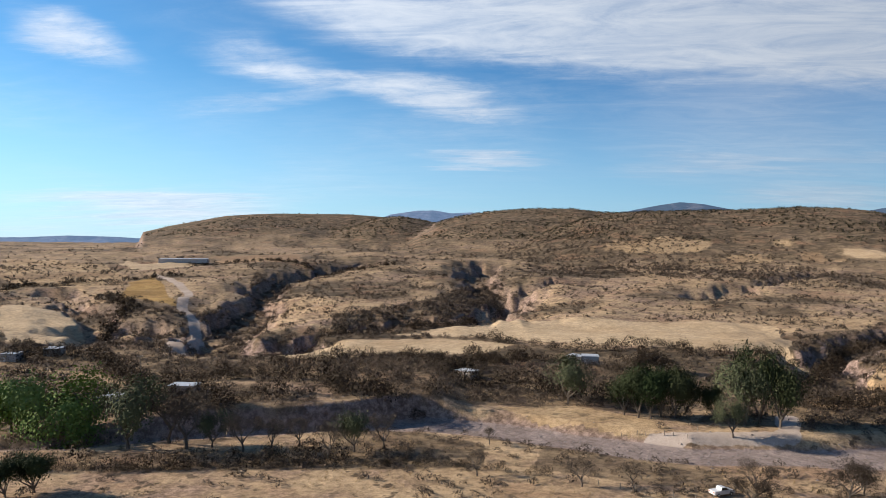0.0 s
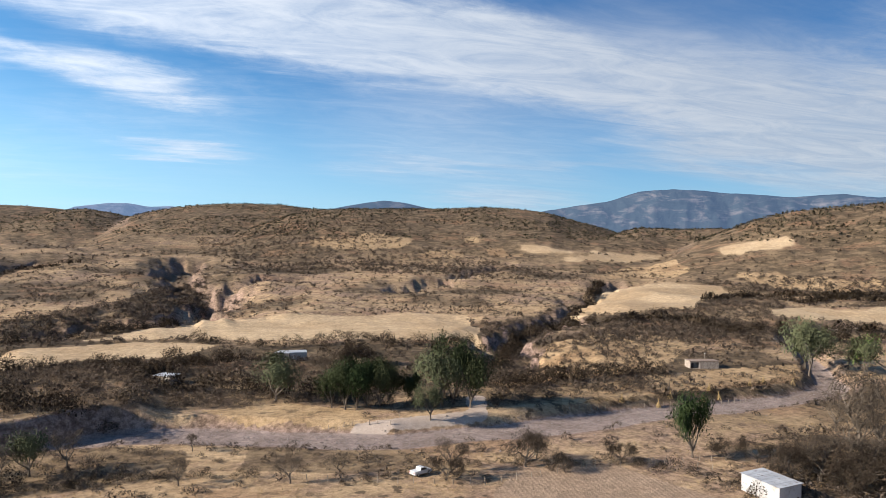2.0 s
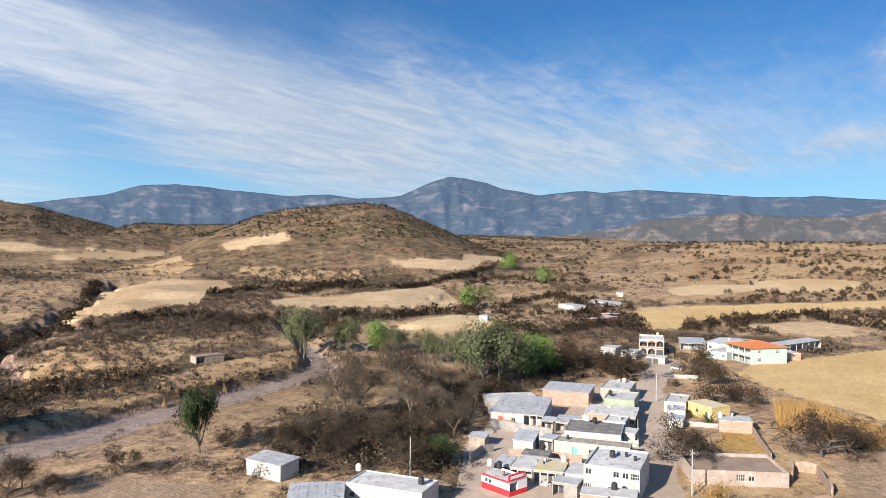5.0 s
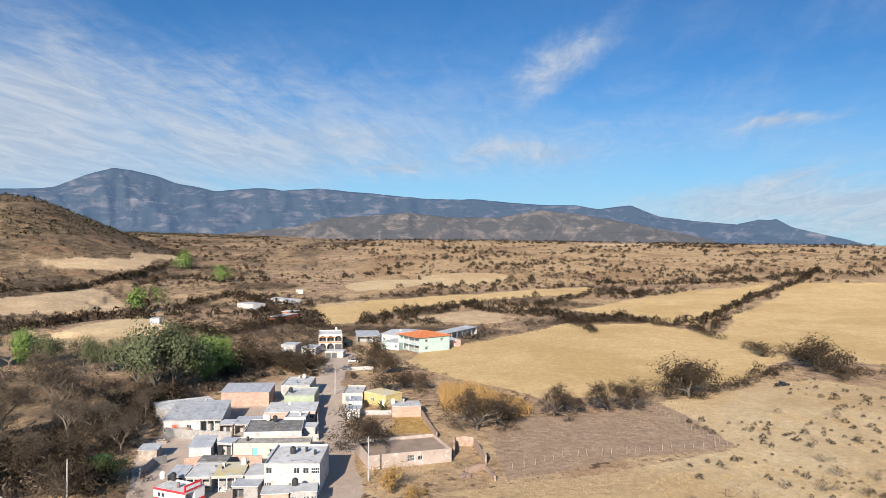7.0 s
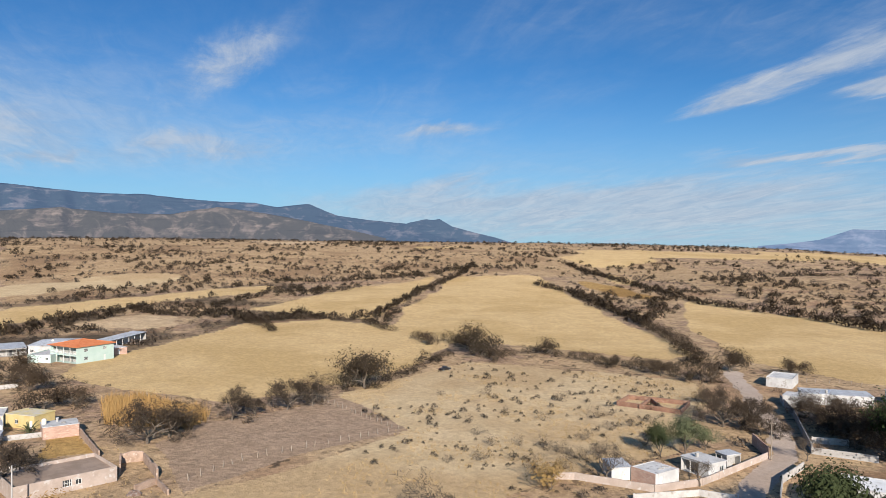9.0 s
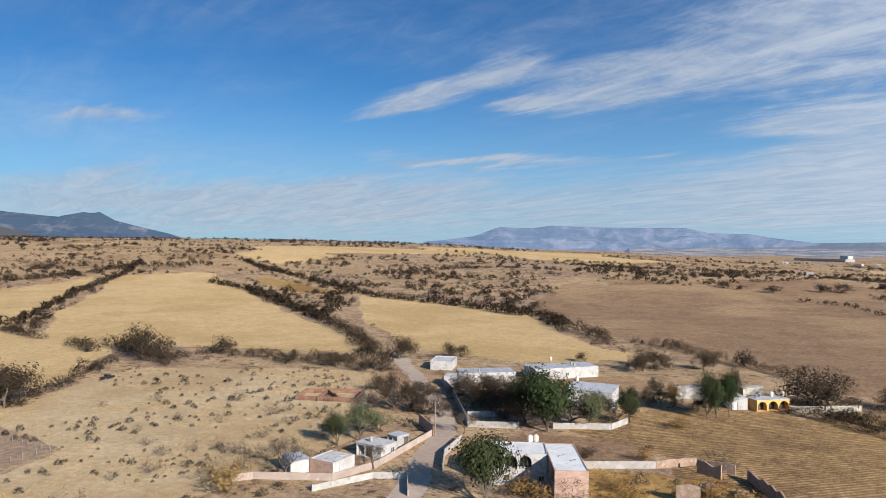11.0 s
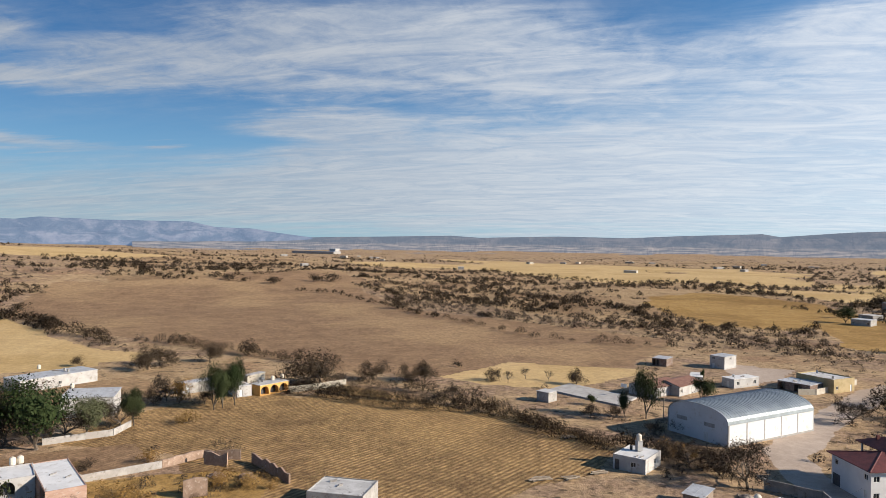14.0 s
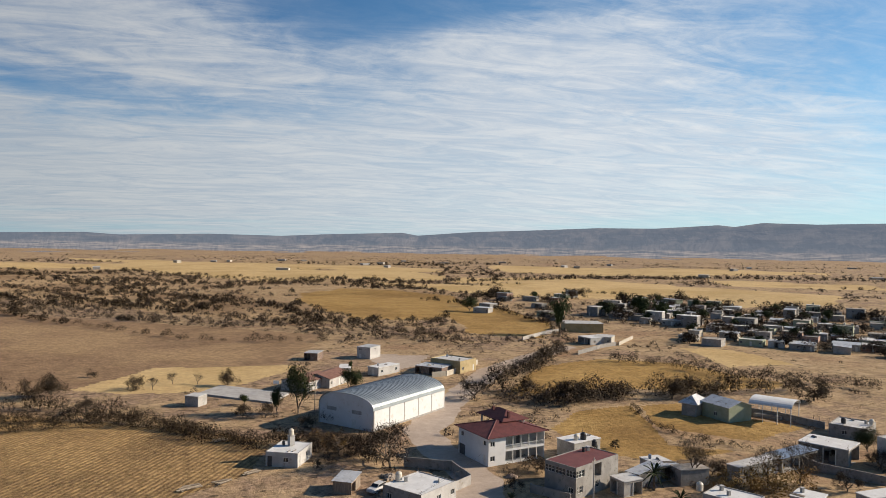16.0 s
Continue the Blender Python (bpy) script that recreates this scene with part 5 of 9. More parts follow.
def add_tube(bm, rings_, sides=8):
    """A tube through rings of (middle, radius), closed at both ends."""
    loops = []
    for i, (c, r) in enumerate(rings_):
        c = Vector(c)
        a = Vector(rings_[min(i + 1, len(rings_) - 1)][0]) - Vector(rings_[max(i - 1, 0)][0])
        q = a.to_track_quat("Z", "Y") if a.length > 1e-6 else Vector((0, 0, 1)).to_track_quat("Z", "Y")
        loops.append([bm.verts.new(c + q @ Vector((r * math.cos(k * math.tau / sides), r * math.sin(k * math.tau / sides), 0))) for k in range(sides)])
    for a, b in zip(loops, loops[1:]):
        for k in range(sides):
            bm.faces.new((a[k], a[(k + 1) % sides], b[(k + 1) % sides], b[k]))
    bm.faces.new(loops[0][::-1])
    bm.faces.new(loops[-1])


MESHES = {}


def shared(key, make, material):
    """Mesh data made once and shared by alike parts."""
    if key not in MESHES:
        bm = make()
        data = bpy.data.meshes.new(key[0])
        bm.to_mesh(data)
        bm.free()
        data.materials.append(material)
        MESHES[key] = data
    return MESHES[key]


def lattice(xs, zs, solid, y0, y1):
    """A flat lattice as one connected mesh: columns and rows of cells, those that are solid, front and back."""
    bm = bmesh.new()
    verts = {}

    def at(i, j, y):
        if (i, j, y) not in verts:
            verts[i, j, y] = bm.verts.new((xs[i], y, zs[j]))
        return verts[i, j, y]

    for i in range(len(xs) - 1):
        for j in range(len(zs) - 1):
            if not solid(i, j):
                continue
            bm.faces.new((at(i, j, y0), at(i + 1, j, y0), at(i + 1, j + 1, y0), at(i, j + 1, y0)))
            bm.faces.new((at(i, j + 1, y1), at(i + 1, j + 1, y1), at(i + 1, j, y1), at(i, j, y1)))
            for di, dj, p, q in ((-1, 0, (i, j + 1), (i, j)), (1, 0, (i + 1, j), (i + 1, j + 1)), (0, -1, (i, j), (i + 1, j)), (0, 1, (i + 1, j + 1), (i, j + 1))):
                inner = 0 <= i + di < len(xs) - 1 and 0 <= j + dj < len(zs) - 1
                if not (inner and solid(i + di, j + dj)):
                    bm.faces.new((at(*p, y0), at(*p, y1), at(*q, y1), at(*q, y0)))
    return bm


def frame_mesh(w, h, bars):
    t = 0.07
    xs = [-w / 2, -w / 2 + t]
    for i in range(1, bars + 1):
        x = -w / 2 + w * i / (bars + 1)
        xs += [x - 0.03, x + 0.03]
    xs += [w / 2 - t, w / 2]
    zs = [0, t] + ([h * 0.5 - 0.03, h * 0.5 + 0.03] if bars > 1 else []) + [h - t, h]
    return lattice(xs, zs, lambda i, j: i % 2 == 0 or j % 2 == 0, -0.05, 0.02)


def door_mesh(w, h):
    bm = bmesh.new()
    add_box(bm, -w / 2, w / 2, -0.02, 0.04, 0, h)
    add_box(bm, -w / 2 + 0.1, w / 2 - 0.1, -0.035, -0.02, 0.15, h * 0.45)
    add_box(bm, -w / 2 + 0.1, w / 2 - 0.1, -0.035, -0.02, h * 0.5, h - 0.12)
    add_box(bm, w / 2 - 0.09, w / 2 - 0.05, -0.08, -0.035, 1.0, 1.12)
    return bm


OPENINGS = {"w": (1.1, 1.05, 1.0), "W": (1.6, 1.25, 0.95), "O": (9.0, 1.2, 0.95), "d": (0.95, 2.1, 0.0), "D": (1.0, 2.1, 0.0), "T": (1.0, 2.15, 0.0),
            "R": (1.2, 2.1, 0.0), "G": (9.0, 2.3, 0.0), "o": (9.0, 9.0, 0.0), "a": (9.0, 9.0, 0.1)}
DOORS = {"d": DOOR_WHITE, "D": DOOR_DARK, "T": DOOR_TEAL, "R": DOOR_RED, "G": DOOR_DARK}


def add_facade(bm, root, m, width, bottom, top, rows, deep):
    """One outer face of a house with its openings. m takes (across, in, up) from the face's left foot to the house."""
    def quad(*corners):
        bm.faces.new([bm.verts.new(m @ Vector(c)) for c in corners])

    holes = []
    storeys = len(rows)
    for level, row in enumerate(rows):
        high = top / storeys
        z0 = top - high * (level + 1)
        slot = width / len(row)
        skip = 0
        for i, c in enumerate(row):
            if skip:
                skip -= 1
                continue
            if c not in OPENINGS:
                continue
            if c == "o":
                # open bays run together behind slim posts
                run = 1
                while row[i + run:i + run + 1] == "o":
                    run += 1
                skip = run - 1
                h = high - 0.4
                holes.append((slot * i + 0.15, slot * (i + run) - 0.15, z0, z0 + h, c))
                for k in range(1, run):
                    post = part("post", shared(("gallery post", round(h, 1)), lambda: box(-0.09, 0.09, 0.02, 0.2, 0, h), FRAME), FRAME, root)
                    post.matrix_basis = m @ Matrix.Translation((slot * (i + k), 0, z0))
                if z0 > 1 and run > 2:
                    length = slot * run - 0.3
                    xs = [v for k in range(int(length / 0.28) + 1) for v in (k * 0.28, k * 0.28 + 0.03)]
                    rail = lattice(xs, [0.08, 0.13, 0.85, 0.92], lambda p, q: p % 2 == 0 or q % 2 == 0, 0.03, 0.08)
                    part("railing", rail, WHITE_STEEL, root).matrix_basis = m @ Matrix.Translation((slot * i + 0.15, 0, z0))
                continue
            w, h, sill = OPENINGS[c]
            w, h = min(w, slot * (0.93 if c == "o" else 0.86 if c in "aG" else 0.92)), min(h, high - sill - 0.4)
            if c == "a":
                h = min(h, 2.5)
            holes.append((slot * (i + 0.5) - w / 2, slot * (i + 0.5) + w / 2, z0 + sill, z0 + sill + h, c))
    xs = sorted({0.0, width, *(v for q in holes for v in q[:2])})
    zs = sorted({bottom, top, *(v for q in holes for v in q[2:4])})
    for z0, z1 in zip(zs, zs[1:]):
        start = None
        for x0, x1 in zip(xs, xs[1:]):
            mx, mz = (x0 + x1) / 2, (z0 + z1) / 2
            solid = not any(q[0] < mx < q[1] and q[2] < mz < q[3] for q in holes)
            if solid and start is None:
                start = x0
            if start is not None and (not solid or x1 == width):
                end = x1 if solid else x0
                quad((start, 0, z0), (end, 0, z0), (end, 0, z1), (start, 0, z1))
                start = None
    for x0, x1, z0, z1, c in holes:
        inset = min(deep * 0.45, 2.6) if c == "o" else min(deep * 0.4, 1.6) if c == "a" else 0.16
        quad((x0, 0, z0), (x0, 0, z1), (x0, inset, z1), (x0, inset, z0))
        quad((x1, 0, z0), (x1, inset, z0), (x1, inset, z1), (x1, 0, z1))
        quad((x0, 0, z1), (x1, 0, z1), (x1, inset, z1), (x0, inset, z1))
        quad((x0, 0, z0), (x0, inset, z0), (x1, inset, z0), (x1, 0, z0))
        if c == "a":
            r, zc, steps = (x1 - x0) / 2, z1 - (x1 - x0) / 2, 8
            zc = max(zc, z0 + 0.3)
            rise = z1 - zc
            arc = [((x0 + x1) / 2 - r * math.cos(math.pi * k / steps), zc + rise * math.sin(math.pi * k / steps)) for k in range(steps + 1)]
            for (ax, az), (bx, bz) in zip(arc, arc[1:]):
                quad((ax, 0, az), (bx, 0, bz), (bx, 0, z1), (ax, 0, z1))
                quad((ax, 0, az), (ax, 0.2, az), (bx, 0.2, bz), (bx, 0, bz))
        w, h = round(x1 - x0, 1), round(z1 - z0, 1)
        place = m @ Matrix.Translation(((x0 + x1) / 2, inset - 0.01, z0))
        if c in "oa":
            back = bmesh.new()
            back.faces.new([back.verts.new(p) for p in ((-w / 2, 0, 0), (w / 2, 0, 0), (w / 2, 0, h), (-w / 2, 0, h))])
            # behind arches the interior shade is painted onto the back wall
            ob = part("back_wall", back, PLASTER if c == "o" else ROOM_SHADE, root)
            ob.matrix_basis = m @ Matrix.Translation(((x0 + x1) / 2, inset, z0))
            if c == "a" or inset > 1.2:
                door = part("door", shared(("door", 0.9, 2.0, "D"), lambda: door_mesh(0.9, min(2.0, h)), DOOR_DARK), DOOR_DARK, root)
                door.matrix_basis = place
        elif c in DOORS:
            door = part("door", shared(("door", w, h, c), lambda: door_mesh(w, h), DOORS[c]), DOORS[c], root)
            door.matrix_basis = place
        else:
            bars = 3 if c == "W" else 2 if c == "O" else 1
            win = part("window", shared(("window", w, h, bars), lambda: frame_mesh(w, h, bars), FRAME), FRAME, root)
            win.matrix_basis = place
            part("pane", shared(("pane", w, h), lambda: box(-w / 2 + 0.05, w / 2 - 0.05, -0.012, 0.0, 0.05, h - 0.05), GLASS), GLASS, win)


def add_slab(bm, corners, thick):
    """A sheet of that thickness under four or three corners."""
    top = [bm.verts.new(c) for c in corners]
    low = [bm.verts.new((c[0], c[1], c[2] - thick)) for c in corners]
    bm.faces.new(top)
    bm.faces.new(low[::-1])
    for i in range(len(top)):
        j = (i + 1) % len(top)
        bm.faces.new((top[j], top[i], low[i], low[j]))


def house(x, y, turn, w, d, h, wall, top, label, front=(), right=(), left=(), back=(), roof="flat", slope=0.0, roof_mat=None, parapet=0.0, side=None,
          category="house", group=""):
    """A house: its plan's middle, turn, width, depth and height; a row of signs a storey for the openings of each face."""
    root = thing("house", x, y, float(terrain(x, y)), turn, label, category, group)
    storeys = max(1, len(front))
    blank = ("..",) * storeys
    a, b, foot = w / 2, d / 2, -0.8
    walls = [bmesh.new() for _ in range(4)]
    faces = ((walls[0], front or blank, w, Matrix.Translation((-a, -b, 0))),
             (walls[1], right or blank, d, Matrix.Translation((a, -b, 0)) @ Matrix.Rotation(math.pi / 2, 4, "Z")),
             (walls[2], back or blank, w, Matrix.Translation((a, b, 0)) @ Matrix.Rotation(math.pi, 4, "Z")),
             (walls[3], left or blank, d, Matrix.Translation((-a, b, 0)) @ Matrix.Rotation(-math.pi / 2, 4, "Z")))
    for bm, rows, width, m in faces:
        add_facade(bm, root, m, width, foot, h, rows, d if width == w else w)

    def fill(bm, *corners):
        bm.faces.new([bm.verts.new(c) for c in corners])

    cover = bmesh.new()
    o = 0.25
    if roof == "flat":
        if parapet:
            t, z = 0.16, h - parapet
            for bm, p, q, r, s in ((walls[0], (-a, -b), (a, -b), (a - t, -b + t), (-a + t, -b + t)), (walls[1], (a, -b), (a, b), (a - t, b - t), (a - t, -b + t)),
                                   (walls[2], (a, b), (-a, b), (-a + t, b - t), (a - t, b - t)), (walls[3], (-a, b), (-a, -b), (-a + t, -b + t), (-a + t, b - t))):
                fill(bm, (*p, h), (*q, h), (*r, h), (*s, h))
                fill(bm, (*r, h), (*s, h), (*s, z), (*r, z))
            add_slab(cover, ((-a + t, -b + t, z), (a - t, -b + t, z), (a - t, b - t, z), (-a + t, b - t, z)), 0.1)
        else:
            o = 0.12
            add_slab(cover, ((-a - o, -b - o, h + 0.14), (a + o, -b - o, h + 0.14), (a + o, b + o, h + 0.14), (-a - o, b + o, h + 0.14)), 0.14)
    elif roof == "shed":
        k = slope / d
        add_slab(cover, ((-a - o, -b - o, h + 0.05 - k * o), (a + o, -b - o, h + 0.05 - k * o), (a + o, b + o, h + slope + 0.05 + k * o), (-a - o, b + o, h + slope + 0.05 + k * o)), 0.05)
        n = max(2, min(9, int(w / 1.4)))
        for i in range(1, n):
            px = -a + w * i / n
            seam = bmesh.new()
            add_slab(seam, ((px - 0.05, -b - o, h + 0.09 - k * o), (px + 0.05, -b - o, h + 0.09 - k * o), (px + 0.05, b + o, h + slope + 0.09 + k * o), (px - 0.05, b + o, h + slope + 0.09 + k * o)), 0.035)
            part("roof_seam", seam, top, root)
        fill(walls[1], (a, -b, h), (a, b, h), (a, b, h + slope))
        fill(walls[3], (-a, b, h), (-a, -b, h), (-a, b, h + slope))
        fill(walls[2], (a, b, h), (-a, b, h), (-a, b, h + slope), (a, b, h + slope))
    elif roof == "gable":
        o, k = 0.4, slope / b
        ridge = h + slope + 0.08
        for s in (-1, 1):
            c = ((-a - o, s * (b + o), h + 0.08 - k * o), (a + o, s * (b + o), h + 0.08 - k * o), (a + o, 0, ridge), (-a - o, 0, ridge))
            add_slab(cover, c if s < 0 else c[::-1], 0.1)
        fill(walls[1], (a, -b, h), (a, b, h), (a, 0, h + slope))
        fill(walls[3], (-a, b, h), (-a, -b, h), (-a, 0, h + slope))
    else:
        o = 0.7
        e = [(-a - o, -b - o, h), (a + o, -b - o, h), (a + o, b + o, h), (-a - o, b + o, h)]
        if w >= d:
            r0, r1 = (-a + b, 0, h + slope), (a - b, 0, h + slope)
            sides_ = ((e[0], e[1], r1, r0), (e[1], e[2], r1), (e[2], e[3], r0, r1), (e[3], e[0], r0))
        else:
            r0, r1 = (0, -b + a, h + slope), (0, b - a, h + slope)
            sides_ = ((e[0], e[1], r0), (e[1], e[2], r1, r0), (e[2], e[3], r1), (e[3], e[0], r0, r1))
        for c in sides_:
            add_slab(cover, c, 0.12)
        for p, q in ((e[0], r0), (e[3], r0 if w >= d else r1), (e[1], r1 if w >= d else r0), (e[2], r1), (r0, r1)):
            if (Vector(p) - Vector(q)).length > 0.3:
                ridge = bmesh.new()
                add_tube(ridge, ((p, 0.11), (q, 0.11)), 6)
                part("ridge_tile", ridge, roof_mat or top, root)
    bmesh.ops.recalc_face_normals(cover, faces=cover.faces)
    for i, bm in enumerate(walls):
        bmesh.ops.remove_doubles(bm, verts=bm.verts, dist=0.001)
        part("wall", bm, (side or wall) if i % 2 else wall, root)
    part("roof", cover, roof_mat or top, root)
    return root


def warehouse(x, y, turn, w, d, h, wall, top, label):
    """A big shed: end walls with a curved top, long walls with piers, ribbed roof sheets."""
    root = thing("warehouse", x, y, float(terrain(x, y)), turn, label, "warehouse")
    a, b, rise, n = w / 2, d / 2, 3.4, 18
    arc = [(-a * math.cos(math.pi * k / n), h + rise * math.sin(math.pi * k / n) ** 0.85) for k in range(n + 1)]
    for s in (-1, 1):
        bm = bmesh.new()
        outer = [(-a, -0.8), (a, -0.8)] + arc[::-1]
        add_prism(bm, [(p, s * b, z) for p, z in outer], (0, -s * 0.25, 0))
        part("end_wall", bm, wall, root)
        part("long_wall", box(s * a - 0.125, s * a + 0.125, -b, b, -0.8, h), wall, root)
        for k in range(6):
            py = -b + d * k / 5
            part("pier", box(s * (a + 0.04) - 0.14, s * (a + 0.04) + 0.14, py - 0.18, py + 0.18, -0.8, h + 0.05), CONCRETE, root)
        part("base_course", box(s * (a + 0.03) - 0.12, s * (a + 0.03) + 0.12, -b, b, -0.8, 0.45), PLASTER, root)
    for k in range(32):
        bm = bmesh.new()
        y0, y1 = -b - 0.2 + (d + 0.4) * k / 32, -b - 0.2 + (d + 0.4) * (k + 1) / 32
        for (ax, az), (bx, bz) in zip(arc, arc[1:]):
            ax, bx = ax * 1.012, bx * 1.012
            ym = y1 - 0.18
            for p, q, u, v in ((y0, ym, 0.06, 0.06), (ym, ym + 0.06, 0.06, 0.13), (ym + 0.06, y1, 0.13, 0.06)):
                bm.faces.new([bm.verts.new(c) for c in ((ax, p, az + u), (bx, p, bz + u), (bx, q, bz + v), (ax, q, az + v))])
        bmesh.ops.recalc_face_normals(bm, faces=bm.faces)
        part("roof_sheet", bm, top, root)
    part("door", box(-0.6, 0.6, -b - 0.06, -b + 0.02, 0, 2.2), FRAME, root, "small steel door in the end wall").location.x = 2.5
    for k in (-4.6, 3.4):
        part("louvre", box(k - 1.5, k + 1.5, -b - 0.06, -b + 0.02, 3.6, 4.5), PLASTER, root)
    return root


def add_prism(bm, corners, away):
    near = [bm.verts.new(c) for c in corners]
    far = [bm.verts.new(Vector(c) + Vector(away)) for c in corners]
    bm.faces.new(near)
    bm.faces.new(far[::-1])
    for i in range(len(near)):
        j = (i + 1) % len(near)
        bm.faces.new((near[j], near[i], far[i], far[j]))
    bmesh.ops.recalc_face_normals(bm, faces=bm.faces)


def canopy(x, y, turn, w, d, h, steel, top, label):
    root = thing("canopy", x, y, float(terrain(x, y)), turn, label, "canopy")
    a, b, n = w / 2, d / 2, 10
    arc = [(-b * math.cos(math.pi * k / n), h + 1.3 * math.sin(math.pi * k / n)) for k in range(n + 1)]
    bm = bmesh.new()
    add_prism(bm, [(-a, p, z) for p, z in arc] + [(-a, p, z - 0.12) for p, z in arc[::-1]], (w, 0, 0))
    part("roof", bm, top, root)
    for px in (-a + 0.3, -a / 3, a / 3, a - 0.3):
        for py in (-b + 0.15, b - 0.15):
            bm = bmesh.new()
            add_tube(bm, (((px, py, -0.6), 0.1), ((px, py, h), 0.1)), 8)
            part("post", bm, steel, root)
    part("stage", box(-a, a * 0.3, b * 0.1, b, -0.6, 0.9), PLASTER, root)
    return root


def garden_wall(points, h, thick, material, label):
    """A wall along a line on the ground, in straight stretches with an uneven top."""
    x0, y0 = points[0]
    root = thing("garden_wall", x0, y0, float(terrain(x0, y0)), 0, label, "wall")
    rng = random.Random(int(x0 * 7 + y0 * 13))
    ruin = "ruin" in label or "crumbling" in label
    z0 = float(terrain(x0, y0))
    for (ax, ay), (bx, by) in zip(points, points[1:]):
        length = math.hypot(bx - ax, by - ay)
        n = max(1, int(length / (1.5 if ruin else 2.5)))
        bm = bmesh.new()
        ux, uy = (bx - ax) / length, (by - ay) / length
        px, py = -uy * thick / 2, ux * thick / 2
        rows_ = []
        for i in range(n + 1):
            cx, cy = ax + (bx - ax) * i / n, ay + (by - ay) * i / n
            g = float(terrain(cx, cy)) - z0
            t = g + h * (rng.uniform(0.68, 1.02) if ruin else 1) + rng.uniform(-0.04, 0.04)
            cx, cy = cx - x0, cy - y0
            rows_.append([bm.verts.new(c) for c in ((cx + px, cy + py, g - 0.8), (cx - px, cy - py, g - 0.8), (cx - px, cy - py, t), (cx + px, cy + py, t))])
        for p, q in zip(rows_, rows_[1:]):
            for k in range(4):
                bm.faces.new((p[k], p[(k + 1) % 4], q[(k + 1) % 4], q[k]))
        bm.faces.new(rows_[0])
        bm.faces.new(rows_[-1][::-1])
        bmesh.ops.recalc_face_normals(bm, faces=bm.faces)
        part("panel", bm, material, root)
        if not ruin:
            cap = bmesh.new()
            add_box(cap, -0.14, 0.14, -0.14, 0.14, -0.8, h + 0.1)
            ob = part("pillar", cap, material, root)
            ob.matrix_basis = pose(ax - x0, ay - y0, float(terrain(ax, ay)) - z0, 0, 0, math.degrees(math.atan2(uy, ux)))
    return root


# ---- trees and bushes that stand singly ----
def grow(rng, trunk, limbs, levels, spread, reach, lift, thick):
    """Limbs as (start, end, radius, radius); returns them and the twig ends. The whole is about 1 high."""
    out, ends = [], []

    def branch(p, way, length, r, level):
        q = p + way * length
        bend = p + way * length * 0.5 + Vector((rng.uniform(-1, 1), rng.uniform(-1, 1), rng.uniform(-0.3, 0.6))) * length * 0.10
        out.append((p, bend, r, r * 0.82))
        out.append((bend, q, r * 0.82, r * 0.62))
        if level == 0:
            ends.append((q, way))
            return
        if level <= 2:
            ends.append((bend, way))
        for _ in range(limbs if level == levels else rng.choice((2, 3, 3))):
            side = Vector((rng.gauss(0, 1), rng.gauss(0, 1), rng.gauss(0, 0.6))).normalized()
            to = (way * (1 - spread) + side * spread + Vector((0, 0, lift))).normalized()
            branch(q, to, length * rng.uniform(0.62, 0.86) if level < levels else reach * rng.uniform(0.75, 1.1), r * 0.6, level - 1)

    branch(Vector((0, 0, -0.03)), Vector((rng.uniform(-0.12, 0.12), rng.uniform(-0.12, 0.12), 1)).normalized(), trunk, thick, levels)
    return out, ends


# trunk, limbs, levels, spread, reach, lift, thickness; leaf clumps an end, clump radius, leaf length, leaf width; leaves
SPECIES = {
    "mesquite": (0.16, 5, 4, 0.62, 0.27, 0.10, 0.030, 20, 0.100, 0.044, 0.012, MESQUITE, "dark wide-crowned mesquite tree on dry ground", "tree"),
    "thorn_tree": (0.15, 6, 5, 0.58, 0.25, 0.12, 0.030, 9, 0.060, 0.060, 0.009, BROWN_TWIG, "wide leafless mesquite tree with fine brown twigs", "tree"),
    "green_tree": (0.13, 5, 4, 0.60, 0.24, 0.16, 0.030, 30, 0.100, 0.030, 0.014, GREEN_LEAF, "bright green leafy tree", "tree"),
    "pale_tree": (0.14, 5, 4, 0.55, 0.24, 0.20, 0.028, 26, 0.095, 0.030, 0.012, GREY_LEAF, "pale grey-green riverside tree", "tree"),
    "dark_tree": (0.10, 5, 4, 0.52, 0.25, 0.24, 0.030, 36, 0.100, 0.032, 0.014, DARK_LEAF, "dense dark green tree", "tree"),
    "bare_tree": (0.22, 4, 5, 0.50, 0.22, 0.22, 0.028, 6, 0.060, 0.085, 0.005, TWIG, "leafless grey tree with fine twigs", "tree"),
    "rust_bush": (0.05, 6, 3, 0.62, 0.34, 0.15, 0.014, 16, 0.12, 0.065, 0.016, RUST_LEAF, "rust-brown dry bush in a yard", "bush"),
    "shrub": (0.05, 6, 3, 0.66, 0.36, 0.18, 0.012, 9, 0.10, 0.11, 0.010, TWIG, "dry leafless shrub in pale grass", "shrub"),
}
VARIANTS = {}


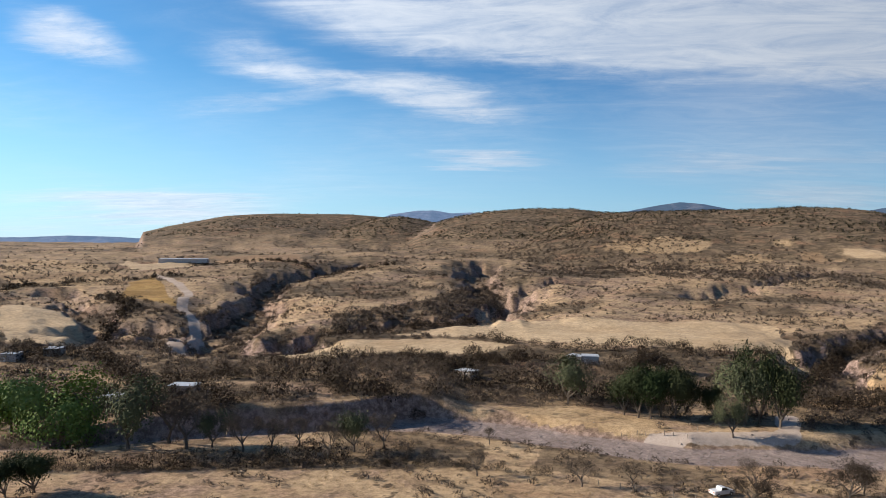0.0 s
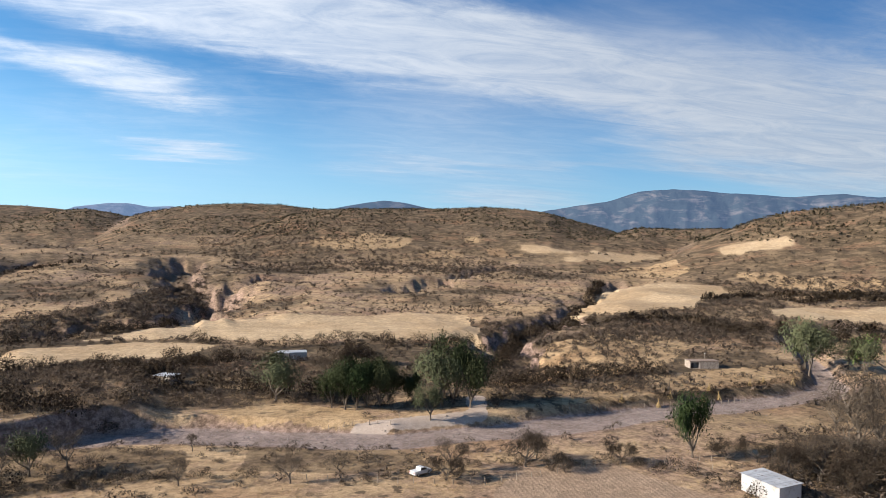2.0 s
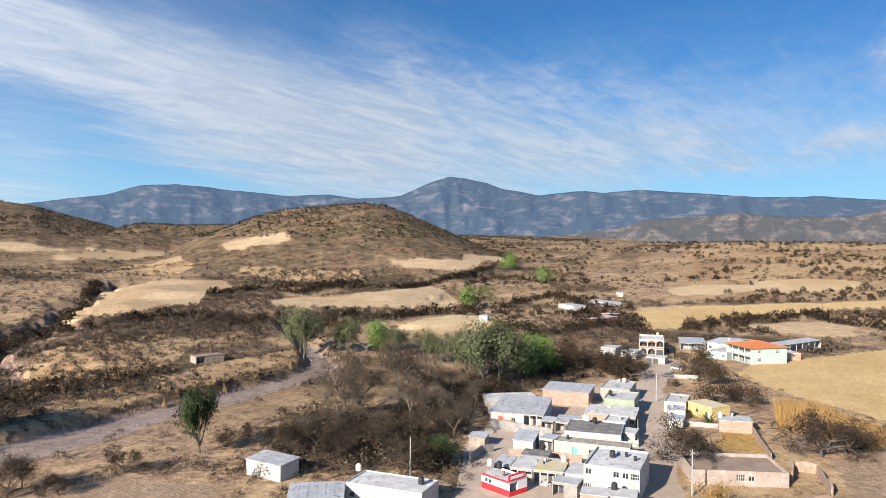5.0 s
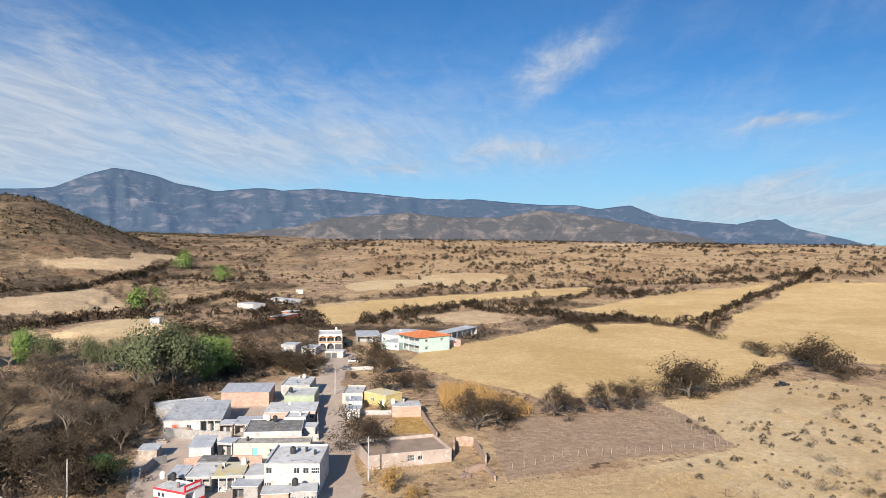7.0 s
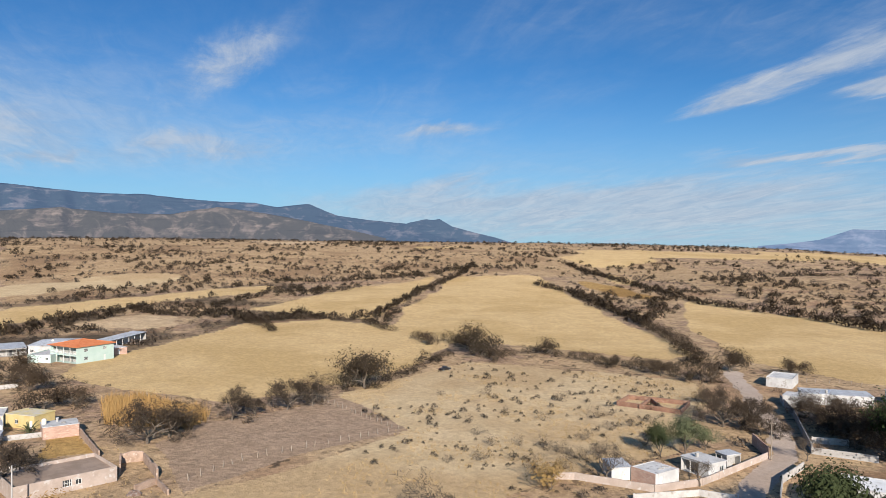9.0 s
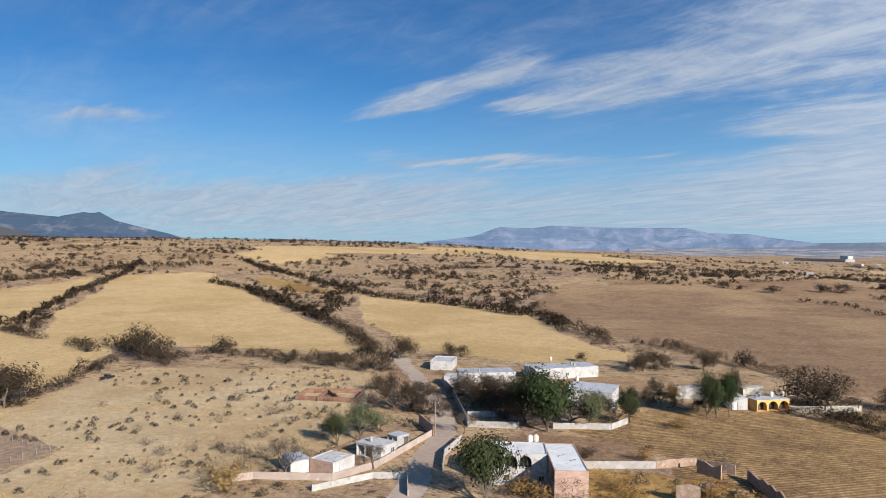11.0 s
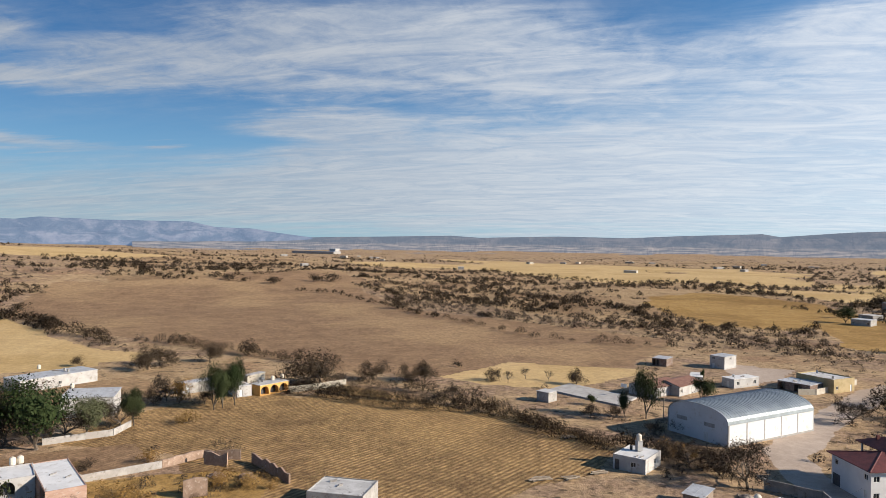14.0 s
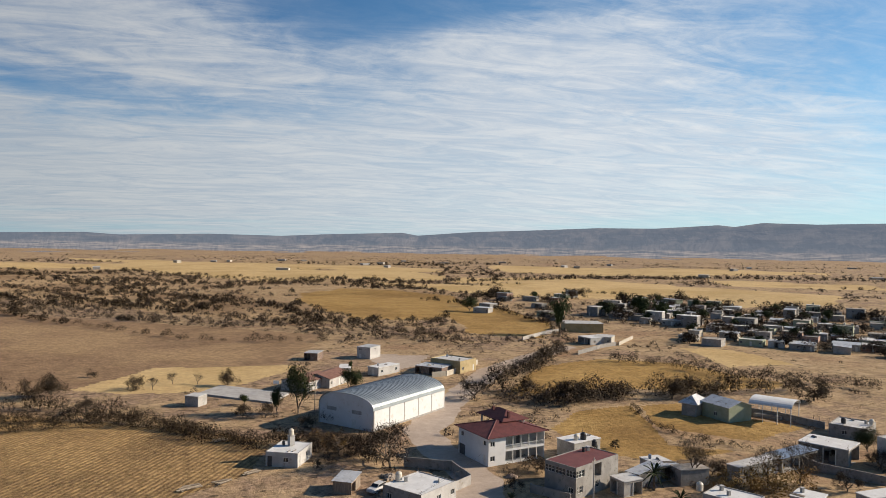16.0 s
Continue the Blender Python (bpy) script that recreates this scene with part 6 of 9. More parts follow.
def plant_meshes(kind, variant, far):
    """Wood and leaves of one of four plants of a kind; those far off have fewer, larger leaves."""
    if (kind, variant, far) in VARIANTS:
        return VARIANTS[kind, variant, far]
    trunk, limbs, levels, spread, reach, lift, thick, leaves, ball, long, wide, leaf, label, category = SPECIES[kind]
    if far:
        leaves, long, wide = max(3, leaves // 4), long * 1.8, wide * 1.9
    rng = random.Random(variant * 37 + len(kind) * 101)
    segments, ends = grow(rng, trunk, limbs, levels, spread, reach, lift, thick)
    high = max(max(q.z for p, q, r, s in segments), 0.5)
    verts, faces = [], []
    for p, q, r, s in segments:
        if r < (0.010 if far else 0.0052):
            continue
        way = (q - p).normalized()
        u = way.orthogonal().normalized()
        v = way.cross(u)
        sides = 5 if r > 0.016 else 3
        at = len(verts)
        for c, rad in ((p, r), (q, s)):
            for k in range(sides):
                a = k * math.tau / sides
                verts.append((c + (u * math.cos(a) + v * math.sin(a)) * rad) / high)
        for k in range(sides):
            a, b = at + k, at + (k + 1) % sides
            faces.append((a, b, b + sides))
            faces.append((a, b + sides, a + sides))
    wood = bpy.data.meshes.new("trunk")
    wood.from_pydata(verts, [], faces)
    wood.materials.append(BARK if kind != "shrub" else TWIG)
    nr = np.random.RandomState(variant * 11 + len(kind))
    tips = np.array([e[0] for e in ends])
    ways = np.array([e[1] for e in ends])
    mid = np.repeat(tips, leaves, 0) + nr.normal(size=(len(tips) * leaves, 3)) * ball * 0.6
    heart = tips.mean(axis=0) - (0, 0, 0.12)
    out = mid - heart
    out /= np.linalg.norm(out, axis=1)[:, None] + 1e-6
    to = np.repeat(ways, leaves, 0) * 0.6 + nr.normal(size=mid.shape) * 0.7
    if leaf not in (TWIG, BROWN_TWIG):
        to -= out * (np.sum(to * out, 1) * 0.75)[:, None]
    to /= np.linalg.norm(to, axis=1)[:, None]
    across = np.cross(to, out * (0 if leaf in (TWIG, BROWN_TWIG) else 1.2) + nr.normal(size=mid.shape) * 0.55)
    across /= np.linalg.norm(across, axis=1)[:, None] + 1e-6
    size = (0.6 + 0.8 * nr.rand(len(mid)))[:, None]
    tri = np.stack((mid - to * long * 0.5 * size - across * wide * 0.5 * size, mid - to * long * 0.5 * size + across * wide * 0.5 * size, mid + to * long * 0.5 * size), 1) / high
    if kind in ("green_tree", "pale_tree", "dark_tree", "mesquite", "rust_bush"):
        tri = np.stack((mid - to * long * 0.5 * size - across * wide * size, mid + across * wide * size * 0.9, mid + to * long * 0.6 * size), 1) / high
    tri = tri.reshape(-1, 3)
    tri[:, 2] = np.maximum(tri[:, 2], 0.01)
    crown = bpy.data.meshes.new("crown")
    crown.from_pydata(tri.tolist(), [], np.arange(len(tri)).reshape(-1, 3).tolist())
    crown.materials.append(leaf)
    if leaf not in (TWIG, BROWN_TWIG):
        away = tri - tri.mean(axis=0) * (1, 1, 0.7)
        away = away / (np.linalg.norm(away, axis=1)[:, None] + 1e-6) + nr.normal(size=(len(tri) // 3, 3)).repeat(3, 0) * 0.45
        away /= np.linalg.norm(away, axis=1)[:, None] + 1e-6
        crown.attributes.new("custom_normal", "FLOAT_VECTOR", "POINT").data.foreach_set("vector", away.astype(np.float32).ravel())
    layer = crown.attributes.new("tint", "FLOAT", "POINT")
    layer.data.foreach_set("value", np.full(len(tri), variant * 0.21 % 1, np.float32))
    VARIANTS[kind, variant, far] = wood, crown
    return wood, crown


PLANTED = [0]


def plant(kind, x, y, high, wide=1.0, label=""):
    """A tree or bush of that height with its foot on the ground."""
    if kind == "mesquite" and math.hypot(x, y) < 215:
        kind = "thorn_tree"
    PLANTED[0] += 1
    rng = random.Random(PLANTED[0] * 91)
    wood, crown = plant_meshes(kind, PLANTED[0] % 4, math.hypot(x, y) > 300)
    root = thing(kind, x, y, float(terrain(x, y)) - 0.05, 0, label or SPECIES[kind][12], SPECIES[kind][13], SPECIES[kind][13] + "s of this kind")
    part("trunk", wood, None, root)
    part("crown", crown, None, root)
    s = high * wide * rng.uniform(0.95, 1.08) * (0.80 if kind in ("green_tree", "pale_tree", "dark_tree") else 1.0)
    root.matrix_basis = pose(x, y, float(terrain(x, y)) - 0.05, 0, 0, rng.uniform(0, 360)) @ Matrix.Diagonal((s, s, high, 1))
    return root


# ---- smaller things ----
def lathe(profile, sides=14):
    bm = bmesh.new()
    add_tube(bm, [((0, 0, z), max(r, 0.004)) for r, z in profile], sides)
    return bm


def water_tank(x, y, z, black=True, size=1.0):
    """A plastic roof tank with ribs, a domed top and a lid, on a block."""
    label = "black plastic water tank on a roof" if black else "cream plastic water tank on a roof"
    root = thing("water_tank", x, y, z, 0, label, "water tank", "roof tanks")
    mat = BLACK_TANK if black else CREAM_TANK
    body = shared(("tank", black), lambda: lathe(((0.50, 0.0), (0.55, 0.05), (0.55, 0.35), (0.52, 0.38), (0.55, 0.41), (0.55, 0.72), (0.52, 0.75), (0.55, 0.78), (0.54, 1.05), (0.40, 1.22), (0.24, 1.28))), mat)
    part("tank_body", body, mat, root)
    part("lid", shared(("lid", black), lambda: lathe(((0.24, 1.27), (0.24, 1.34), (0.10, 1.38))), mat), mat, root)
    root.matrix_basis = pose(x, y, z) @ Matrix.Diagonal((size, size, size, 1))
    return root


def tank_tower(x, y, z, high, black=False):
    root = thing("tank_stand", x, y, z, 20, "plastered pillar carrying a roof tank", "stand")
    part("pillar", box(-0.55, 0.55, -0.55, 0.55, -0.1, high), WHITE, root)
    part("cap", box(-0.65, 0.65, -0.65, 0.65, high, high + 0.08), CONCRETE, root)
    water_tank(x, y, z + high + 0.08, black)


def utility_pole(x, y, high=8.5, wood=False):
    root = thing("utility_pole", x, y, float(terrain(x, y)), 35, "tall wooden utility pole" if wood else "tall grey concrete utility pole", "pole", "utility poles")
    bm = bmesh.new()
    add_tube(bm, (((0, 0, -0.8), 0.17), ((0, 0, high), 0.10)), 8)
    part("shaft", bm, WOOD if wood else CONCRETE, root)
    part("crossarm", box(-0.9, 0.9, -0.05, 0.05, high - 0.7, high - 0.58), WOOD, root)
    for k in (-0.75, 0.0, 0.75):
        bm = bmesh.new()
        add_tube(bm, (((k, 0, high - 0.58), 0.05), ((k, 0, high - 0.38), 0.04)), 6)
        part("insulator", bm, FRAME, root)
    return root


def wire(a, b, sag=0.8):
    """A power line between two pole heads."""
    root = thing("power_line", a[0], a[1], a[2], 0, "thin dark overhead power line", "cable")
    pts = []
    for i in range(13):
        u = i / 12
        pts.append(((b[0] - a[0]) * u, (b[1] - a[1]) * u, (b[2] - a[2]) * u - sag * 4 * u * (1 - u)))
    bm = bmesh.new()
    add_tube(bm, [(p, 0.018) for p in pts], 4)
    part("cable", bm, RUBBER, root)
    return root


PAINTS = {}


def paint(name, colour):
    if name not in PAINTS:
        PAINTS[name] = surface(name + " car paint", colour, tuple(c * 0.85 for c in colour), 2.0, 0.3, 0.02, 0.04)
    return PAINTS[name]


def vehicle(x, y, turn, colour_name, colour, label, pickup=False):
    root = thing("car", x, y, float(terrain(x, y)) + 0.02, turn, label, "car")
    mat = paint(colour_name, colour)
    outline = [(-2.2, 0.35), (2.25, 0.35), (2.3, 0.75), (2.1, 0.95), (1.1, 1.05), (-2.25, 1.05), (-2.3, 0.7)]
    body = bmesh.new()
    add_prism(body, [(px, -0.88, z) for px, z in outline], (0, 1.76, 0))
    bmesh.ops.bevel(body, geom=list(body.edges), offset=0.06, segments=2, affect="EDGES")
    part("body", body, mat, root)
    cab = [(1.05, 1.03), (0.45, 1.55), (-0.55, 1.6), (-0.75, 1.03)] if pickup else [(1.05, 1.03), (0.45, 1.5), (-1.5, 1.55), (-2.1, 1.03)]
    roof_bm = bmesh.new()
    add_prism(roof_bm, [(px, -0.76, z) for px, z in cab], (0, 1.52, 0))
    bmesh.ops.bevel(roof_bm, geom=list(roof_bm.edges), offset=0.05, segments=2, affect="EDGES")
    part("cabin", roof_bm, mat, root)
    win = [(px * 0.92 - 0.02, 1.03 + (z - 1.03) * 0.82 + 0.04) for px, z in cab]
    for s in (-1, 1):
        bm = bmesh.new()
        add_prism(bm, [(px, s * 0.775, z) for px, z in win], (0, -s * 0.03, 0))
        part("side_window", bm, GLASS, root)
    front = bmesh.new()
    add_prism(front, [(1.0, -0.66, 1.08), (1.0, 0.66, 1.08), (0.5, 0.62, 1.5), (0.5, -0.62, 1.5)], (0.05, 0, 0.04))
    part("windscreen", front, GLASS, root)
    for px in (1.4, -1.4):
        for s in (-1, 1):
            tyre = part("wheel", shared(("wheel", 1), lambda: wheel_mesh(0.34, 0.22), RUBBER), RUBBER, root)
            tyre.matrix_basis = pose(px, s * 0.82, 0.34, 90, 0, 0)
            part("rim", shared(("rim", 1), lambda: wheel_mesh(0.19, 0.235), FRAME), FRAME, tyre)
    for s in (-0.6, 0.6):
        part("headlight", box(2.27, 2.33, s - 0.18, s + 0.18, 0.62, 0.78), FRAME, root)
        part("tail_light", box(-2.32, -2.26, s - 0.14, s + 0.14, 0.72, 0.92), DOOR_RED, root)
    return root


def wheel_mesh(r, w):
    bm = bmesh.new()
    add_tube(bm, (((0, 0, -w / 2), r * 0.9), ((0, 0, -w / 2 + 0.03), r), ((0, 0, w / 2 - 0.03), r), ((0, 0, w / 2), r * 0.9)), 16)
    return bm


def farm_trailer(x, y, turn):
    root = thing("farm_trailer", x, y, float(terrain(x, y)), turn, "green slatted farm trailer beside the brush", "trailer")
    green = paint("green", (0.05, 0.22, 0.09))
    part("bed", box(-2.6, 2.6, -1.1, 1.1, 0.8, 0.95), green, root)
    for s in (-1.1, 1.1):
        for k in range(5):
            part("side_board", box(-2.6, 2.6, s - 0.03, s + 0.03, 1.0 + 0.32 * k, 1.22 + 0.32 * k), green, root)
        for k in range(6):
            part("stake", box(-2.6 + k * 1.04 - 0.04, -2.6 + k * 1.04 + 0.04, s * 1.05 - 0.04, s * 1.05 + 0.04, 0.85, 2.6), green, root)
    for s in (-2.6, 2.6):
        part("end_board", box(s - 0.03, s + 0.03, -1.1, 1.1, 0.95, 2.4), green, root)
    for px in (-1.2, 1.2):
        for s in (-1, 1):
            tyre = part("wheel", shared(("wheel", 2), lambda: wheel_mesh(0.42, 0.25), RUBBER), RUBBER, root)
            tyre.matrix_basis = pose(px, s * 0.9, 0.42, 90, 0, 0)
    return root


def fence(points, step, high, label, wires=2):
    """Rough posts along a line, with wire between them."""
    x0, y0 = points[0]
    z0 = float(terrain(x0, y0))
    root = thing("fence", x0, y0, z0, 0, label, "fence", "field fences")
    rng = random.Random(int(x0 * 3 + y0 * 5))
    heads = []
    for (ax, ay), (bx, by) in zip(points, points[1:]):
        n = max(1, int(math.hypot(bx - ax, by - ay) / step))
        for i in range(n):
            u = (i + rng.uniform(-0.2, 0.2)) / n
            px, py = ax + (bx - ax) * u, ay + (by - ay) * u
            post = part("post", shared(("post", i % 3), lambda: lathe(((0.075, -0.4), (0.07, 0.5), (0.055, 1.0)), 6), WOOD), WOOD, root)
            tall = high * rng.uniform(0.8, 1.25)
            g = float(terrain(px, py)) - z0
            post.matrix_basis = pose(px - x0, py - y0, g, rng.uniform(-9, 9), rng.uniform(-9, 9), 0) @ Matrix.Diagonal((1.2, 1.2, tall, 1))
            heads.append((px - x0, py - y0, g))
    for k in range(wires):
        bm = bmesh.new()
        add_tube(bm, [((a, b, c + high * (0.45 + 0.4 * k)), 0.012) for a, b, c in heads], 3)
        part("wire", bm, RUST, root)
    return root


def palm(x, y, high, label, trunk=0.35):
    """A palm or big agave: a stem and a crown of long blades."""
    root = thing("palm", x, y, float(terrain(x, y)), 0, label, "palm")
    rng = random.Random(int(x * 5 + y))
    bm = bmesh.new()
    stem = high * trunk
    add_tube(bm, (((0, 0, -0.3), 0.28), ((0.05, 0, stem * 0.6), 0.22), ((0, 0.05, stem), 0.26)), 9)
    part("trunk", bm, BARK, root)
    for i in range(34):
        bm = bmesh.new()
        a, tilt = rng.uniform(0, math.tau), rng.uniform(-0.35, 1.3)
        length = high * (1 - trunk) * rng.uniform(0.8, 1.1)
        prev = None
        for k in range(6):
            u = k / 5
            r = length * u * math.cos(tilt) + 0.02
            z = stem + length * (u * math.sin(tilt) - 0.35 * u * u)
            w = 0.16 * math.sin(math.pi * min(0.98, u * 0.9 + 0.1)) + 0.01
            c, s = math.cos(a), math.sin(a)
            row = [bm.verts.new((c * r - s * v * w, s * r + c * v * w, z + abs(v) * 0.06)) for v in (-1, 0, 1)]
            if prev:
                bm.faces.new((prev[0], prev[1], row[1], row[0]))
                bm.faces.new((prev[1], prev[2], row[2], row[1]))
            prev = row
        part("frond", bm, DARK_LEAF if trunk > 0.2 else GREY_LEAF, root)
    return root


def tussocks(name, label, category, places, high, blades, material, seed, lean=0.5, width=0.04):
    """Upright blades in tufts, all in one mesh."""
    rng = np.random.RandomState(seed)
    n = len(places)
    z = terrain(places[:, 0], places[:, 1])
    foot = np.repeat(np.stack((places[:, 0], places[:, 1], z), -1), blades, 0)
    size = np.repeat(high * (0.6 + 0.8 * rng.rand(n)), blades)[:, None]
    foot[:, :2] += rng.normal(size=(n * blades, 2)) * size * 0.22
    tip = foot + np.concatenate((rng.normal(size=(n * blades, 2)) * lean * size, size * (0.7 + 0.5 * rng.rand(n * blades, 1))), 1)
    a = rng.rand(n * blades) * math.tau
    across = np.stack((np.cos(a), np.sin(a), 0 * a), -1) * width * size
    verts = np.stack((foot - across, foot + across, tip), 1).reshape(-1, 3)
    ob = mesh_object(name, verts, np.arange(len(verts)).reshape(-1, 3), material)
    tint_layer(ob, np.repeat(rng.rand(n), blades * 3))
    return tagged(ob, label, category, kind="stuff")


def stones(name, label, places, size, material, seed):
    """Rough stones lying on the ground, all in one mesh."""
    rng = np.random.RandomState(seed)
    shape = np.array(((1, 0, 0), (-1, 0, 0), (0, 1, 0), (0, -1, 0), (0, 0, 1), (0, 0, -0.4)), float)
    tris = np.array(((0, 2, 4), (2, 1, 4), (1, 3, 4), (3, 0, 4), (2, 0, 5), (1, 2, 5), (3, 1, 5), (0, 3, 5)))
    n = len(places)
    z = terrain(places[:, 0], places[:, 1])
    s = size * (0.4 + 1.2 * rng.rand(n) ** 2)
    v = shape[None] * (0.6 + 0.8 * rng.rand(n, 6, 1)) * s[:, None, None] * (1, 1, 0.7)
    a = rng.rand(n) * math.tau
    c, q = np.cos(a)[:, None], np.sin(a)[:, None]
    verts = np.stack((v[..., 0] * c - v[..., 1] * q + places[:, :1], v[..., 0] * q + v[..., 1] * c + places[:, 1:2], v[..., 2] + z[:, None]), -1)
    faces = (tris[None] + (np.arange(n) * 6)[:, None, None]).reshape(-1, 3)
    return tagged(mesh_object(name, verts.reshape(-1, 3), faces, material), label, "stones", kind="stuff")




# ---- clutter on roofs and in yards ----
def heap(x, y, wide, high, material, name, label, seed=1):
    """A loose heap on the ground with an uneven outline."""
    root = thing(name, x, y, float(terrain(x, y)), seed * 47, label, name.split("_")[-1])
    rng = random.Random(seed)
    bm = bmesh.new()
    loops = []
    for j, (r, z) in enumerate(((1.0, -0.1), (0.86, 0.22), (0.6, 0.62), (0.3, 0.92))):
        loops.append([bm.verts.new((wide * r * rng.uniform(0.8, 1.15) * math.cos(k * math.tau / 14), wide * r * rng.uniform(0.8, 1.15) * math.sin(k * math.tau / 14), high * z * rng.uniform(0.85, 1.15)))
                      for k in range(14)])
    for a, b in zip(loops, loops[1:]):
        for k in range(14):
            bm.faces.new((a[k], a[(k + 1) % 14], b[(k + 1) % 14], b[k]))
    bm.faces.new(loops[-1])
    part("mound", bm, material, root)
    if "rubble" in name:
        for k in range(16):
            bm = bmesh.new()
            s = rng.uniform(0.15, 0.4)
            add_box(bm, -s, s, -s * 0.7, s * 0.7, -s * 0.4, s * 0.5)
            ob = part("block", bm, material, root)
            r, a = rng.uniform(0.2, 1.2) * wide, rng.uniform(0, 6.28)
            ob.matrix_basis = pose(r * math.cos(a), r * math.sin(a), max(0.1, high * (1 - r / wide)), rng.uniform(-25, 25), rng.uniform(-25, 25), rng.uniform(0, 90))
    return root


def roof_things(root, w, d, z, seed):
    """Steel stubs at the corners of a flat roof, and what lies about on it."""
    rng = random.Random(seed)
    m = root.matrix_basis.copy()
    for px in (-w / 2 + 0.14, w / 2 - 0.14):
        for py in (-d / 2 + 0.14, d / 2 - 0.14):
            if rng.random() < 0.5:
                continue
            bm = bmesh.new()
            for k in range(4):
                ox, oy = (k % 2) * 0.1 - 0.05, (k // 2) * 0.1 - 0.05
                add_tube(bm, (((px + ox, py + oy, z - 0.3), 0.014), ((px + ox + rng.uniform(-0.1, 0.1), py + oy + rng.uniform(-0.1, 0.1), z + rng.uniform(0.5, 1.0)), 0.014)), 4)
            part("steel_stub", bm, RUST, root)
    for k in range(rng.choice((1, 2, 2, 3))):
        px, py = rng.uniform(-0.36, 0.36) * w, rng.uniform(-0.36, 0.36) * d
        p = m @ Vector((px, py, z))
        kind = rng.choice(("blocks", "planks", "tub", "chimney", "blocks"))
        if kind == "blocks":
            ob = thing("block_stack", p.x, p.y, p.z, rng.uniform(0, 90), "small stack of grey cement blocks on a roof", "blocks", "roof clutter")
            for i in range(rng.choice((3, 5, 6))):
                q = part("block", shared(("roof block",), lambda: box(-0.2, 0.2, -0.1, 0.1, 0, 0.2), GREY_WALL), GREY_WALL, ob)
                q.location = ((i % 3) * 0.43 - 0.4, rng.uniform(-0.05, 0.05), 0.2 * (i // 3))
        elif kind == "planks":
            ob = thing("plank_pile", p.x, p.y, p.z, rng.uniform(0, 180), "few weathered planks lying on a roof", "planks", "roof clutter")
            for i in range(4):
                q = part("plank", shared(("roof plank",), lambda: box(-1.2, 1.2, -0.1, 0.1, 0, 0.05), PLANK), PLANK, ob)
                q.matrix_basis = pose(0, i * 0.22 - 0.3, 0.055 * (i % 2), 0, 0, rng.uniform(-12, 12))
        elif kind == "tub":
            ob = thing("barrel", p.x, p.y, p.z, 0, "old dark barrel standing on a roof", "barrel", "roof clutter")
            bm = bmesh.new()
            add_tube(bm, (((0, 0, 0), 0.28), ((0, 0, 0.3), 0.3), ((0, 0, 0.6), 0.3), ((0, 0, 0.88), 0.28)), 12)
            part("drum", bm, rng.choice((BLACK_TANK, RUST, BLUE_METAL)), ob)
        else:
            ob = thing("roof_vent", p.x, p.y, p.z, 0, "short masonry vent on a flat roof", "vent", "roof clutter")
            part("shaft", box(-0.25, 0.25, -0.25, 0.25, 0, 0.8), PLASTER, ob)
            part("cap", box(-0.34, 0.34, -0.34, 0.34, 0.8, 0.9), CEMENT, ob)
    return root

# the block along the main street
roof_things(house(134.5, 37.8, -84, 10.0, 12.7, 5.7, WHITE, CEMENT, "two-storey white house with a flat cement roof beside the dirt street", front=("w..wwW", "W..D..W"), right=(".w.w", "d.w."), parapet=0.35), 10.0, 12.7, 5.35, 1)
house(123.4, 33.6, -78, 4.5, 4.2, 3, PLASTER, CEMENT, "grey plastered front annex with barred windows", front=("W.WW",), right=("d",))
house(121.8, 38.1, -78, 4.6, 4.1, 3, BARE_BRICK, CEMENT, "unfinished brick annex with a cement roof", front=("w.",))
roof_things(house(152.1, 48.1, -81, 16.0, 5.0, 3.2, CREAM, RUBBLE_ROOF, "long cream house with a turquoise door and debris on its roof", front=("..T.w....",), parapet=0.2), 16.0, 5.0, 3.00, 4)
house(151.2, 57.6, -94, 3.2, 4.4, 3, WHITE, METAL, "small white house with a dark doorway", front=("o",))
house(149.0, 62.4, -78, 4.4, 7.3, 3, WHITE, METAL, "white house under a grey sheet roof with old tyres", front=("...",), right=(".o",), roof="shed", slope=0.5)
roof_things(house(164.0, 51.5, -78, 12.7, 11.8, 3.3, WHITE, TAR, "white house with a dark worn flat roof", front=("....d.",), right=("o.",), parapet=0.15), 12.7, 11.8, 3.15, 7)
roof_things(house(173.0, 48.9, -84, 5.1, 6.4, 3.7, WHITE, CEMENT, "white block house on the street corner", front=("..",), right=("o",), parapet=0.3), 5.1, 6.4, 3.40, 8)
house(174.3, 74.2, -77, 13.2, 15.8, 3.2, WHITE, METAL, "white house with a red door and an open carport", front=(".R.w.ooo",), roof="shed", slope=1.1)
house(167.4, 64.0, -88, 3.1, 3.3, 2.6, RUST, METAL, "rusty tin shed beside the carport", front=("o",), roof="shed", slope=0.3)
house(200.3, 70.7, -81, 13.0, 10.7, 4, BARE_BRICK, METAL, "long brick workshop under a pale metal roof", front=("......",), left=(".o",), roof="shed", slope=0.4)
roof_things(house(182.4, 81.1, -52, 14.2, 9.5, 3.4, PLASTER, CEMENT, "walled grey yard building behind the carport", front=("....",)), 14.2, 9.5, 3.54, 12)
roof_things(house(197.5, 54.5, -82, 8.1, 11.6, 4.2, LIME, CEMENT, "green-fronted house with a white flat roof", front=("...w.",), right=("d.w",), parapet=0.2), 8.1, 11.6, 4.00, 13)
roof_things(house(213.3, 59.8, -83, 8.4, 13.5, 4, PLASTER, CEMENT, "grey house with a stepped flat roof", front=("..w",), right=("d.w",), parapet=0.2), 8.4, 13.5, 3.80, 14)
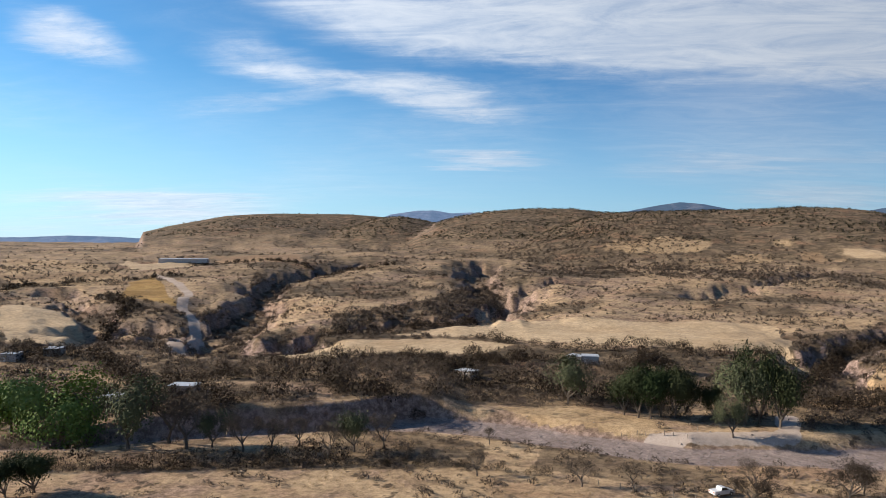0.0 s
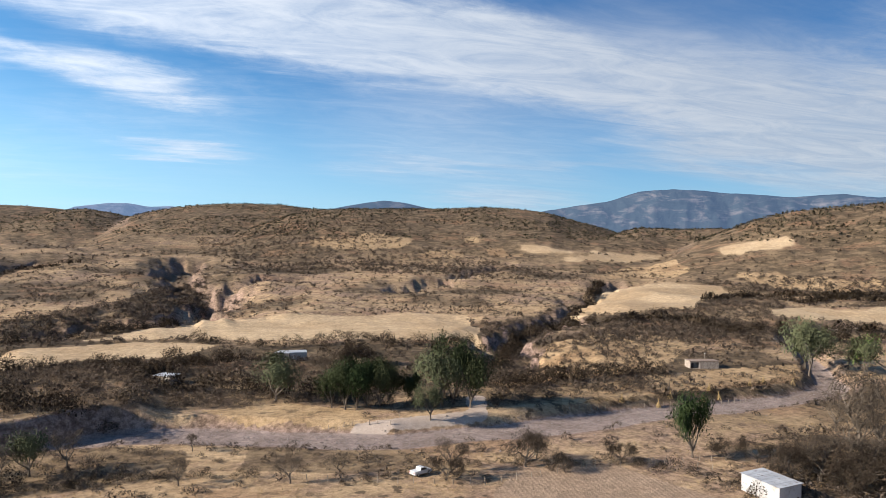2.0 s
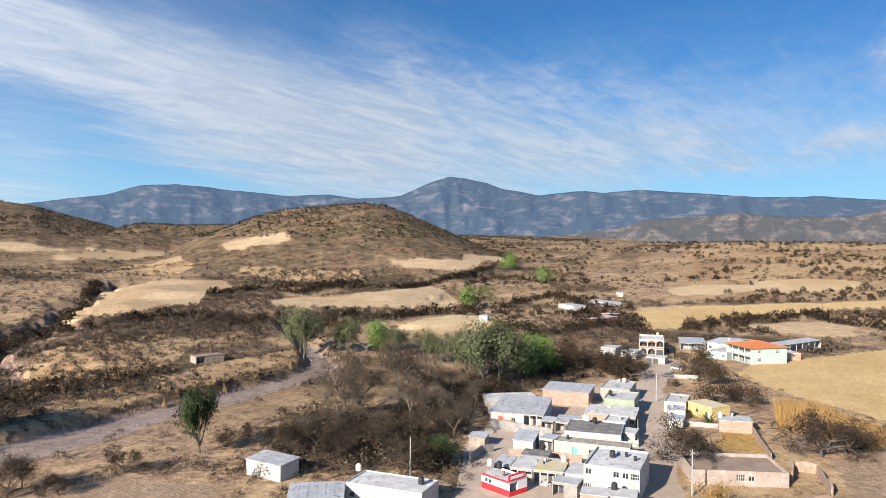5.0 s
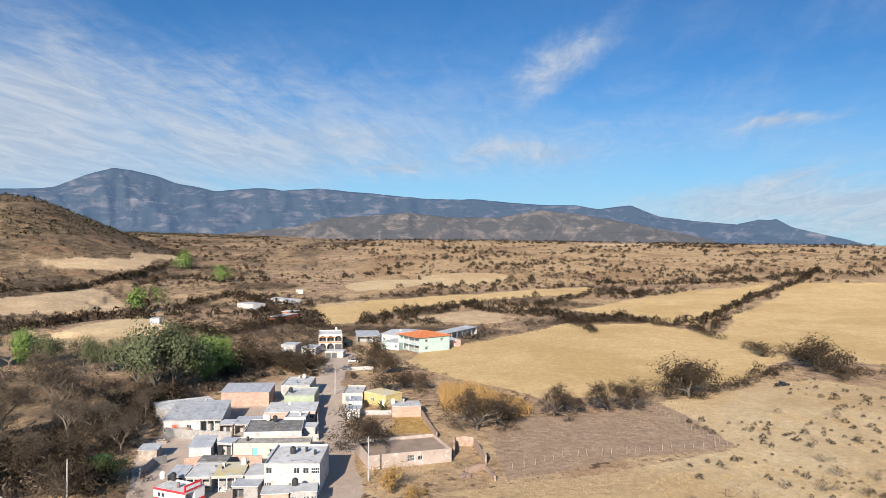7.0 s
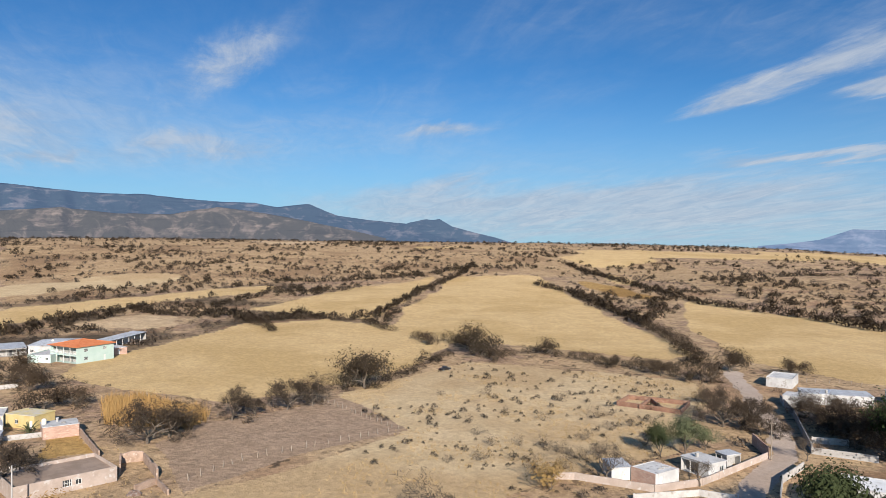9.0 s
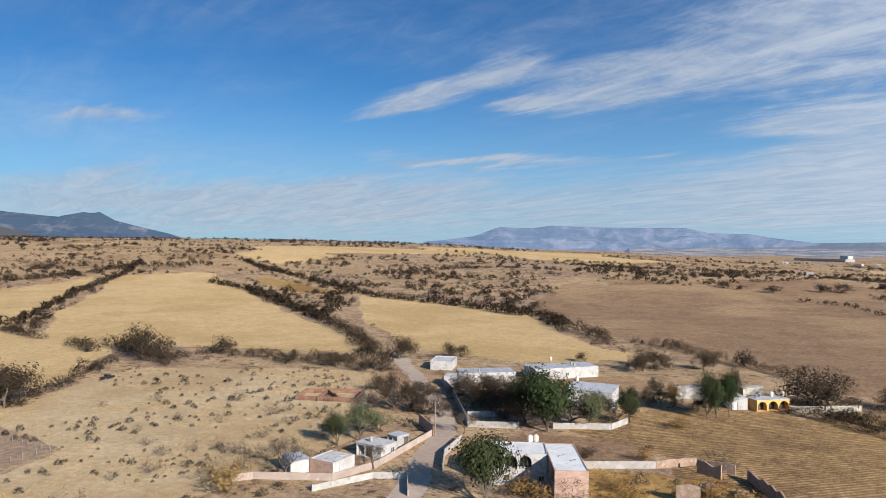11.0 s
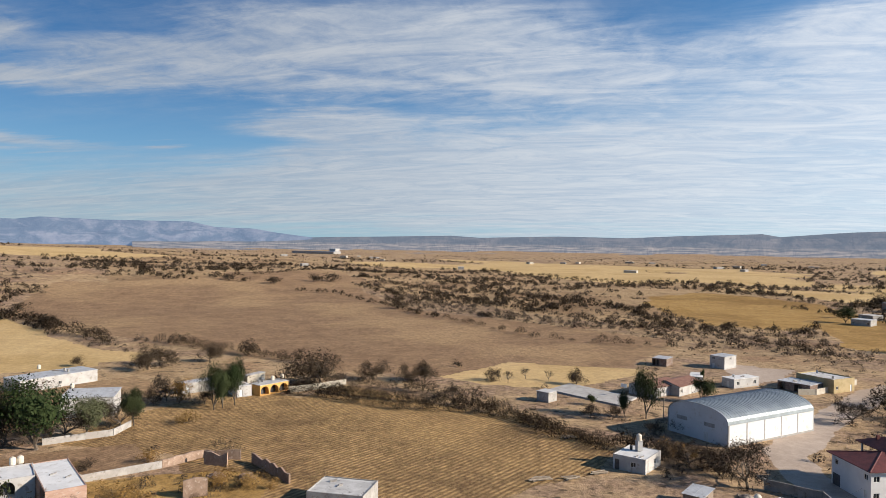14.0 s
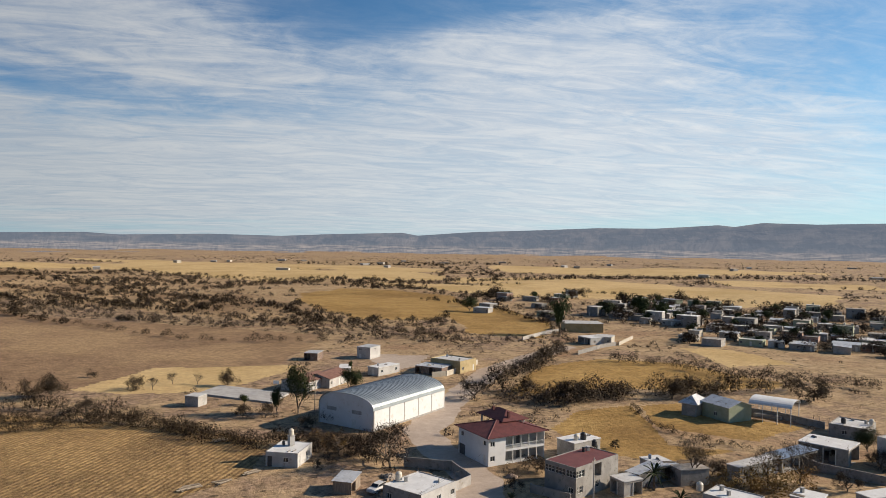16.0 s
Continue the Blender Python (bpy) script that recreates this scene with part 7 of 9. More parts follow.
roof_things(house(122.9, 55.8, -109, 7.1, 4.8, 2.8, RED_BAND, CEMENT, "small shop with a red and white painted front", front=("....",), right=("o.",), parapet=0.3), 7.1, 4.8, 2.50, 15)
house(130.9, 59.2, -84, 3.0, 5.3, 2.7, PLASTER, METAL, "lean-to with a grey sheet roof", front=("oo",), roof="shed", slope=0.3)
roof_things(house(131.7, 55.0, -82, 4.3, 8.4, 2.8, PLASTER, CEMENT, "open shed with a cement roof", front=("ooo",)), 4.3, 8.4, 2.94, 17)
roof_things(house(132.7, 50.3, -78, 5.8, 8.2, 2.8, PLASTER, YELLOW_ROOF, "open carport with a yellow-stained cement roof", front=("oooo",)), 5.8, 8.2, 2.94, 18)
house(132.3, 44.7, -83, 3.5, 7.2, 3, PLASTER, CEMENT, "grey annex with a white door", front=("wd",))
house(146.6, 72.9, -78, 3.6, 4.0, 2.3, STONE, METAL, "rough stone shed with a tin roof", front=("...",), roof="shed", slope=0.2)
house(107.1, 70.3, -83, 14.7, 7.3, 3.6, WHITE, CEMENT, "white house with a flat roof above the stream", front=("w.d.w.",), parapet=0.2)
house(97.7, 79.7, -54, 9.1, 7.1, 2.8, PLASTER, METAL, "small outbuilding with a grey sheet roof", front=("..d",), roof="shed", slope=0.4)
house(107.2, 98.4, -91, 8.9, 5.2, 3.2, WHITE, METAL, "white shed with a pale blue metal roof", front=("......",), right=("..",), roof="shed", slope=0.3)

# across the street
roof_things(house(208.2, 41.8, -85, 5.7, 11.4, 3, CREAM, CEMENT, "cream house with a stained flat roof", front=(".w.",), left=(".d.",), parapet=0.3), 5.7, 11.4, 2.70, 25)
roof_things(house(196.5, 39.7, -77, 4.3, 5.8, 2.6, WHITE, METAL, "white shed with a small window", front=("w.",)), 4.3, 5.8, 2.74, 26)
roof_things(house(204.1, 32.8, -127, 8.9, 6.3, 3.2, YELLOW, YELLOW_ROOF, "yellow painted house beside a palm", front=(".w.d",)), 8.9, 6.3, 3.34, 27)
roof_things(house(191.5, 24.7, -77, 7.6, 6.0, 2.8, BARE_BRICK, CEMENT, "low brick room with a cement roof and concrete ties", front=("...",)), 7.6, 6.0, 2.94, 28)
house(309.6, 73.1, -76, 9.9, 16.0, 6.4, SALMON, CEMENT, "two-storey white and salmon house with arched balconies", front=("aaa", "aaG"), parapet=0.5)
house(282.8, 64.6, -88, 7.1, 5.9, 2.4, PLASTER, CEMENT, "grey courtyard wall with a black steel gate", front=("GG.",))
house(309.3, 32.2, -138, 15.3, 16.0, 6.2, MINT, CEMENT, "two-storey mint-green house with white columns and an orange tiled roof", front=("oooo", "oooo"), right=(".W..W.", ".W..d."), left=("W..W", "W..W"), back=("W.W", "W.d"), roof="hip", slope=1.8, roof_mat=ORANGE_TILE)
house(336.3, 45.0, -110, 10.6, 21.4, 3.6, WHITE, METAL, "white house with blue trim", front=("w.w.",), roof="gable", slope=0.9)
house(333.8, 61.1, -76, 10.4, 16.8, 3, PLASTER, METAL, "open carport with a tin roof", front=("ooo",), roof="shed", slope=0.3)
house(312.1, 43.7, -112, 8.9, 14.5, 3, MINT, CEMENT, "low mint-green annex with columns", front=("wdw",), parapet=0.3)
house(352.2, 20.5, -25, 31.1, 6.0, 3.4, PLASTER, METAL, "long open shed with a grey sheet roof", front=("oooooo",), roof="shed", slope=0.4)
house(321.5, 21.9, -61, 6.8, 8.4, 2.6, BARE_BRICK, CEMENT, "low brick outhouse beside the field", front=(".d.",))
house(152.9, 20.2, -66, 17.7, 12.0, 2.9, PINK_WALL, DIRT_ROOF, "long pinkish adobe house with a sunken bare earth roof", front=("....Ww...",), parapet=0.7)

# outlying houses up the valley
house(405.2, 123.3, -103, 6.7, 23.4, 3, BRICK_RED, METAL, "small orange brick house among bushes", front=("w.d",))
house(432.1, 126.6, -101, 8.2, 8.0, 3, BRICK_RED, METAL, "small orange brick house with a pale roof", front=("d.w",))
house(519.3, 157.2, -126, 26.7, 10.0, 3.2, WHITE, METAL, "low white farmhouse up the valley", front=("w.d.w",))
house(483.6, 169.2, -125, 18.0, 10.0, 3.2, WHITE, METAL, "low white farmhouse with a blue-grey roof", front=("w.d",))
house(584.8, 164.1, -73, 5.6, 7.0, 3.2, CREAM, METAL, "small cream farmhouse up the valley", front=("w.",))
house(360.5, 176.6, -75, 4.7, 6.0, 2.8, WHITE, METAL, "white hut in the riverside field", front=("d.",))
house(293.9, 119.3, -93, 5.8, 6.0, 2.2, PLASTER, METAL, "low grey hut among bushes", front=("d.",))
house(296.8, 86.6, -92, 6.2, 8.0, 2.8, PLASTER, METAL, "grey hut among bushes", front=("d.",))
house(291.1, 76.5, -92, 6.0, 8.0, 2.8, WHITE, METAL, "white hut beside the street", front=("d.",))
house(1063.0, 754.0, -35, 12.8, 6.0, 5, STONE, DIRT_ROOF, "ruined stone tower on the hillside", front=("o",))

# farms over the river
house(56.3, 274.6, -8, 6.2, 6.0, 2.8, PLASTER, METAL, "farm hut with a white sheet roof", front=("d..",))
house(50.9, 274.6, -26, 5.4, 6.0, 2.8, STONE, METAL, "stone farm hut over the river", front=("d.w",))
house(8.5, 240.6, -39, 6.1, 5.0, 2.6, STONE, METAL, "small stone hut with a blue tin roof", front=(".d",))
house(-71.1, 200.0, -3, 7.1, 5.0, 2.6, STONE, METAL, "low shed with a shiny tin roof", front=("o.o",))
house(-90.5, 197.8, -6, 4.8, 6.0, 2.6, PLASTER, METAL, "tin-roofed shed among trees", front=("o.",))
house(-157.5, 264.9, 4, 5.5, 5.3, 2.8, PLASTER, METAL, "grey tin-roofed hut among trees", front=("d.",))
house(-148.2, 276.7, 4, 5.8, 5.8, 2.8, PLASTER, METAL, "grey tin-roofed hut among trees", front=("d.",))
house(193.0, 209.9, -18, 10.8, 5.0, 2.6, STONE, DIRT_ROOF, "brush-covered hut on the slope", front=("o..",))
house(-352, 985, 12, 62, 22, 5, WHITE, METAL, "long white farm shed far away", front=("........",))

# compound beside the lane
roof_things(house(116.5, -87.7, -166, 5.9, 6.9, 2.8, BARE_BRICK, CEMENT, "brick and white house with a flat white roof", front=("...",), right=("d.",), parapet=0.1, side=WHITE), 5.9, 6.9, 2.70, 60)
house(121.7, -82.5, -104, 3.8, 5.0, 2.6, WHITE, METAL, "long white shed with a blue-grey sheet roof", front=("..",), roof="shed", slope=0.2)
roof_things(house(118.1, -100.6, -170, 6.9, 5.2, 2.8, WHITE, CEMENT, "white house with an open porch", front=("oo.",), right=(".w",)), 6.9, 5.2, 2.94, 62)
house(120.6, -109.1, -179, 3.3, 3.6, 2.4, PLASTER, METAL, "open shelter with a tin roof on posts", front=("oo",), right=("o",))
roof_things(house(157.5, -181.3, -127, 18.3, 8.7, 3, WHITE, METAL, "long white house with a row of windows", front=("w.d.w.w.w",)), 18.3, 8.7, 3.14, 64)
roof_things(house(158.8, -167.6, -146, 5.4, 6.6, 3, WHITE, CEMENT, "white front room with a flat roof", front=("..",)), 5.4, 6.6, 3.14, 65)
house(184.3, -188.9, -145, 7.8, 12.2, 3.2, WHITE, CEMENT, "white and brick house at the lane", front=("....",), parapet=0.3)
roof_things(house(143.8, -204.6, -117, 23.5, 9.5, 3.6, WHITE, METAL, "white house behind the trees", front=("w.w..",), right=("..",)), 23.5, 9.5, 3.74, 67)
house(111.4, -174.0, -160, 12.5, 9.2, 5, WHITE, METAL, "two-storey white house with a grey roof", front=("..w.", "...."), right=("W", "W"), roof="shed", slope=0.5)
roof_things(house(87.1, -110.0, -141, 10.8, 7.8, 6.2, WHITE, WHITE_ROOF, "two-storey white house with round arches", front=("aaa.", ".w..w"), parapet=0.15), 10.8, 7.8, 6.05, 69)
roof_things(house(77.4, -111.6, -137, 5.9, 17.1, 6.2, BARE_BRICK, WHITE_ROOF, "white and brick wing with a flat white roof", front=("..", ".."), left=("..o", ".d."), parapet=0.1), 5.9, 17.1, 6.10, 70)
roof_things(house(31.5, -122.3, 174, 10.1, 8.2, 3, PLASTER, CEMENT, "white-roofed house beside the field", front=("w.d",), parapet=0.15), 10.1, 8.2, 2.85, 71)
roof_things(house(75.7, -206.3, -122, 10.3, 4.5, 3, OCHRE, CEMENT, "orange house with three arches", front=("aaa",)), 10.3, 4.5, 3.14, 72)
roof_things(house(82.9, -201.6, -135, 4.3, 6.6, 3, WHITE, CEMENT, "white house beside the cypresses", front=("d.",)), 4.3, 6.6, 3.14, 73)
house(84.2, -215.8, -115, 7.4, 2.1, 3.4, CREAM, CEMENT, "cream back room with a tank", front=("..",))
house(95.7, -205.7, -126, 15.9, 3.9, 3, PLASTER, METAL, "long grey-roofed house behind trees", front=("d.w..",))

# school, court and sheds by the warehouse
house(-38.2, -224.9, -135, 12.6, 8.9, 3, WHITE, CEMENT, "white school room with a brown tiled roof", front=("w.w.d.w",), roof="gable", slope=1.2, roof_mat=BROWN_TILE)
house(-45.8, -228.7, -131, 12.8, 8.6, 3, WHITE, CEMENT, "white school room with a brown tiled roof", front=("w.d.w",), roof="gable", slope=1.2, roof_mat=BROWN_TILE)
house(-54.8, -243.8, 165, 3.8, 8.0, 2.8, WHITE, WHITE_ROOF, "low white annex of the school", front=("..",))
house(-5.6, -209.4, 144, 4.1, 4.2, 2.8, PLASTER, CEMENT, "small grey building beside the court", front=("..",))
house(-50.3, -279.2, 151, 5.4, 7.0, 2.8, RUST, METAL, "dark tin shed beside the field", front=("o.",))
house(-71.7, -277.4, 135, 5.9, 8.0, 4.5, WHITE, METAL, "grey-roofed block with white side walls", front=("w.", "d."), right=("w", "."))
roof_things(house(-67.9, -241.6, 123, 4.9, 11.0, 2.8, WHITE, WHITE_ROOF, "white house with a flat roof", front=("d",), right=("w.w",)), 4.9, 11.0, 2.94, 83)
roof_things(house(-22.5, -151.2, 150, 6.8, 8.4, 3, WHITE, WHITE_ROOF, "small white cube house with a flat roof", front=("D.w.",), right=("d.w.",), parapet=0.1), 6.8, 8.4, 2.90, 84)
house(-30.0, -130.7, 147, 3.5, 5.0, 2.3, PLANK, METAL, "ramshackle wooden shack with a tin roof", front=("...",), right=("o.",), roof="shed", slope=0.3)
roof_things(house(-41.0, -121.3, 122, 8.7, 9.8, 3.2, GREY_WALL, WHITE_ROOF, "grey house with a whitewashed flat roof", front=("w.w",), right=("..w.w",), parapet=0.12, side=WHITE), 8.7, 9.8, 3.08, 86)
house(-66.5, -142.2, 100, 11.7, 14.4, 6, CLEAN_WHITE, CEMENT, "two-storey white house with a dark red hipped roof and balconies", front=("w..w", "G..d"), right=("w.ooooo", "w.ooooo"), roof="hip", slope=1.7, roof_mat=RED_TILE)
roof_things(house(-72.4, -118.7, 113, 7.1, 13.4, 5.8, GREY_WALL, RED_FLAT, "two-storey grey house with a dark red flat roof", front=("OOO", "..w"), right=("O.o..", "W.W.."), parapet=0.1), 7.1, 13.4, 5.70, 88)
roof_things(house(-83.1, -137.8, 106, 5.2, 8.1, 3.4, PLASTER, WHITE_ROOF, "white-roofed house with water tanks", front=("..",), right=("..w",)), 5.2, 8.1, 3.54, 89)
house(-85.9, -117.5, 114, 2.7, 9.7, 2.8, PLASTER, METAL, "shed with a blue-grey sheet roof", front=("..",), roof="shed", slope=0.3)
roof_things(house(-90.6, -119.8, 92, 6.2, 4.4, 3, PLASTER, WHITE_ROOF, "room with a bright white roof", front=("..",), right=("o",)), 6.2, 4.4, 3.14, 91)
house(-78.7, -113.5, 97, 3.8, 4.4, 2.8, PLASTER, CEMENT, "open porch with a cement roof on posts", front=("oo",), right=("oo",))
house(-138.2, -154.5, 95, 9.2, 8.1, 4, LIME, METAL, "pale green hall with a gabled metal roof", front=("..w..",), roof="gable", slope=1.3)
house(-132.9, -161.0, 119, 3.9, 7.1, 3.4, GREY_WALL, METAL, "small grey building with a pyramid roof", front=("..",), roof="hip", slope=1.8, roof_mat=METAL)
house(-143.1, -153.7, 137, 2.9, 6.0, 3, GREY_WALL, METAL, "open shed with a grey roof", front=("o",))
roof_things(house(-155.6, -130.9, 118, 8.2, 9.7, 3.2, GREY_WALL, CEMENT, "long grey house with a white-edged flat roof", front=("..w...",), right=(".w.",), parapet=0.2), 8.2, 9.7, 3.00, 96)
roof_things(house(-133.7, -118.2, 116, 9.9, 8.2, 3.6, GREY_WALL, WHITE_ROOF, "open shed with a bright white roof", front=("oooo",), right=("o",)), 9.9, 8.2, 3.74, 97)
house(-121.3, -116.5, 101, 4.0, 12.2, 3, GREY_WALL, BLUE_METAL, "workshop with a blue sheet roof", front=("..",), right=("oo",), roof="shed", slope=0.2)
house(-109.5, -114.0, 103, 2.9, 14.3, 3, GREY_WALL, CEMENT, "grey house with a worn cement roof", front=("..",), right=("w..d",))
house(-93.9, -114.6, 175, 6.2, 3.6, 3, GREY_WALL, RUBBLE_ROOF, "shed with a patched rusty roof", front=("..",))
roof_things(house(-91.0, -99.6, 117, 8.3, 6.3, 3, PLASTER, WHITE_ROOF, "grey white-roofed house on the slope", front=("..",), parapet=0.15), 8.3, 6.3, 2.85, 101)
roof_things(house(-103.3, -95.2, 118, 4.6, 5.1, 3, PLASTER, WHITE_ROOF, "white-roofed room below the wall", front=("..",)), 4.6, 5.1, 3.14, 102)
house(-116.2, -92.0, 180, 7.4, 3.3, 3, PLASTER, WHITE_ROOF, "white-roofed house at the wall", front=("..",))
roof_things(house(-144.9, -109.2, 92, 5.9, 9.0, 6, WHITE, CEMENT, "two-storey white house with a flat roof", front=("..w", ".w."), parapet=0.2), 5.9, 9.0, 5.80, 104)
house(-201.4, -332.9, 160, 19.7, 14.0, 4.5, OCHRE_DARK, CEMENT, "ochre hall at the edge of town", front=("......",), right=(".w.",))
house(-180.4, -288.6, 100, 8.5, 10.0, 3.2, WHITE, WHITE_ROOF, "white house with an open porch", front=("oo",), right=("w.",))
house(-186.9, -289.1, 138, 8.2, 10.0, 3.2, CREAM, CEMENT, "cream house behind a wall", front=("w.w",))
roof_things(house(-93.5, -241.3, 124, 12.9, 10.0, 4.2, OCHRE_DARK, CEMENT, "greenish ochre house at the roadside", front=("d.w..",), right=("w.d",), parapet=0.3), 12.9, 10.0, 3.90, 108)
roof_things(house(-84.8, -237.5, 132, 10.4, 8.0, 2.6, RUST, METAL, "roadside shack with a tin roof", front=("o.o.",)), 10.4, 8.0, 2.74, 109)
warehouse(-52.2, -184.6, 127, 17.3, 31.2, 5, WHITE_METAL, METAL_BRIGHT, "large white metal warehouse with a curved silver roof")
canopy(-148.9, -148.8, 122, 10.6, 9.5, 4.6, WHITE_STEEL, WHITE_METAL, "white arched canopy on steel posts over a court")

# rooms and walls that fill the block
roof_things(house(184.1, 53.3, -80, 12.6, 11.2, 2.7, BARE_BRICK, CEMENT, "low brick room with a flat cement roof before the green house", front=("w..d..w",), right=("d.",)), 12.6, 11.2, 2.84, 113)
house(169.6, 59.9, -83, 5.5, 5.7, 2.6, PLASTER, METAL, "lean-to with a patched tin roof in the yard", front=("oo",), roof="shed", slope=0.3)
house(144.8, 45.1, -86, 2.7, 4.4, 2.5, GREY_WALL, CEMENT, "grey wash house behind the cream house", front=("d.",))
house(139.4, 56.0, -82, 5.5, 4.0, 2.6, GREY_WALL, TAR, "low block room with a dark roof behind the carports", front=("w.d",))
house(126.7, 44.8, -86, 4.6, 4.0, 2.4, GREY_WALL, METAL, "grey block shed with a tin roof behind the shop", front=("o.",))
house(167.0, 44.6, -85, 4.2, 4.8, 2.6, PLASTER, CEMENT, "white street room with a flat roof", front=("d",), right=("w.",))
house(187.0, 37.8, -87, 3.9, 4.5, 2.4, PLASTER, METAL, "small washroom with a tin roof", front=("d.",))
garden_wall([(209.0, 53.5), (185.0, 47.0), (172.7, 43.7)], 2.2, 0.2, PLASTER, "grey plastered wall along the dirt street")
garden_wall([(162.5, 76.9), (161.3, 68.8), (161.1, 60.8)], 2.2, 0.2, GREY_WALL, "grey block wall round a back yard")
garden_wall([(174.0, 68.2), (172.4, 62.3), (162.7, 58.2)], 2, 0.2, BARE_BRICK, "unplastered brick wall between two yards")
garden_wall([(134.3, 68.8), (141.1, 69.6), (143.9, 68.0)], 1.8, 0.2, GREY_WALL, "grey block wall of a yard with bushes")
garden_wall([(141.3, 63.0), (143.8, 57.5), (144.6, 48.1)], 2, 0.2, BARE_BRICK, "brick wall behind the carports")

# walls
garden_wall([(125.0, -68.0), (122.7, -73.7), (111.4, -83.9), (111.6, -94.9), (113.5, -100.4), (120.9, -120.2)], 1.4, 0.2, PINK_WALL, "pinkish plastered wall along the lane")
garden_wall([(120.9, -120.2), (130.4, -125.0)], 2.6, 0.2, BARE_BRICK, "brick wall end at the lane")
garden_wall([(109.2, -77.7), (107.0, -90.3), (102.3, -94.9), (95.1, -88.5)], 1.2, 0.2, WALL_WHITE, "low whitewashed wall beside the lane")
garden_wall([(100.6, -103.0), (107.5, -110.6), (112.8, -121.6)], 1.5, 0.2, WALL_WHITE, "whitewashed wall along the lane")
garden_wall([(120.2, -131.9), (110.3, -139.7)], 1.5, 0.2, WALL_WHITE, "whitewashed garden wall in dry grass")
garden_wall([(126.6, -138.9), (123.9, -142.8), (121.9, -144.9)], 1.5, 0.2, WALL_WHITE, "whitewashed garden wall under trees")
garden_wall([(104.4, -145.6), (93.9, -155.2), (94.3, -163.3)], 1.5, 0.2, WALL_WHITE, "whitewashed garden wall in dry grass")
garden_wall([(120.2, -131.9), (148.7, -156.3), (163.6, -166.9)], 2, 0.2, GREY_WALL, "grey block wall in shade along the lane")
garden_wall([(81.9, -124.7), (71.6, -135.3)], 1.5, 0.2, WALL_WHITE, "low white wall behind the yard")
garden_wall([(71.6, -135.3), (66.6, -143.5), (63.5, -142.6), (58.5, -143.0)], 2, 0.35, ADOBE, "crumbling adobe wall beside the field")
garden_wall([(59.7, -120.2), (56.1, -122.2)], 3.6, 0.35, ADOBE, "ruined adobe gable wall, roofless")
garden_wall([(64.5, -139.0), (59.2, -138.0)], 3, 0.35, ADOBE, "ruined adobe wall, broken top")
garden_wall([(55.4, -141.4), (49.6, -135.7), (43.8, -130.3)], 2.4, 0.35, ADOBE, "ruined adobe wall along the field")
garden_wall([(69.7, -206.4), (63.8, -211.9), (56.2, -220.6)], 1.8, 0.2, CREAM, "pale wall beside the field")
garden_wall([(252.8, 52.9), (255.5, 44.6)], 1.3, 0.2, WALL_WHITE, "low white wall at the roadside")
garden_wall([(188.7, 39.4), (190.7, 28.1)], 1.2, 0.2, WALL_WHITE, "low white wall before the palm")
garden_wall([(191.2, 20.5), (173.2, 15.7), (168.4, 14.3)], 1.6, 0.3, ADOBE, "low grey dry stone wall")
garden_wall([(162.8, 45.8), (163.8, 41.4), (173.2, 44.0)], 1.5, 0.2, WALL_WHITE, "white wall of the street corner house")
garden_wall([(154.0, 9.4), (163.1, 9.8), (163.2, 5.4), (149.6, 2.5)], 2.4, 0.4, ADOBE, "ruined adobe wall, broken top")
garden_wall([(143.3, 6.3), (146.7, 2.5), (139.5, 0.5)], 1.4, 0.4, ADOBE, "low ruined adobe wall stump, broken top")
garden_wall([(174.9, -118.6), (159.7, -128.4), (167.7, -137.9), (181.1, -126.7), (174.9, -118.6)], 1.3, 0.3, BRICK_BROWN, "unfinished brick foundation walls")
garden_wall([(168.9, -121.8), (175.9, -130.7), (163.7, -126.0)], 1.1, 0.3, BRICK_BROWN, "unfinished brick partition walls")
garden_wall([(-44.2, -140.6), (-52.4, -135.0), (-52.9, -126.4)], 2, 0.2, GREY_WALL, "grey concrete block yard wall")
garden_wall([(-40.7, -118.8), (-52.9, -126.4)], 1.8, 0.2, WALL_WHITE, "low whitewashed wall round a yard")
garden_wall([(-156.4, -261.0), (-176.3, -274.4), (-187.0, -279.5)], 1.7, 0.2, GREY_WALL, "long whitewashed wall at the edge of town")
garden_wall([(-188.3, -279.2), (-209.1, -298.3)], 1.6, 0.2, CREAM, "pale wall along the road into town")
garden_wall([(-152.9, -305.0), (-172.1, -321.6), (-186.1, -329.3)], 1.8, 0.2, WALL_WHITE, "low white wall in the field")
garden_wall([(-81.6, -230.0), (-87.0, -230.7), (-94.5, -236.8), (-106.5, -249.7)], 1.8, 0.2, CREAM, "painted wall along the road")
garden_wall([(-125.1, -120.9), (-124.2, -112.0), (-129.6, -101.3)], 1.8, 0.2, GREY_WALL, "grey block wall behind the sheds")
garden_wall([(-147.5, -156.3), (-151.2, -149.2), (-154.1, -137.5)], 1.8, 0.2, GREY_WALL, "grey wall beside the field")
garden_wall([(-61.9, -119.0), (-66.2, -112.1)], 1.6, 0.2, GREY_WALL, "grey wall at the house front")

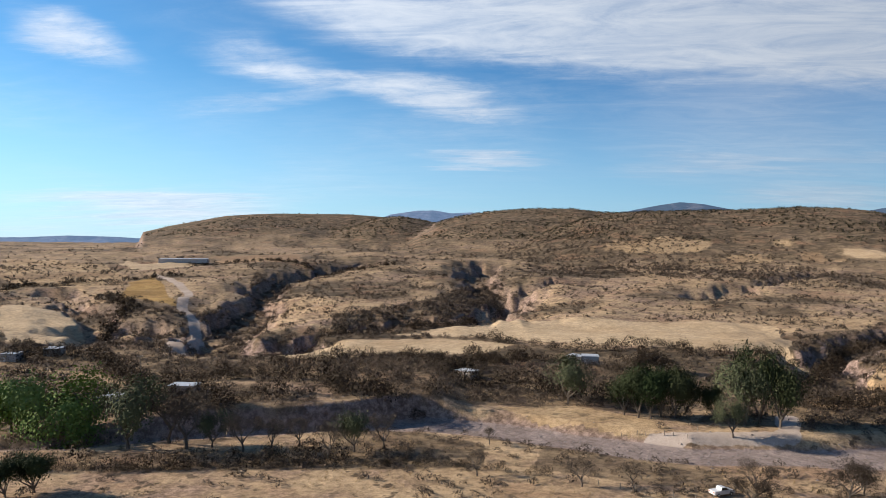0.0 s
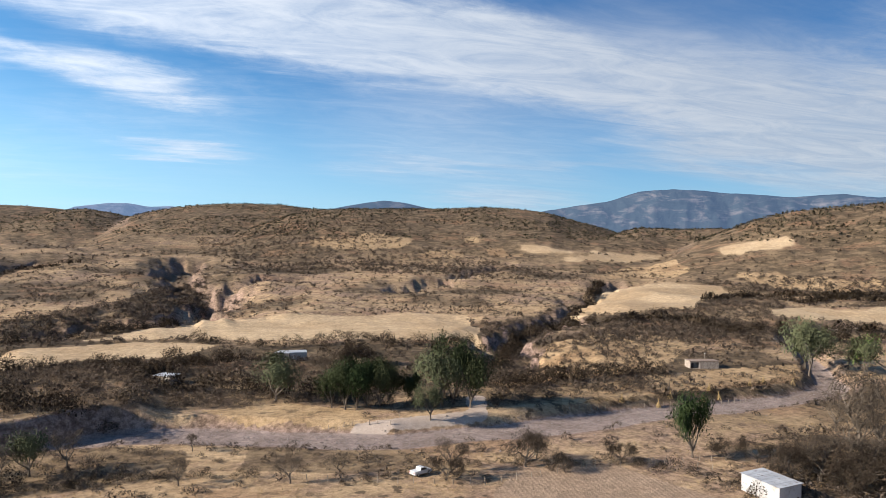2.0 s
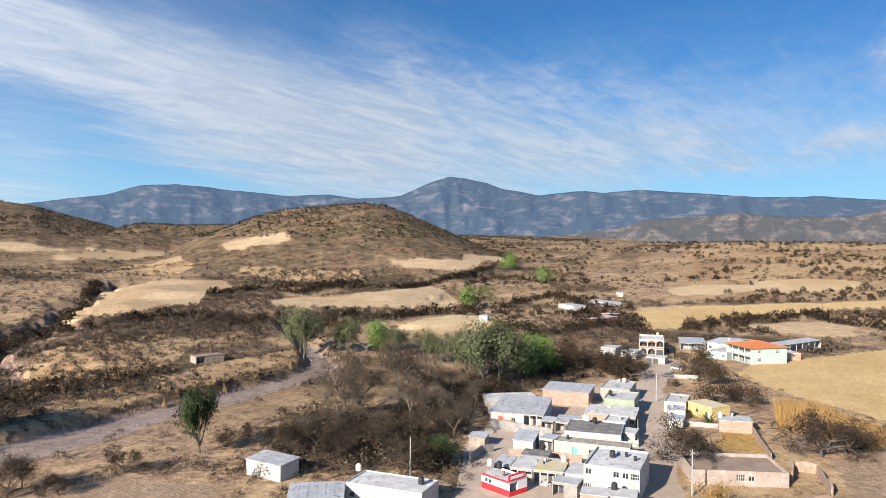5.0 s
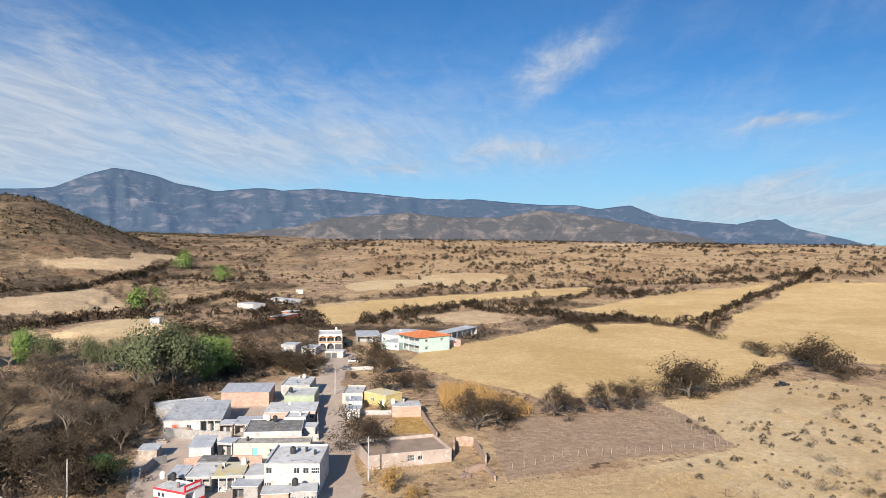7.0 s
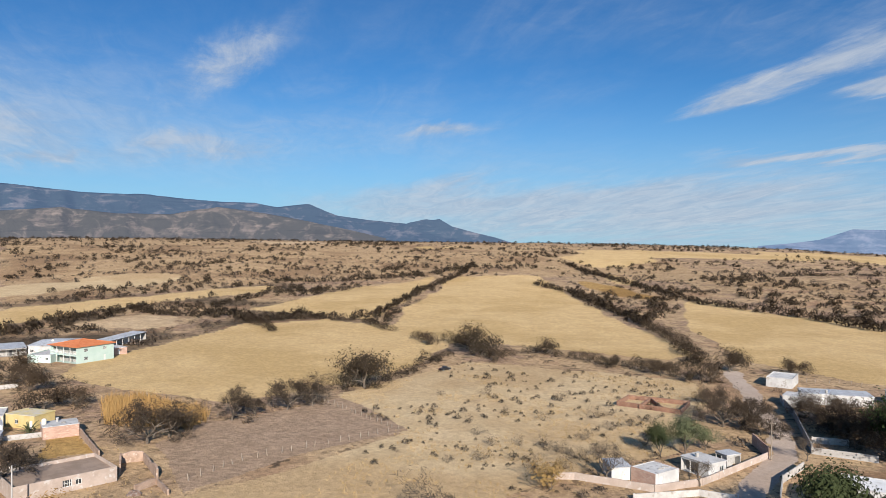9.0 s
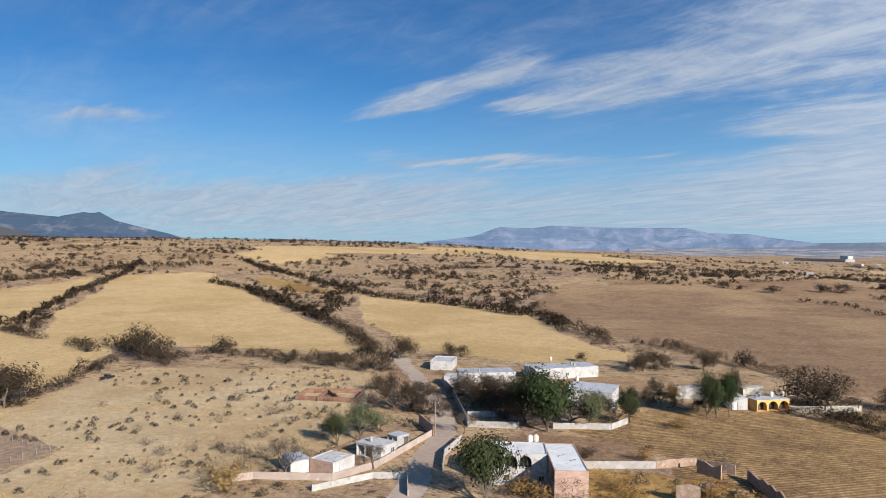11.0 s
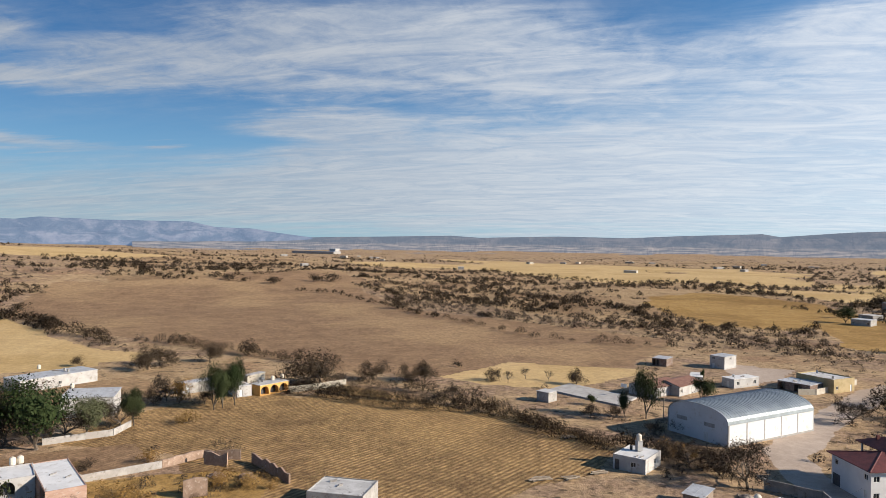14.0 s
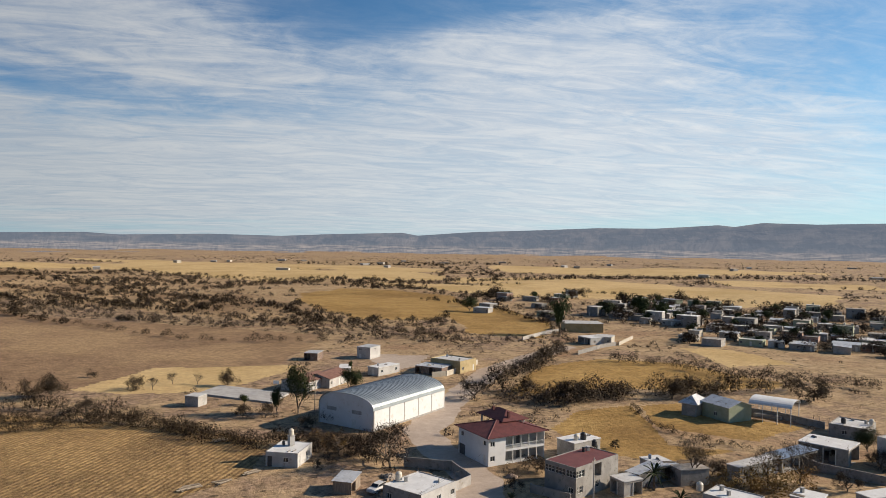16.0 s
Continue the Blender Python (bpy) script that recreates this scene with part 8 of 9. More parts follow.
# trees by the river
plant("green_tree", -94.7, 168.1, 13.2, 1.2)
plant("green_tree", -87.2, 168.8, 13.8, 1.2)
plant("green_tree", -100.9, 169.6, 11.6)
plant("pale_tree", -68.2, 157.1, 14.8)
plant("pale_tree", -50.4, 159.0, 8.0)
plant("pale_tree", -18.7, 156.7, 8.3)
plant("pale_tree", 35.8, 205.0, 13.2, 1.15)
plant("pale_tree", 77.4, 183.4, 15.0, 0.9)
plant("pale_tree", 70.1, 173.4, 9.6, 0.8)
plant("dark_tree", -73.0, 129.7, 6.9, 1.3)
plant("dark_tree", -76.7, 127.2, 6.3, 1.2)
plant("dark_tree", 51.9, 189.8, 12.4, 0.8)
plant("dark_tree", 54.8, 188.8, 13.2, 0.8)
plant("dark_tree", 58.3, 191.4, 12.3, 0.8)
plant("dark_tree", 61.5, 189.7, 12.6, 0.8)
plant("dark_tree", 65.4, 193.4, 11.2, 0.8)
plant("dark_tree", 81.5, 184.6, 19.0, 0.65)
plant("dark_tree", 84.6, 180.3, 14.8, 0.7)
plant("dark_tree", 71.7, 189.2, 8.6, 0.8)
plant("dark_tree", 48.9, 192.7, 10.9, 0.8)
plant("bare_tree", -60.8, 161.7, 12.3)
plant("bare_tree", -55.5, 157.5, 12.6)
plant("bare_tree", -23.7, 151.7, 7.8)
plant("bare_tree", 11.0, 163.6, 4.0)
plant("bare_tree", 26.6, 135.7, 5.3)
plant("bare_tree", 36.4, 136.6, 4.6)
plant("bare_tree", 7.2, 141.6, 4.8)
plant("bare_tree", 57.6, 131.1, 6.8)
plant("bare_tree", 77.8, 132.3, 6.0)
plant("bare_tree", -12.5, 159.1, 8.1)
plant("bare_tree", -31.4, 160.5, 6.2)
plant("bare_tree", -42.7, 155.9, 8.2)
plant("bare_tree", -36.7, 156.1, 6.8)
# trees over the river and up the valley
plant("dark_tree", 110.3, 122.2, 13.0, 0.6)
plant("pale_tree", 224.4, 189.7, 19.3, 0.9)
plant("mesquite", 73.4, 129.3, 7.4)
plant("mesquite", 54.9, 127.3, 6.0)
plant("mesquite", 121.1, 114.8, 4.9)
plant("mesquite", 115.7, 118.0, 4.9)
plant("mesquite", 123.0, 95.1, 5.3)
plant("mesquite", 93.4, 124.3, 5.3)
plant("mesquite", 66.5, 252.3, 9.4)
plant("mesquite", 75.6, 254.9, 8.5)
plant("mesquite", 79.2, 123.7, 3.8)
plant("bare_tree", 154.7, 88.2, 9.6)
plant("bare_tree", 148.8, 80.5, 8.5)
plant("bare_tree", 137.2, 92.7, 7.7)
plant("bare_tree", 173.3, 102.4, 9.1)
plant("bare_tree", 134.2, 99.1, 8.4)
plant("bare_tree", 159.5, 126.8, 8.4)
plant("bare_tree", 183.7, 101.3, 8.6)
plant("bare_tree", 177.0, 89.2, 8.1)
plant("bare_tree", 165.2, 106.2, 16.2)
plant("bare_tree", 141.9, 109.2, 11.9)
plant("bare_tree", 155.4, 112.1, 7.9)
plant("bare_tree", 123.2, 101.0, 9.4)
plant("bare_tree", 154.6, 96.0, 10.6)
plant("bare_tree", 168.2, 107.2, 18.4)
plant("bare_tree", 152.7, 115.0, 17.4)
plant("bare_tree", 155.8, 112.7, 12.7)
plant("pale_tree", 237.6, 202.8, 17.9)
plant("pale_tree", 237.4, 177.7, 12.3)
plant("pale_tree", 238.6, 156.6, 12.1)
plant("pale_tree", 235.1, 139.9, 12.1, 0.8)
plant("pale_tree", 236.7, 134.2, 11.4, 0.8)
plant("pale_tree", 204.7, 100.2, 20.2)
plant("pale_tree", 207.3, 96.3, 18.6)
plant("pale_tree", 213.3, 110.2, 15.5)
plant("green_tree", 241.3, 171.2, 13.0)
plant("green_tree", 248.1, 168.8, 11.3)
plant("green_tree", 235.1, 96.3, 13.7, 1.2)
plant("green_tree", 243.5, 94.5, 12.0)
plant("green_tree", 427.9, 215.5, 16.2)
plant("green_tree", 824.8, 371.3, 21.2)
plant("green_tree", 646.2, 251.1, 16.3)
plant("dark_tree", 129.2, 72.6, 6.0, 1.3)
plant("mesquite", 154.1, 29.5, 9.8, 1.2)
plant("mesquite", 264.6, 47.3, 9.1)
plant("mesquite", 246.4, 40.0, 8.1)
plant("mesquite", 220.4, 32.2, 7.2, 1.2)
plant("mesquite", 222.1, 24.6, 8.0, 1.1)
plant("mesquite", 177.2, 5.1, 9.2, 1.2)
plant("mesquite", 181.1, 0.4, 8.3, 1.2)
plant("mesquite", 193.3, -14.7, 8.8, 0.95)
plant("mesquite", 196.5, -20.7, 6.0, 0.9)
plant("mesquite", 201.0, -29.8, 8.8, 0.9)
plant("mesquite", 202.7, -37.2, 8.8, 0.95)
plant("mesquite", 226.7, -57.3, 11.0)
plant("mesquite", 258.5, 79.2, 7.6)
plant("mesquite", 253.8, 71.4, 8.5)
plant("mesquite", 251.6, 85.7, 7.5)
plant("mesquite", 243.9, 64.5, 7.1)
plant("mesquite", 244.4, 91.6, 7.3)
plant("mesquite", 261.8, 93.6, 8.9)
plant("mesquite", 309.6, 140.6, 9.4)
plant("mesquite", 313.7, 135.5, 9.8)
plant("mesquite", 152.1, 82.7, 5.8)
plant("mesquite", 162.0, 83.6, 6.8)
plant("mesquite", 151.0, 87.7, 6.6)
plant("mesquite", 142.3, 86.6, 7.0)
plant("mesquite", 130.4, 86.7, 8.0)
plant("mesquite", 132.6, 93.4, 6.8)
plant("mesquite", 123.5, 101.6, 8.1)
plant("mesquite", 116.8, 102.0, 7.9)
plant("mesquite", 121.8, 94.1, 6.5)
plant("mesquite", 128.4, 95.4, 6.8)
plant("mesquite", 122.3, 76.7, 7.4)
plant("mesquite", 239.2, 89.7, 6.2)
plant("mesquite", 238.6, 49.3, 3.1)
plant("mesquite", 198.2, 98.8, 5.4)
plant("mesquite", 183.1, 97.9, 6.8)
plant("rust_bush", 130.4, 19.0, 5.4, 1.1)
plant("rust_bush", 128.8, 14.7, 3.6)
# the fields' edges and the lane
plant("mesquite", 274.3, -116.9, 11.4)
plant("mesquite", 265.4, -144.8, 7.0)
plant("mesquite", 307.2, -108.7, 5.7)
plant("mesquite", 256.5, -118.8, 6.8)
plant("mesquite", 230.6, -153.2, 4.4)
plant("mesquite", 222.0, -56.9, 10.8)
plant("shrub", 116.1, -42.3, 7.4, 1.2)
plant("shrub", 183.2, -61.8, 2.1)
plant("shrub", 199.0, -89.5, 2.7)
plant("shrub", 159.3, -68.8, 2.2)
plant("shrub", 185.3, -105.9, 3.5)
plant("shrub", 164.1, -104.8, 3.2)
plant("shrub", 153.9, -115.1, 2.4)
plant("shrub", 204.4, -76.1, 1.8)
plant("shrub", 175.0, -84.5, 2.4)
plant("shrub", 147.2, -74.0, 2.5)
plant("shrub", 149.3, -67.9, 2.8)
plant("shrub", 140.3, -61.2, 2.6)
plant("shrub", 131.4, -69.3, 3.2)
plant("shrub", 129.3, -75.3, 4.5)
plant("shrub", 132.9, -82.2, 3.3)
plant("shrub", 140.5, -79.6, 2.7)
plant("shrub", 137.9, -68.0, 2.0)
plant("shrub", 140.8, -53.8, 1.9)
plant("shrub", 170.2, -71.1, 2.3)
plant("shrub", 152.9, -101.7, 2.3)
plant("shrub", 137.6, -100.6, 2.9)
plant("shrub", 166.2, -90.0, 2.3)
plant("shrub", 132.4, -35.2, 1.2)
plant("shrub", 152.2, -46.1, 1.3)
plant("rust_bush", 118.8, -66.2, 5.4, 1.3)
plant("mesquite", 166.9, -143.9, 6.6, 0.9)
plant("mesquite", 145.2, -129.8, 9.6, 0.9)
plant("mesquite", 141.7, -132.3, 7.2)
plant("mesquite", 195.4, -169.6, 7.3)
plant("mesquite", 198.3, -161.4, 6.2)
plant("mesquite", 209.5, -159.9, 5.9)
plant("mesquite", 208.9, -189.4, 9.0)
plant("mesquite", 112.6, -144.8, 10.5, 0.9)
plant("mesquite", 131.1, -155.8, 5.3, 0.9)
plant("mesquite", 128.7, -159.0, 5.7, 0.9)
plant("mesquite", 128.5, -152.6, 6.6)
plant("mesquite", 131.0, -150.9, 4.9)
plant("mesquite", 129.9, -234.7, 9.0, 1.2)
plant("mesquite", 129.4, -242.7, 6.6)
plant("mesquite", 115.3, -252.6, 6.7)
plant("mesquite", 67.6, -218.8, 9.7, 1.1)
plant("mesquite", 65.2, -222.2, 9.8)
plant("mesquite", 195.2, -206.6, 6.1)
plant("mesquite", 156.3, -236.7, 3.6)
plant("mesquite", 133.2, -151.1, 4.6)
plant("mesquite", 96.5, -162.5, 7.0)
plant("mesquite", 99.1, -189.6, 7.0)
plant("mesquite", 85.0, -131.2, 2.6)
plant("dark_tree", 129.8, -99.1, 7.3, 0.9)
plant("dark_tree", 103.6, -142.2, 14.1, 1.1)
plant("dark_tree", 82.3, -95.3, 11.1)
plant("dark_tree", 94.1, -164.1, 8.3, 0.8)
plant("dark_tree", 82.2, -182.4, 11.5, 0.6)
plant("dark_tree", 79.1, -188.7, 12.1, 0.5)
plant("dark_tree", 80.8, -184.9, 9.1, 0.6)
plant("pale_tree", 128.7, -104.8, 7.9, 1.3)
plant("pale_tree", 130.3, -111.6, 5.0, 1.2)
plant("pale_tree", 99.5, -153.5, 9.1, 1.1)
plant("bare_tree", 119.4, -78.6, 7.0)
plant("bare_tree", 116.6, -126.5, 5.0)
plant("bare_tree", 111.3, -94.0, 5.0)
plant("shrub", 71.1, -103.5, 4.9, 1.4)
plant("shrub", 63.0, -145.9, 4.3, 1.3)
plant("shrub", 147.7, -121.1, 2.4)
plant("shrub", 153.6, -107.7, 2.8)
plant("shrub", 135.5, -97.8, 2.8)
plant("shrub", 133.1, -85.8, 4.0)
plant("shrub", 146.5, -90.5, 2.9)
plant("shrub", 137.9, -80.6, 2.7)
plant("shrub", 144.3, -78.5, 2.8)
plant("shrub", 164.8, -110.1, 2.1)
plant("shrub", 126.0, -88.4, 2.6)
plant("rust_bush", 94.6, -188.1, 6.4)
plant("rust_bush", 81.1, -104.4, 4.0, 1.5)
plant("rust_bush", 76.8, -105.5, 4.0, 1.4)
plant("rust_bush", 71.4, -118.2, 3.0, 1.5)
plant("rust_bush", 64.1, -112.1, 3.4, 1.5)
plant("rust_bush", 52.0, -127.1, 3.6, 1.3)
plant("rust_bush", 56.9, -127.7, 3.0, 1.3)
plant("rust_bush", 46.5, -127.1, 2.4)
plant("rust_bush", 75.8, -137.4, 2.7, 1.4)
plant("rust_bush", 87.6, -129.5, 2.0, 1.4)
plant("rust_bush", 83.0, -168.3, 3.1)
plant("mesquite", 85.0, -469.1, 7.1, 1.4)
plant("mesquite", 255.1, -596.4, 5.6, 1.4)
plant("mesquite", 241.6, -598.1, 5.6, 1.4)
plant("mesquite", 215.5, -597.0, 6.0, 1.5)
plant("mesquite", 191.4, -631.3, 6.7, 1.6)
plant("mesquite", 179.3, -641.7, 7.8, 1.3)
# lone trees on the far fields

# round the warehouse and the lower houses
plant("mesquite", 299.9, -399.5, 6.7, 1.2)
plant("mesquite", -104.1, -392.3, 4.8)
plant("mesquite", 91.1, -206.6, 6.4)
plant("mesquite", 86.2, -207.7, 7.3)
plant("mesquite", 21.6, -208.1, 4.3)
plant("mesquite", 49.7, -229.9, 6.1)
plant("mesquite", -15.6, -235.3, 4.8)
plant("dark_tree", -30.7, -192.3, 12.8, 0.6)
plant("dark_tree", -25.4, -193.8, 6.4, 0.6)
plant("dark_tree", -49.8, -213.9, 6.6)
plant("dark_tree", -56.6, -243.1, 4.6, 0.35)
plant("dark_tree", -181.6, -321.5, 18.7, 0.6)
plant("dark_tree", -146.6, -119.4, 5.0, 1.3)
plant("dark_tree", -275.9, -387.9, 12.7, 1.2)
plant("dark_tree", -291.3, -391.4, 7.7, 1.2)
plant("dark_tree", -18.1, -205.9, 2.9)
plant("mesquite", -82.7, -195.7, 6.6)
plant("mesquite", -108.8, -182.0, 5.9, 1.1)
plant("mesquite", -139.6, -178.7, 6.3)
plant("mesquite", -150.5, -179.3, 6.4, 1.2)
plant("mesquite", -157.0, -179.5, 4.8)
plant("mesquite", -33.2, -152.7, 5.3, 1.2)
plant("mesquite", -37.8, -151.2, 4.9)
plant("mesquite", -29.0, -156.2, 4.0)
plant("mesquite", -102.7, -202.3, 4.6)
plant("mesquite", -180.3, -165.1, 5.9, 1.1)
plant("mesquite", -252.9, -278.2, 6.0)
plant("mesquite", 11.0, -235.4, 4.2)
plant("mesquite", 24.8, -259.2, 2.7)
plant("mesquite", 37.0, -229.8, 5.7)
plant("mesquite", 33.2, -232.6, 5.7)
plant("mesquite", -41.1, -140.8, 8.8)
plant("bare_tree", -94.3, -114.2, 7.6, 1.1)
plant("bare_tree", -113.2, -106.5, 7.9)
plant("bare_tree", -107.4, -108.4, 7.1)
plant("bare_tree", 6.2, -234.1, 3.8)
plant("bare_tree", 0.6, -241.7, 3.5)
plant("bare_tree", -6.8, -239.5, 3.1)
plant("rust_bush", -105.9, -105.5, 5.1, 1.3)
plant("rust_bush", -103.0, -108.1, 3.8, 1.2)
plant("rust_bush", -113.2, -105.8, 3.6, 1.2)
plant("rust_bush", -97.7, -108.2, 3.8, 1.2)
plant("rust_bush", -31.0, -160.1, 3.4)
plant("rust_bush", -35.8, -158.6, 2.5)
plant("mesquite", 140.6, -157.1, 8.6, 1.2)
plant("mesquite", 130.6, -152.8, 8.2, 1.2)
plant("mesquite", 122.5, -155.1, 10.9, 1.2)
plant("mesquite", 145.9, -158.1, 5.3)
plant("mesquite", 121.1, -146.2, 7.1)
plant("mesquite", 103.1, -151.1, 6.8)
plant("mesquite", 105.4, -168.2, 4.9)
plant("mesquite", 131.5, -134.3, 4.2)
plant("mesquite", 135.9, -132.7, 5.5)
plant("mesquite", 149.5, -142.7, 5.9, 1.2)
plant("mesquite", 110.3, -182.3, 4.3)
plant("mesquite", 100.1, -184.5, 4.3)
plant("mesquite", 87.6, -188.5, 4.3)
plant("mesquite", -90.6, -117.1, 3.2)
plant("mesquite", -101.6, -117.2, 3.3)
plant("mesquite", -106.7, -112.0, 3.3)
plant("mesquite", -133.1, -117.1, 3.7)
plant("mesquite", -59.2, -120.5, 2.6)
plant("mesquite", -68.6, -129.6, 3.1)
plant("mesquite", -93.1, -138.5, 2.1)
plant("mesquite", -138.4, -109.4, 4.4)
plant("mesquite", -119.5, -101.3, 3.3)
plant("mesquite", -66.0, -149.2, 2.1)
plant("mesquite", -26.9, -144.5, 1.9)
plant("mesquite", -38.0, -146.9, 2.6)
plant("mesquite", -38.0, -182.0, 4.6)
plant("mesquite", -29.8, -175.7, 3.7)
plant("mesquite", -22.0, -189.7, 3.9)
plant("mesquite", -16.6, -191.3, 4.0)

# ---- tanks, poles, vehicles, fences ----
water_tank(195.5, 57.1, 4.3, True)
water_tank(135.3, 39.0, 5.4, True)
water_tank(167.7, 54.4, 3.4, False)
water_tank(168.1, 55.3, 3.4, False)
water_tank(167.0, 52.5, 3.4, True)
water_tank(124.2, 35.4, 3.1, True)
water_tank(135.6, 48.7, 2.9, False)
water_tank(125.9, 60.2, 2.9, False)
water_tank(217.7, 59.4, 3.9, False)
water_tank(125.8, 58.2, 2.8, True)
water_tank(187.0, 54.9, 2.0, False)
water_tank(334.5, 45.7, 3.8, False)
water_tank(319.3, 72.7, 6.1, False)
water_tank(190.8, 27.9, 2.9, False)
water_tank(109.0, 79.0, 3.5, False)
water_tank(108.6, 65.2, 3.5, True)
water_tank(88.0, -114.9, 6.2, False)
water_tank(87.3, -115.9, 6.2, False)
water_tank(124.5, -185.7, 3.8, False)
water_tank(73.9, -212.1, 3.2, False)
water_tank(75.7, -208.8, 3.2, False)
water_tank(152.9, -211.2, 3.6, False)
water_tank(-37.8, -123.6, 3.3, False, size=1.1)
water_tank(-81.7, -136.5, 3.5, False)
water_tank(-83.4, -136.4, 3.5, True, size=1.2)
water_tank(-78.2, -123.7, 5.9, True)
water_tank(-86.8, -103.2, 3.0, False, size=1.1)
water_tank(-153.0, -131.2, 3.3, True)
water_tank(-158.8, -128.3, 3.3, False)
water_tank(-269.1, -363.2, 3.9, False)
tank_tower(-23.0, -152.3, 3.1, 1.9)
utility_pole(119.7, -119.9, 8.5, True)
utility_pole(-34.5, -188.7, 7.5, True)
utility_pole(137.3, 24.8, 8.5)
utility_pole(214.2, 49.0, 8)
utility_pole(192.9, 208.2, 6, True)
utility_pole(119.2, 74.1, 8)
utility_pole(-70.1, -110.9, 8)
utility_pole(-100.2, 240.3, 7, True)
vehicle(244.8, -92.6, -70, "black", (0.015, 0.015, 0.018), "black pickup truck parked in the dry field", True)
vehicle(253.6, 54.1, 75, "grey", (0.12, 0.12, 0.13), "dark grey car parked at the roadside")
vehicle(269.2, 54.4, 70, "white", (0.7, 0.7, 0.7), "white car parked beside a tree")
vehicle(134.0, 50.1, -80, "silver", (0.4, 0.42, 0.44), "silver car under the carport roof")
vehicle(-35.1, -128.1, 40, "white", (0.7, 0.7, 0.7), "white car beside the grey house")
vehicle(335.1, 57.3, -60, "white", (0.7, 0.7, 0.7), "white pickup under the carport", True)
farm_trailer(137.7, 79.5, -25)
fence([(182.0, 4.1), (202.4, -15.2), (213.1, -40.1), (169.7, -52.1), (162.2, -30.6), (156.7, -14.1), (144.5, -0.7)], 2.6, 1.3, "rough post and wire fence round the ploughed plot")
fence([(27.6, 137.4), (45.2, 129.1), (60.9, 122.3), (93.4, 124.3), (116.3, 117.8)], 3, 1.2, "rough wire fence along the river bank")
fence([(44.7, 178.8), (59.8, 173.9), (65.7, 179.0)], 3, 1.2, "wire fence beside the golden grass")
fence([(80.2, 125.2), (98.6, 121.6), (110.6, 112.0)], 3, 1.3, "post fence along the plough land")
fence([(113.3, 174.1), (145.0, 173.3), (177.5, 170.7)], 2.2, 1.2, "stick fence on the far bank")
fence([(186.7, -196.8), (177.4, -210.7), (170.4, -215.4)], 3, 1.4, "wire fence behind the long house")
fence([(68.6, -230.4), (39.8, -216.7), (15.4, -212.9), (-1.1, -191.5)], 3, 1.3, "wire fence beside the hedge")
fence([(125.6, 79.4), (128.7, 74.7), (130.4, 67.3)], 1.6, 1.5, "plank fence round the yard")
fence([(-160.6, -147.0), (-159.1, -140.9), (-156.3, -136.9)], 3, 1.5, "post fence beside the houses")
palm(-84.5, -113.0, 6.4, "fan palm with a shaggy crown beside the sheds", 0.5)
palm(-84.2, -104.9, 3.8, "small spiky palm in a yard", 0.3)
palm(193.3, 31.3, 5.4, "big green agave before the yellow house", 0.12)
palm(-56.7, -116.6, 1.9, "small agave beside the lane", 0.1)
REED_BED = [(225, 18), (227, 9), (220, 4), (201, -9), (188, -5), (194, 9), (199, 15)]
SHOCKS = [(193, 181), (184, 178), (166, 177), (167, 174), (160, 173), (132, 176), (149, 175), (203, 178), (143, 173)]
COURT = [(-6.4, -223.0), (-13.3, -233.9), (-31.9, -216.2), (-25.6, -205.1)]
HOOP = (-28.5, -218.0)
LOGS = [(-3.2, -139.5), (-8.8, -141.0), (-14.3, -144.8), (-9.9, -170.4), (-2.3, -139.1)]
wire((137.3, 24.8, 8.1), (214.2, 49.0, 7.6), 1.2)
wire((-37.9, -112.8, 4.2), (-56.1, -128.6, 5.0), 0.4)
wire((-113.7, -89.8, 5.2), (-101.5, -94.9, 5.0), 0.6)
vehicle(51.5, 132.1, 20, "white", (0.7, 0.7, 0.7), "white truck parked on dry grass beside the river", True)
heap(165.9, 74.0, 2.6, 1.6, ADOBE, "sand_heap", "heap of building sand beside a carport", 3)
heap(146.8, 25.1, 2.2, 1.3, ADOBE, "rubble_heap", "heap of adobe rubble beside a ruined house", 4)
heap(151.7, 24.9, 1.6, 1, ADOBE, "rubble_heap", "heap of broken adobe blocks by the lane", 5)
heap(160.6, 13.2, 1.8, 0.7, GREY_WALL, "rubble_heap", "heap of broken blocks beside a ruined wall", 6)
heap(142.0, 6.2, 1.5, 0.8, RUST, "scrap_heap", "heap of rusty scrap in a yard", 7)
heap(149.5, 73.8, 1.5, 0.7, PLANK, "firewood_heap", "heap of firewood in a dirt yard", 8)
heap(158.5, 76.1, 1.7, 0.8, STONE, "rubble_heap", "heap of rough stones in a dirt yard", 9)
heap(129.6, 50.1, 1.4, 0.7, CONCRETE, "rubble_heap", "heap of cement rubble behind the shop", 10)
heap(-39.5, -135.0, 1.6, 0.8, STONE, "rubble_heap", "heap of stones beside a yard wall", 11)
heap(-62.2, -127.9, 1.4, 0.7, ADOBE, "sand_heap", "heap of sand beside the street", 12)
heap(-85.3, -115.4, 1.6, 0.8, RUST, "scrap_heap", "heap of scrap among yard bushes", 13)
heap(53.0, -132.3, 1.8, 0.9, ADOBE, "rubble_heap", "heap of fallen adobe inside the ruin", 14)
heap(59.0, -132.4, 1.6, 0.8, ADOBE, "rubble_heap", "heap of fallen adobe beside the field", 15)

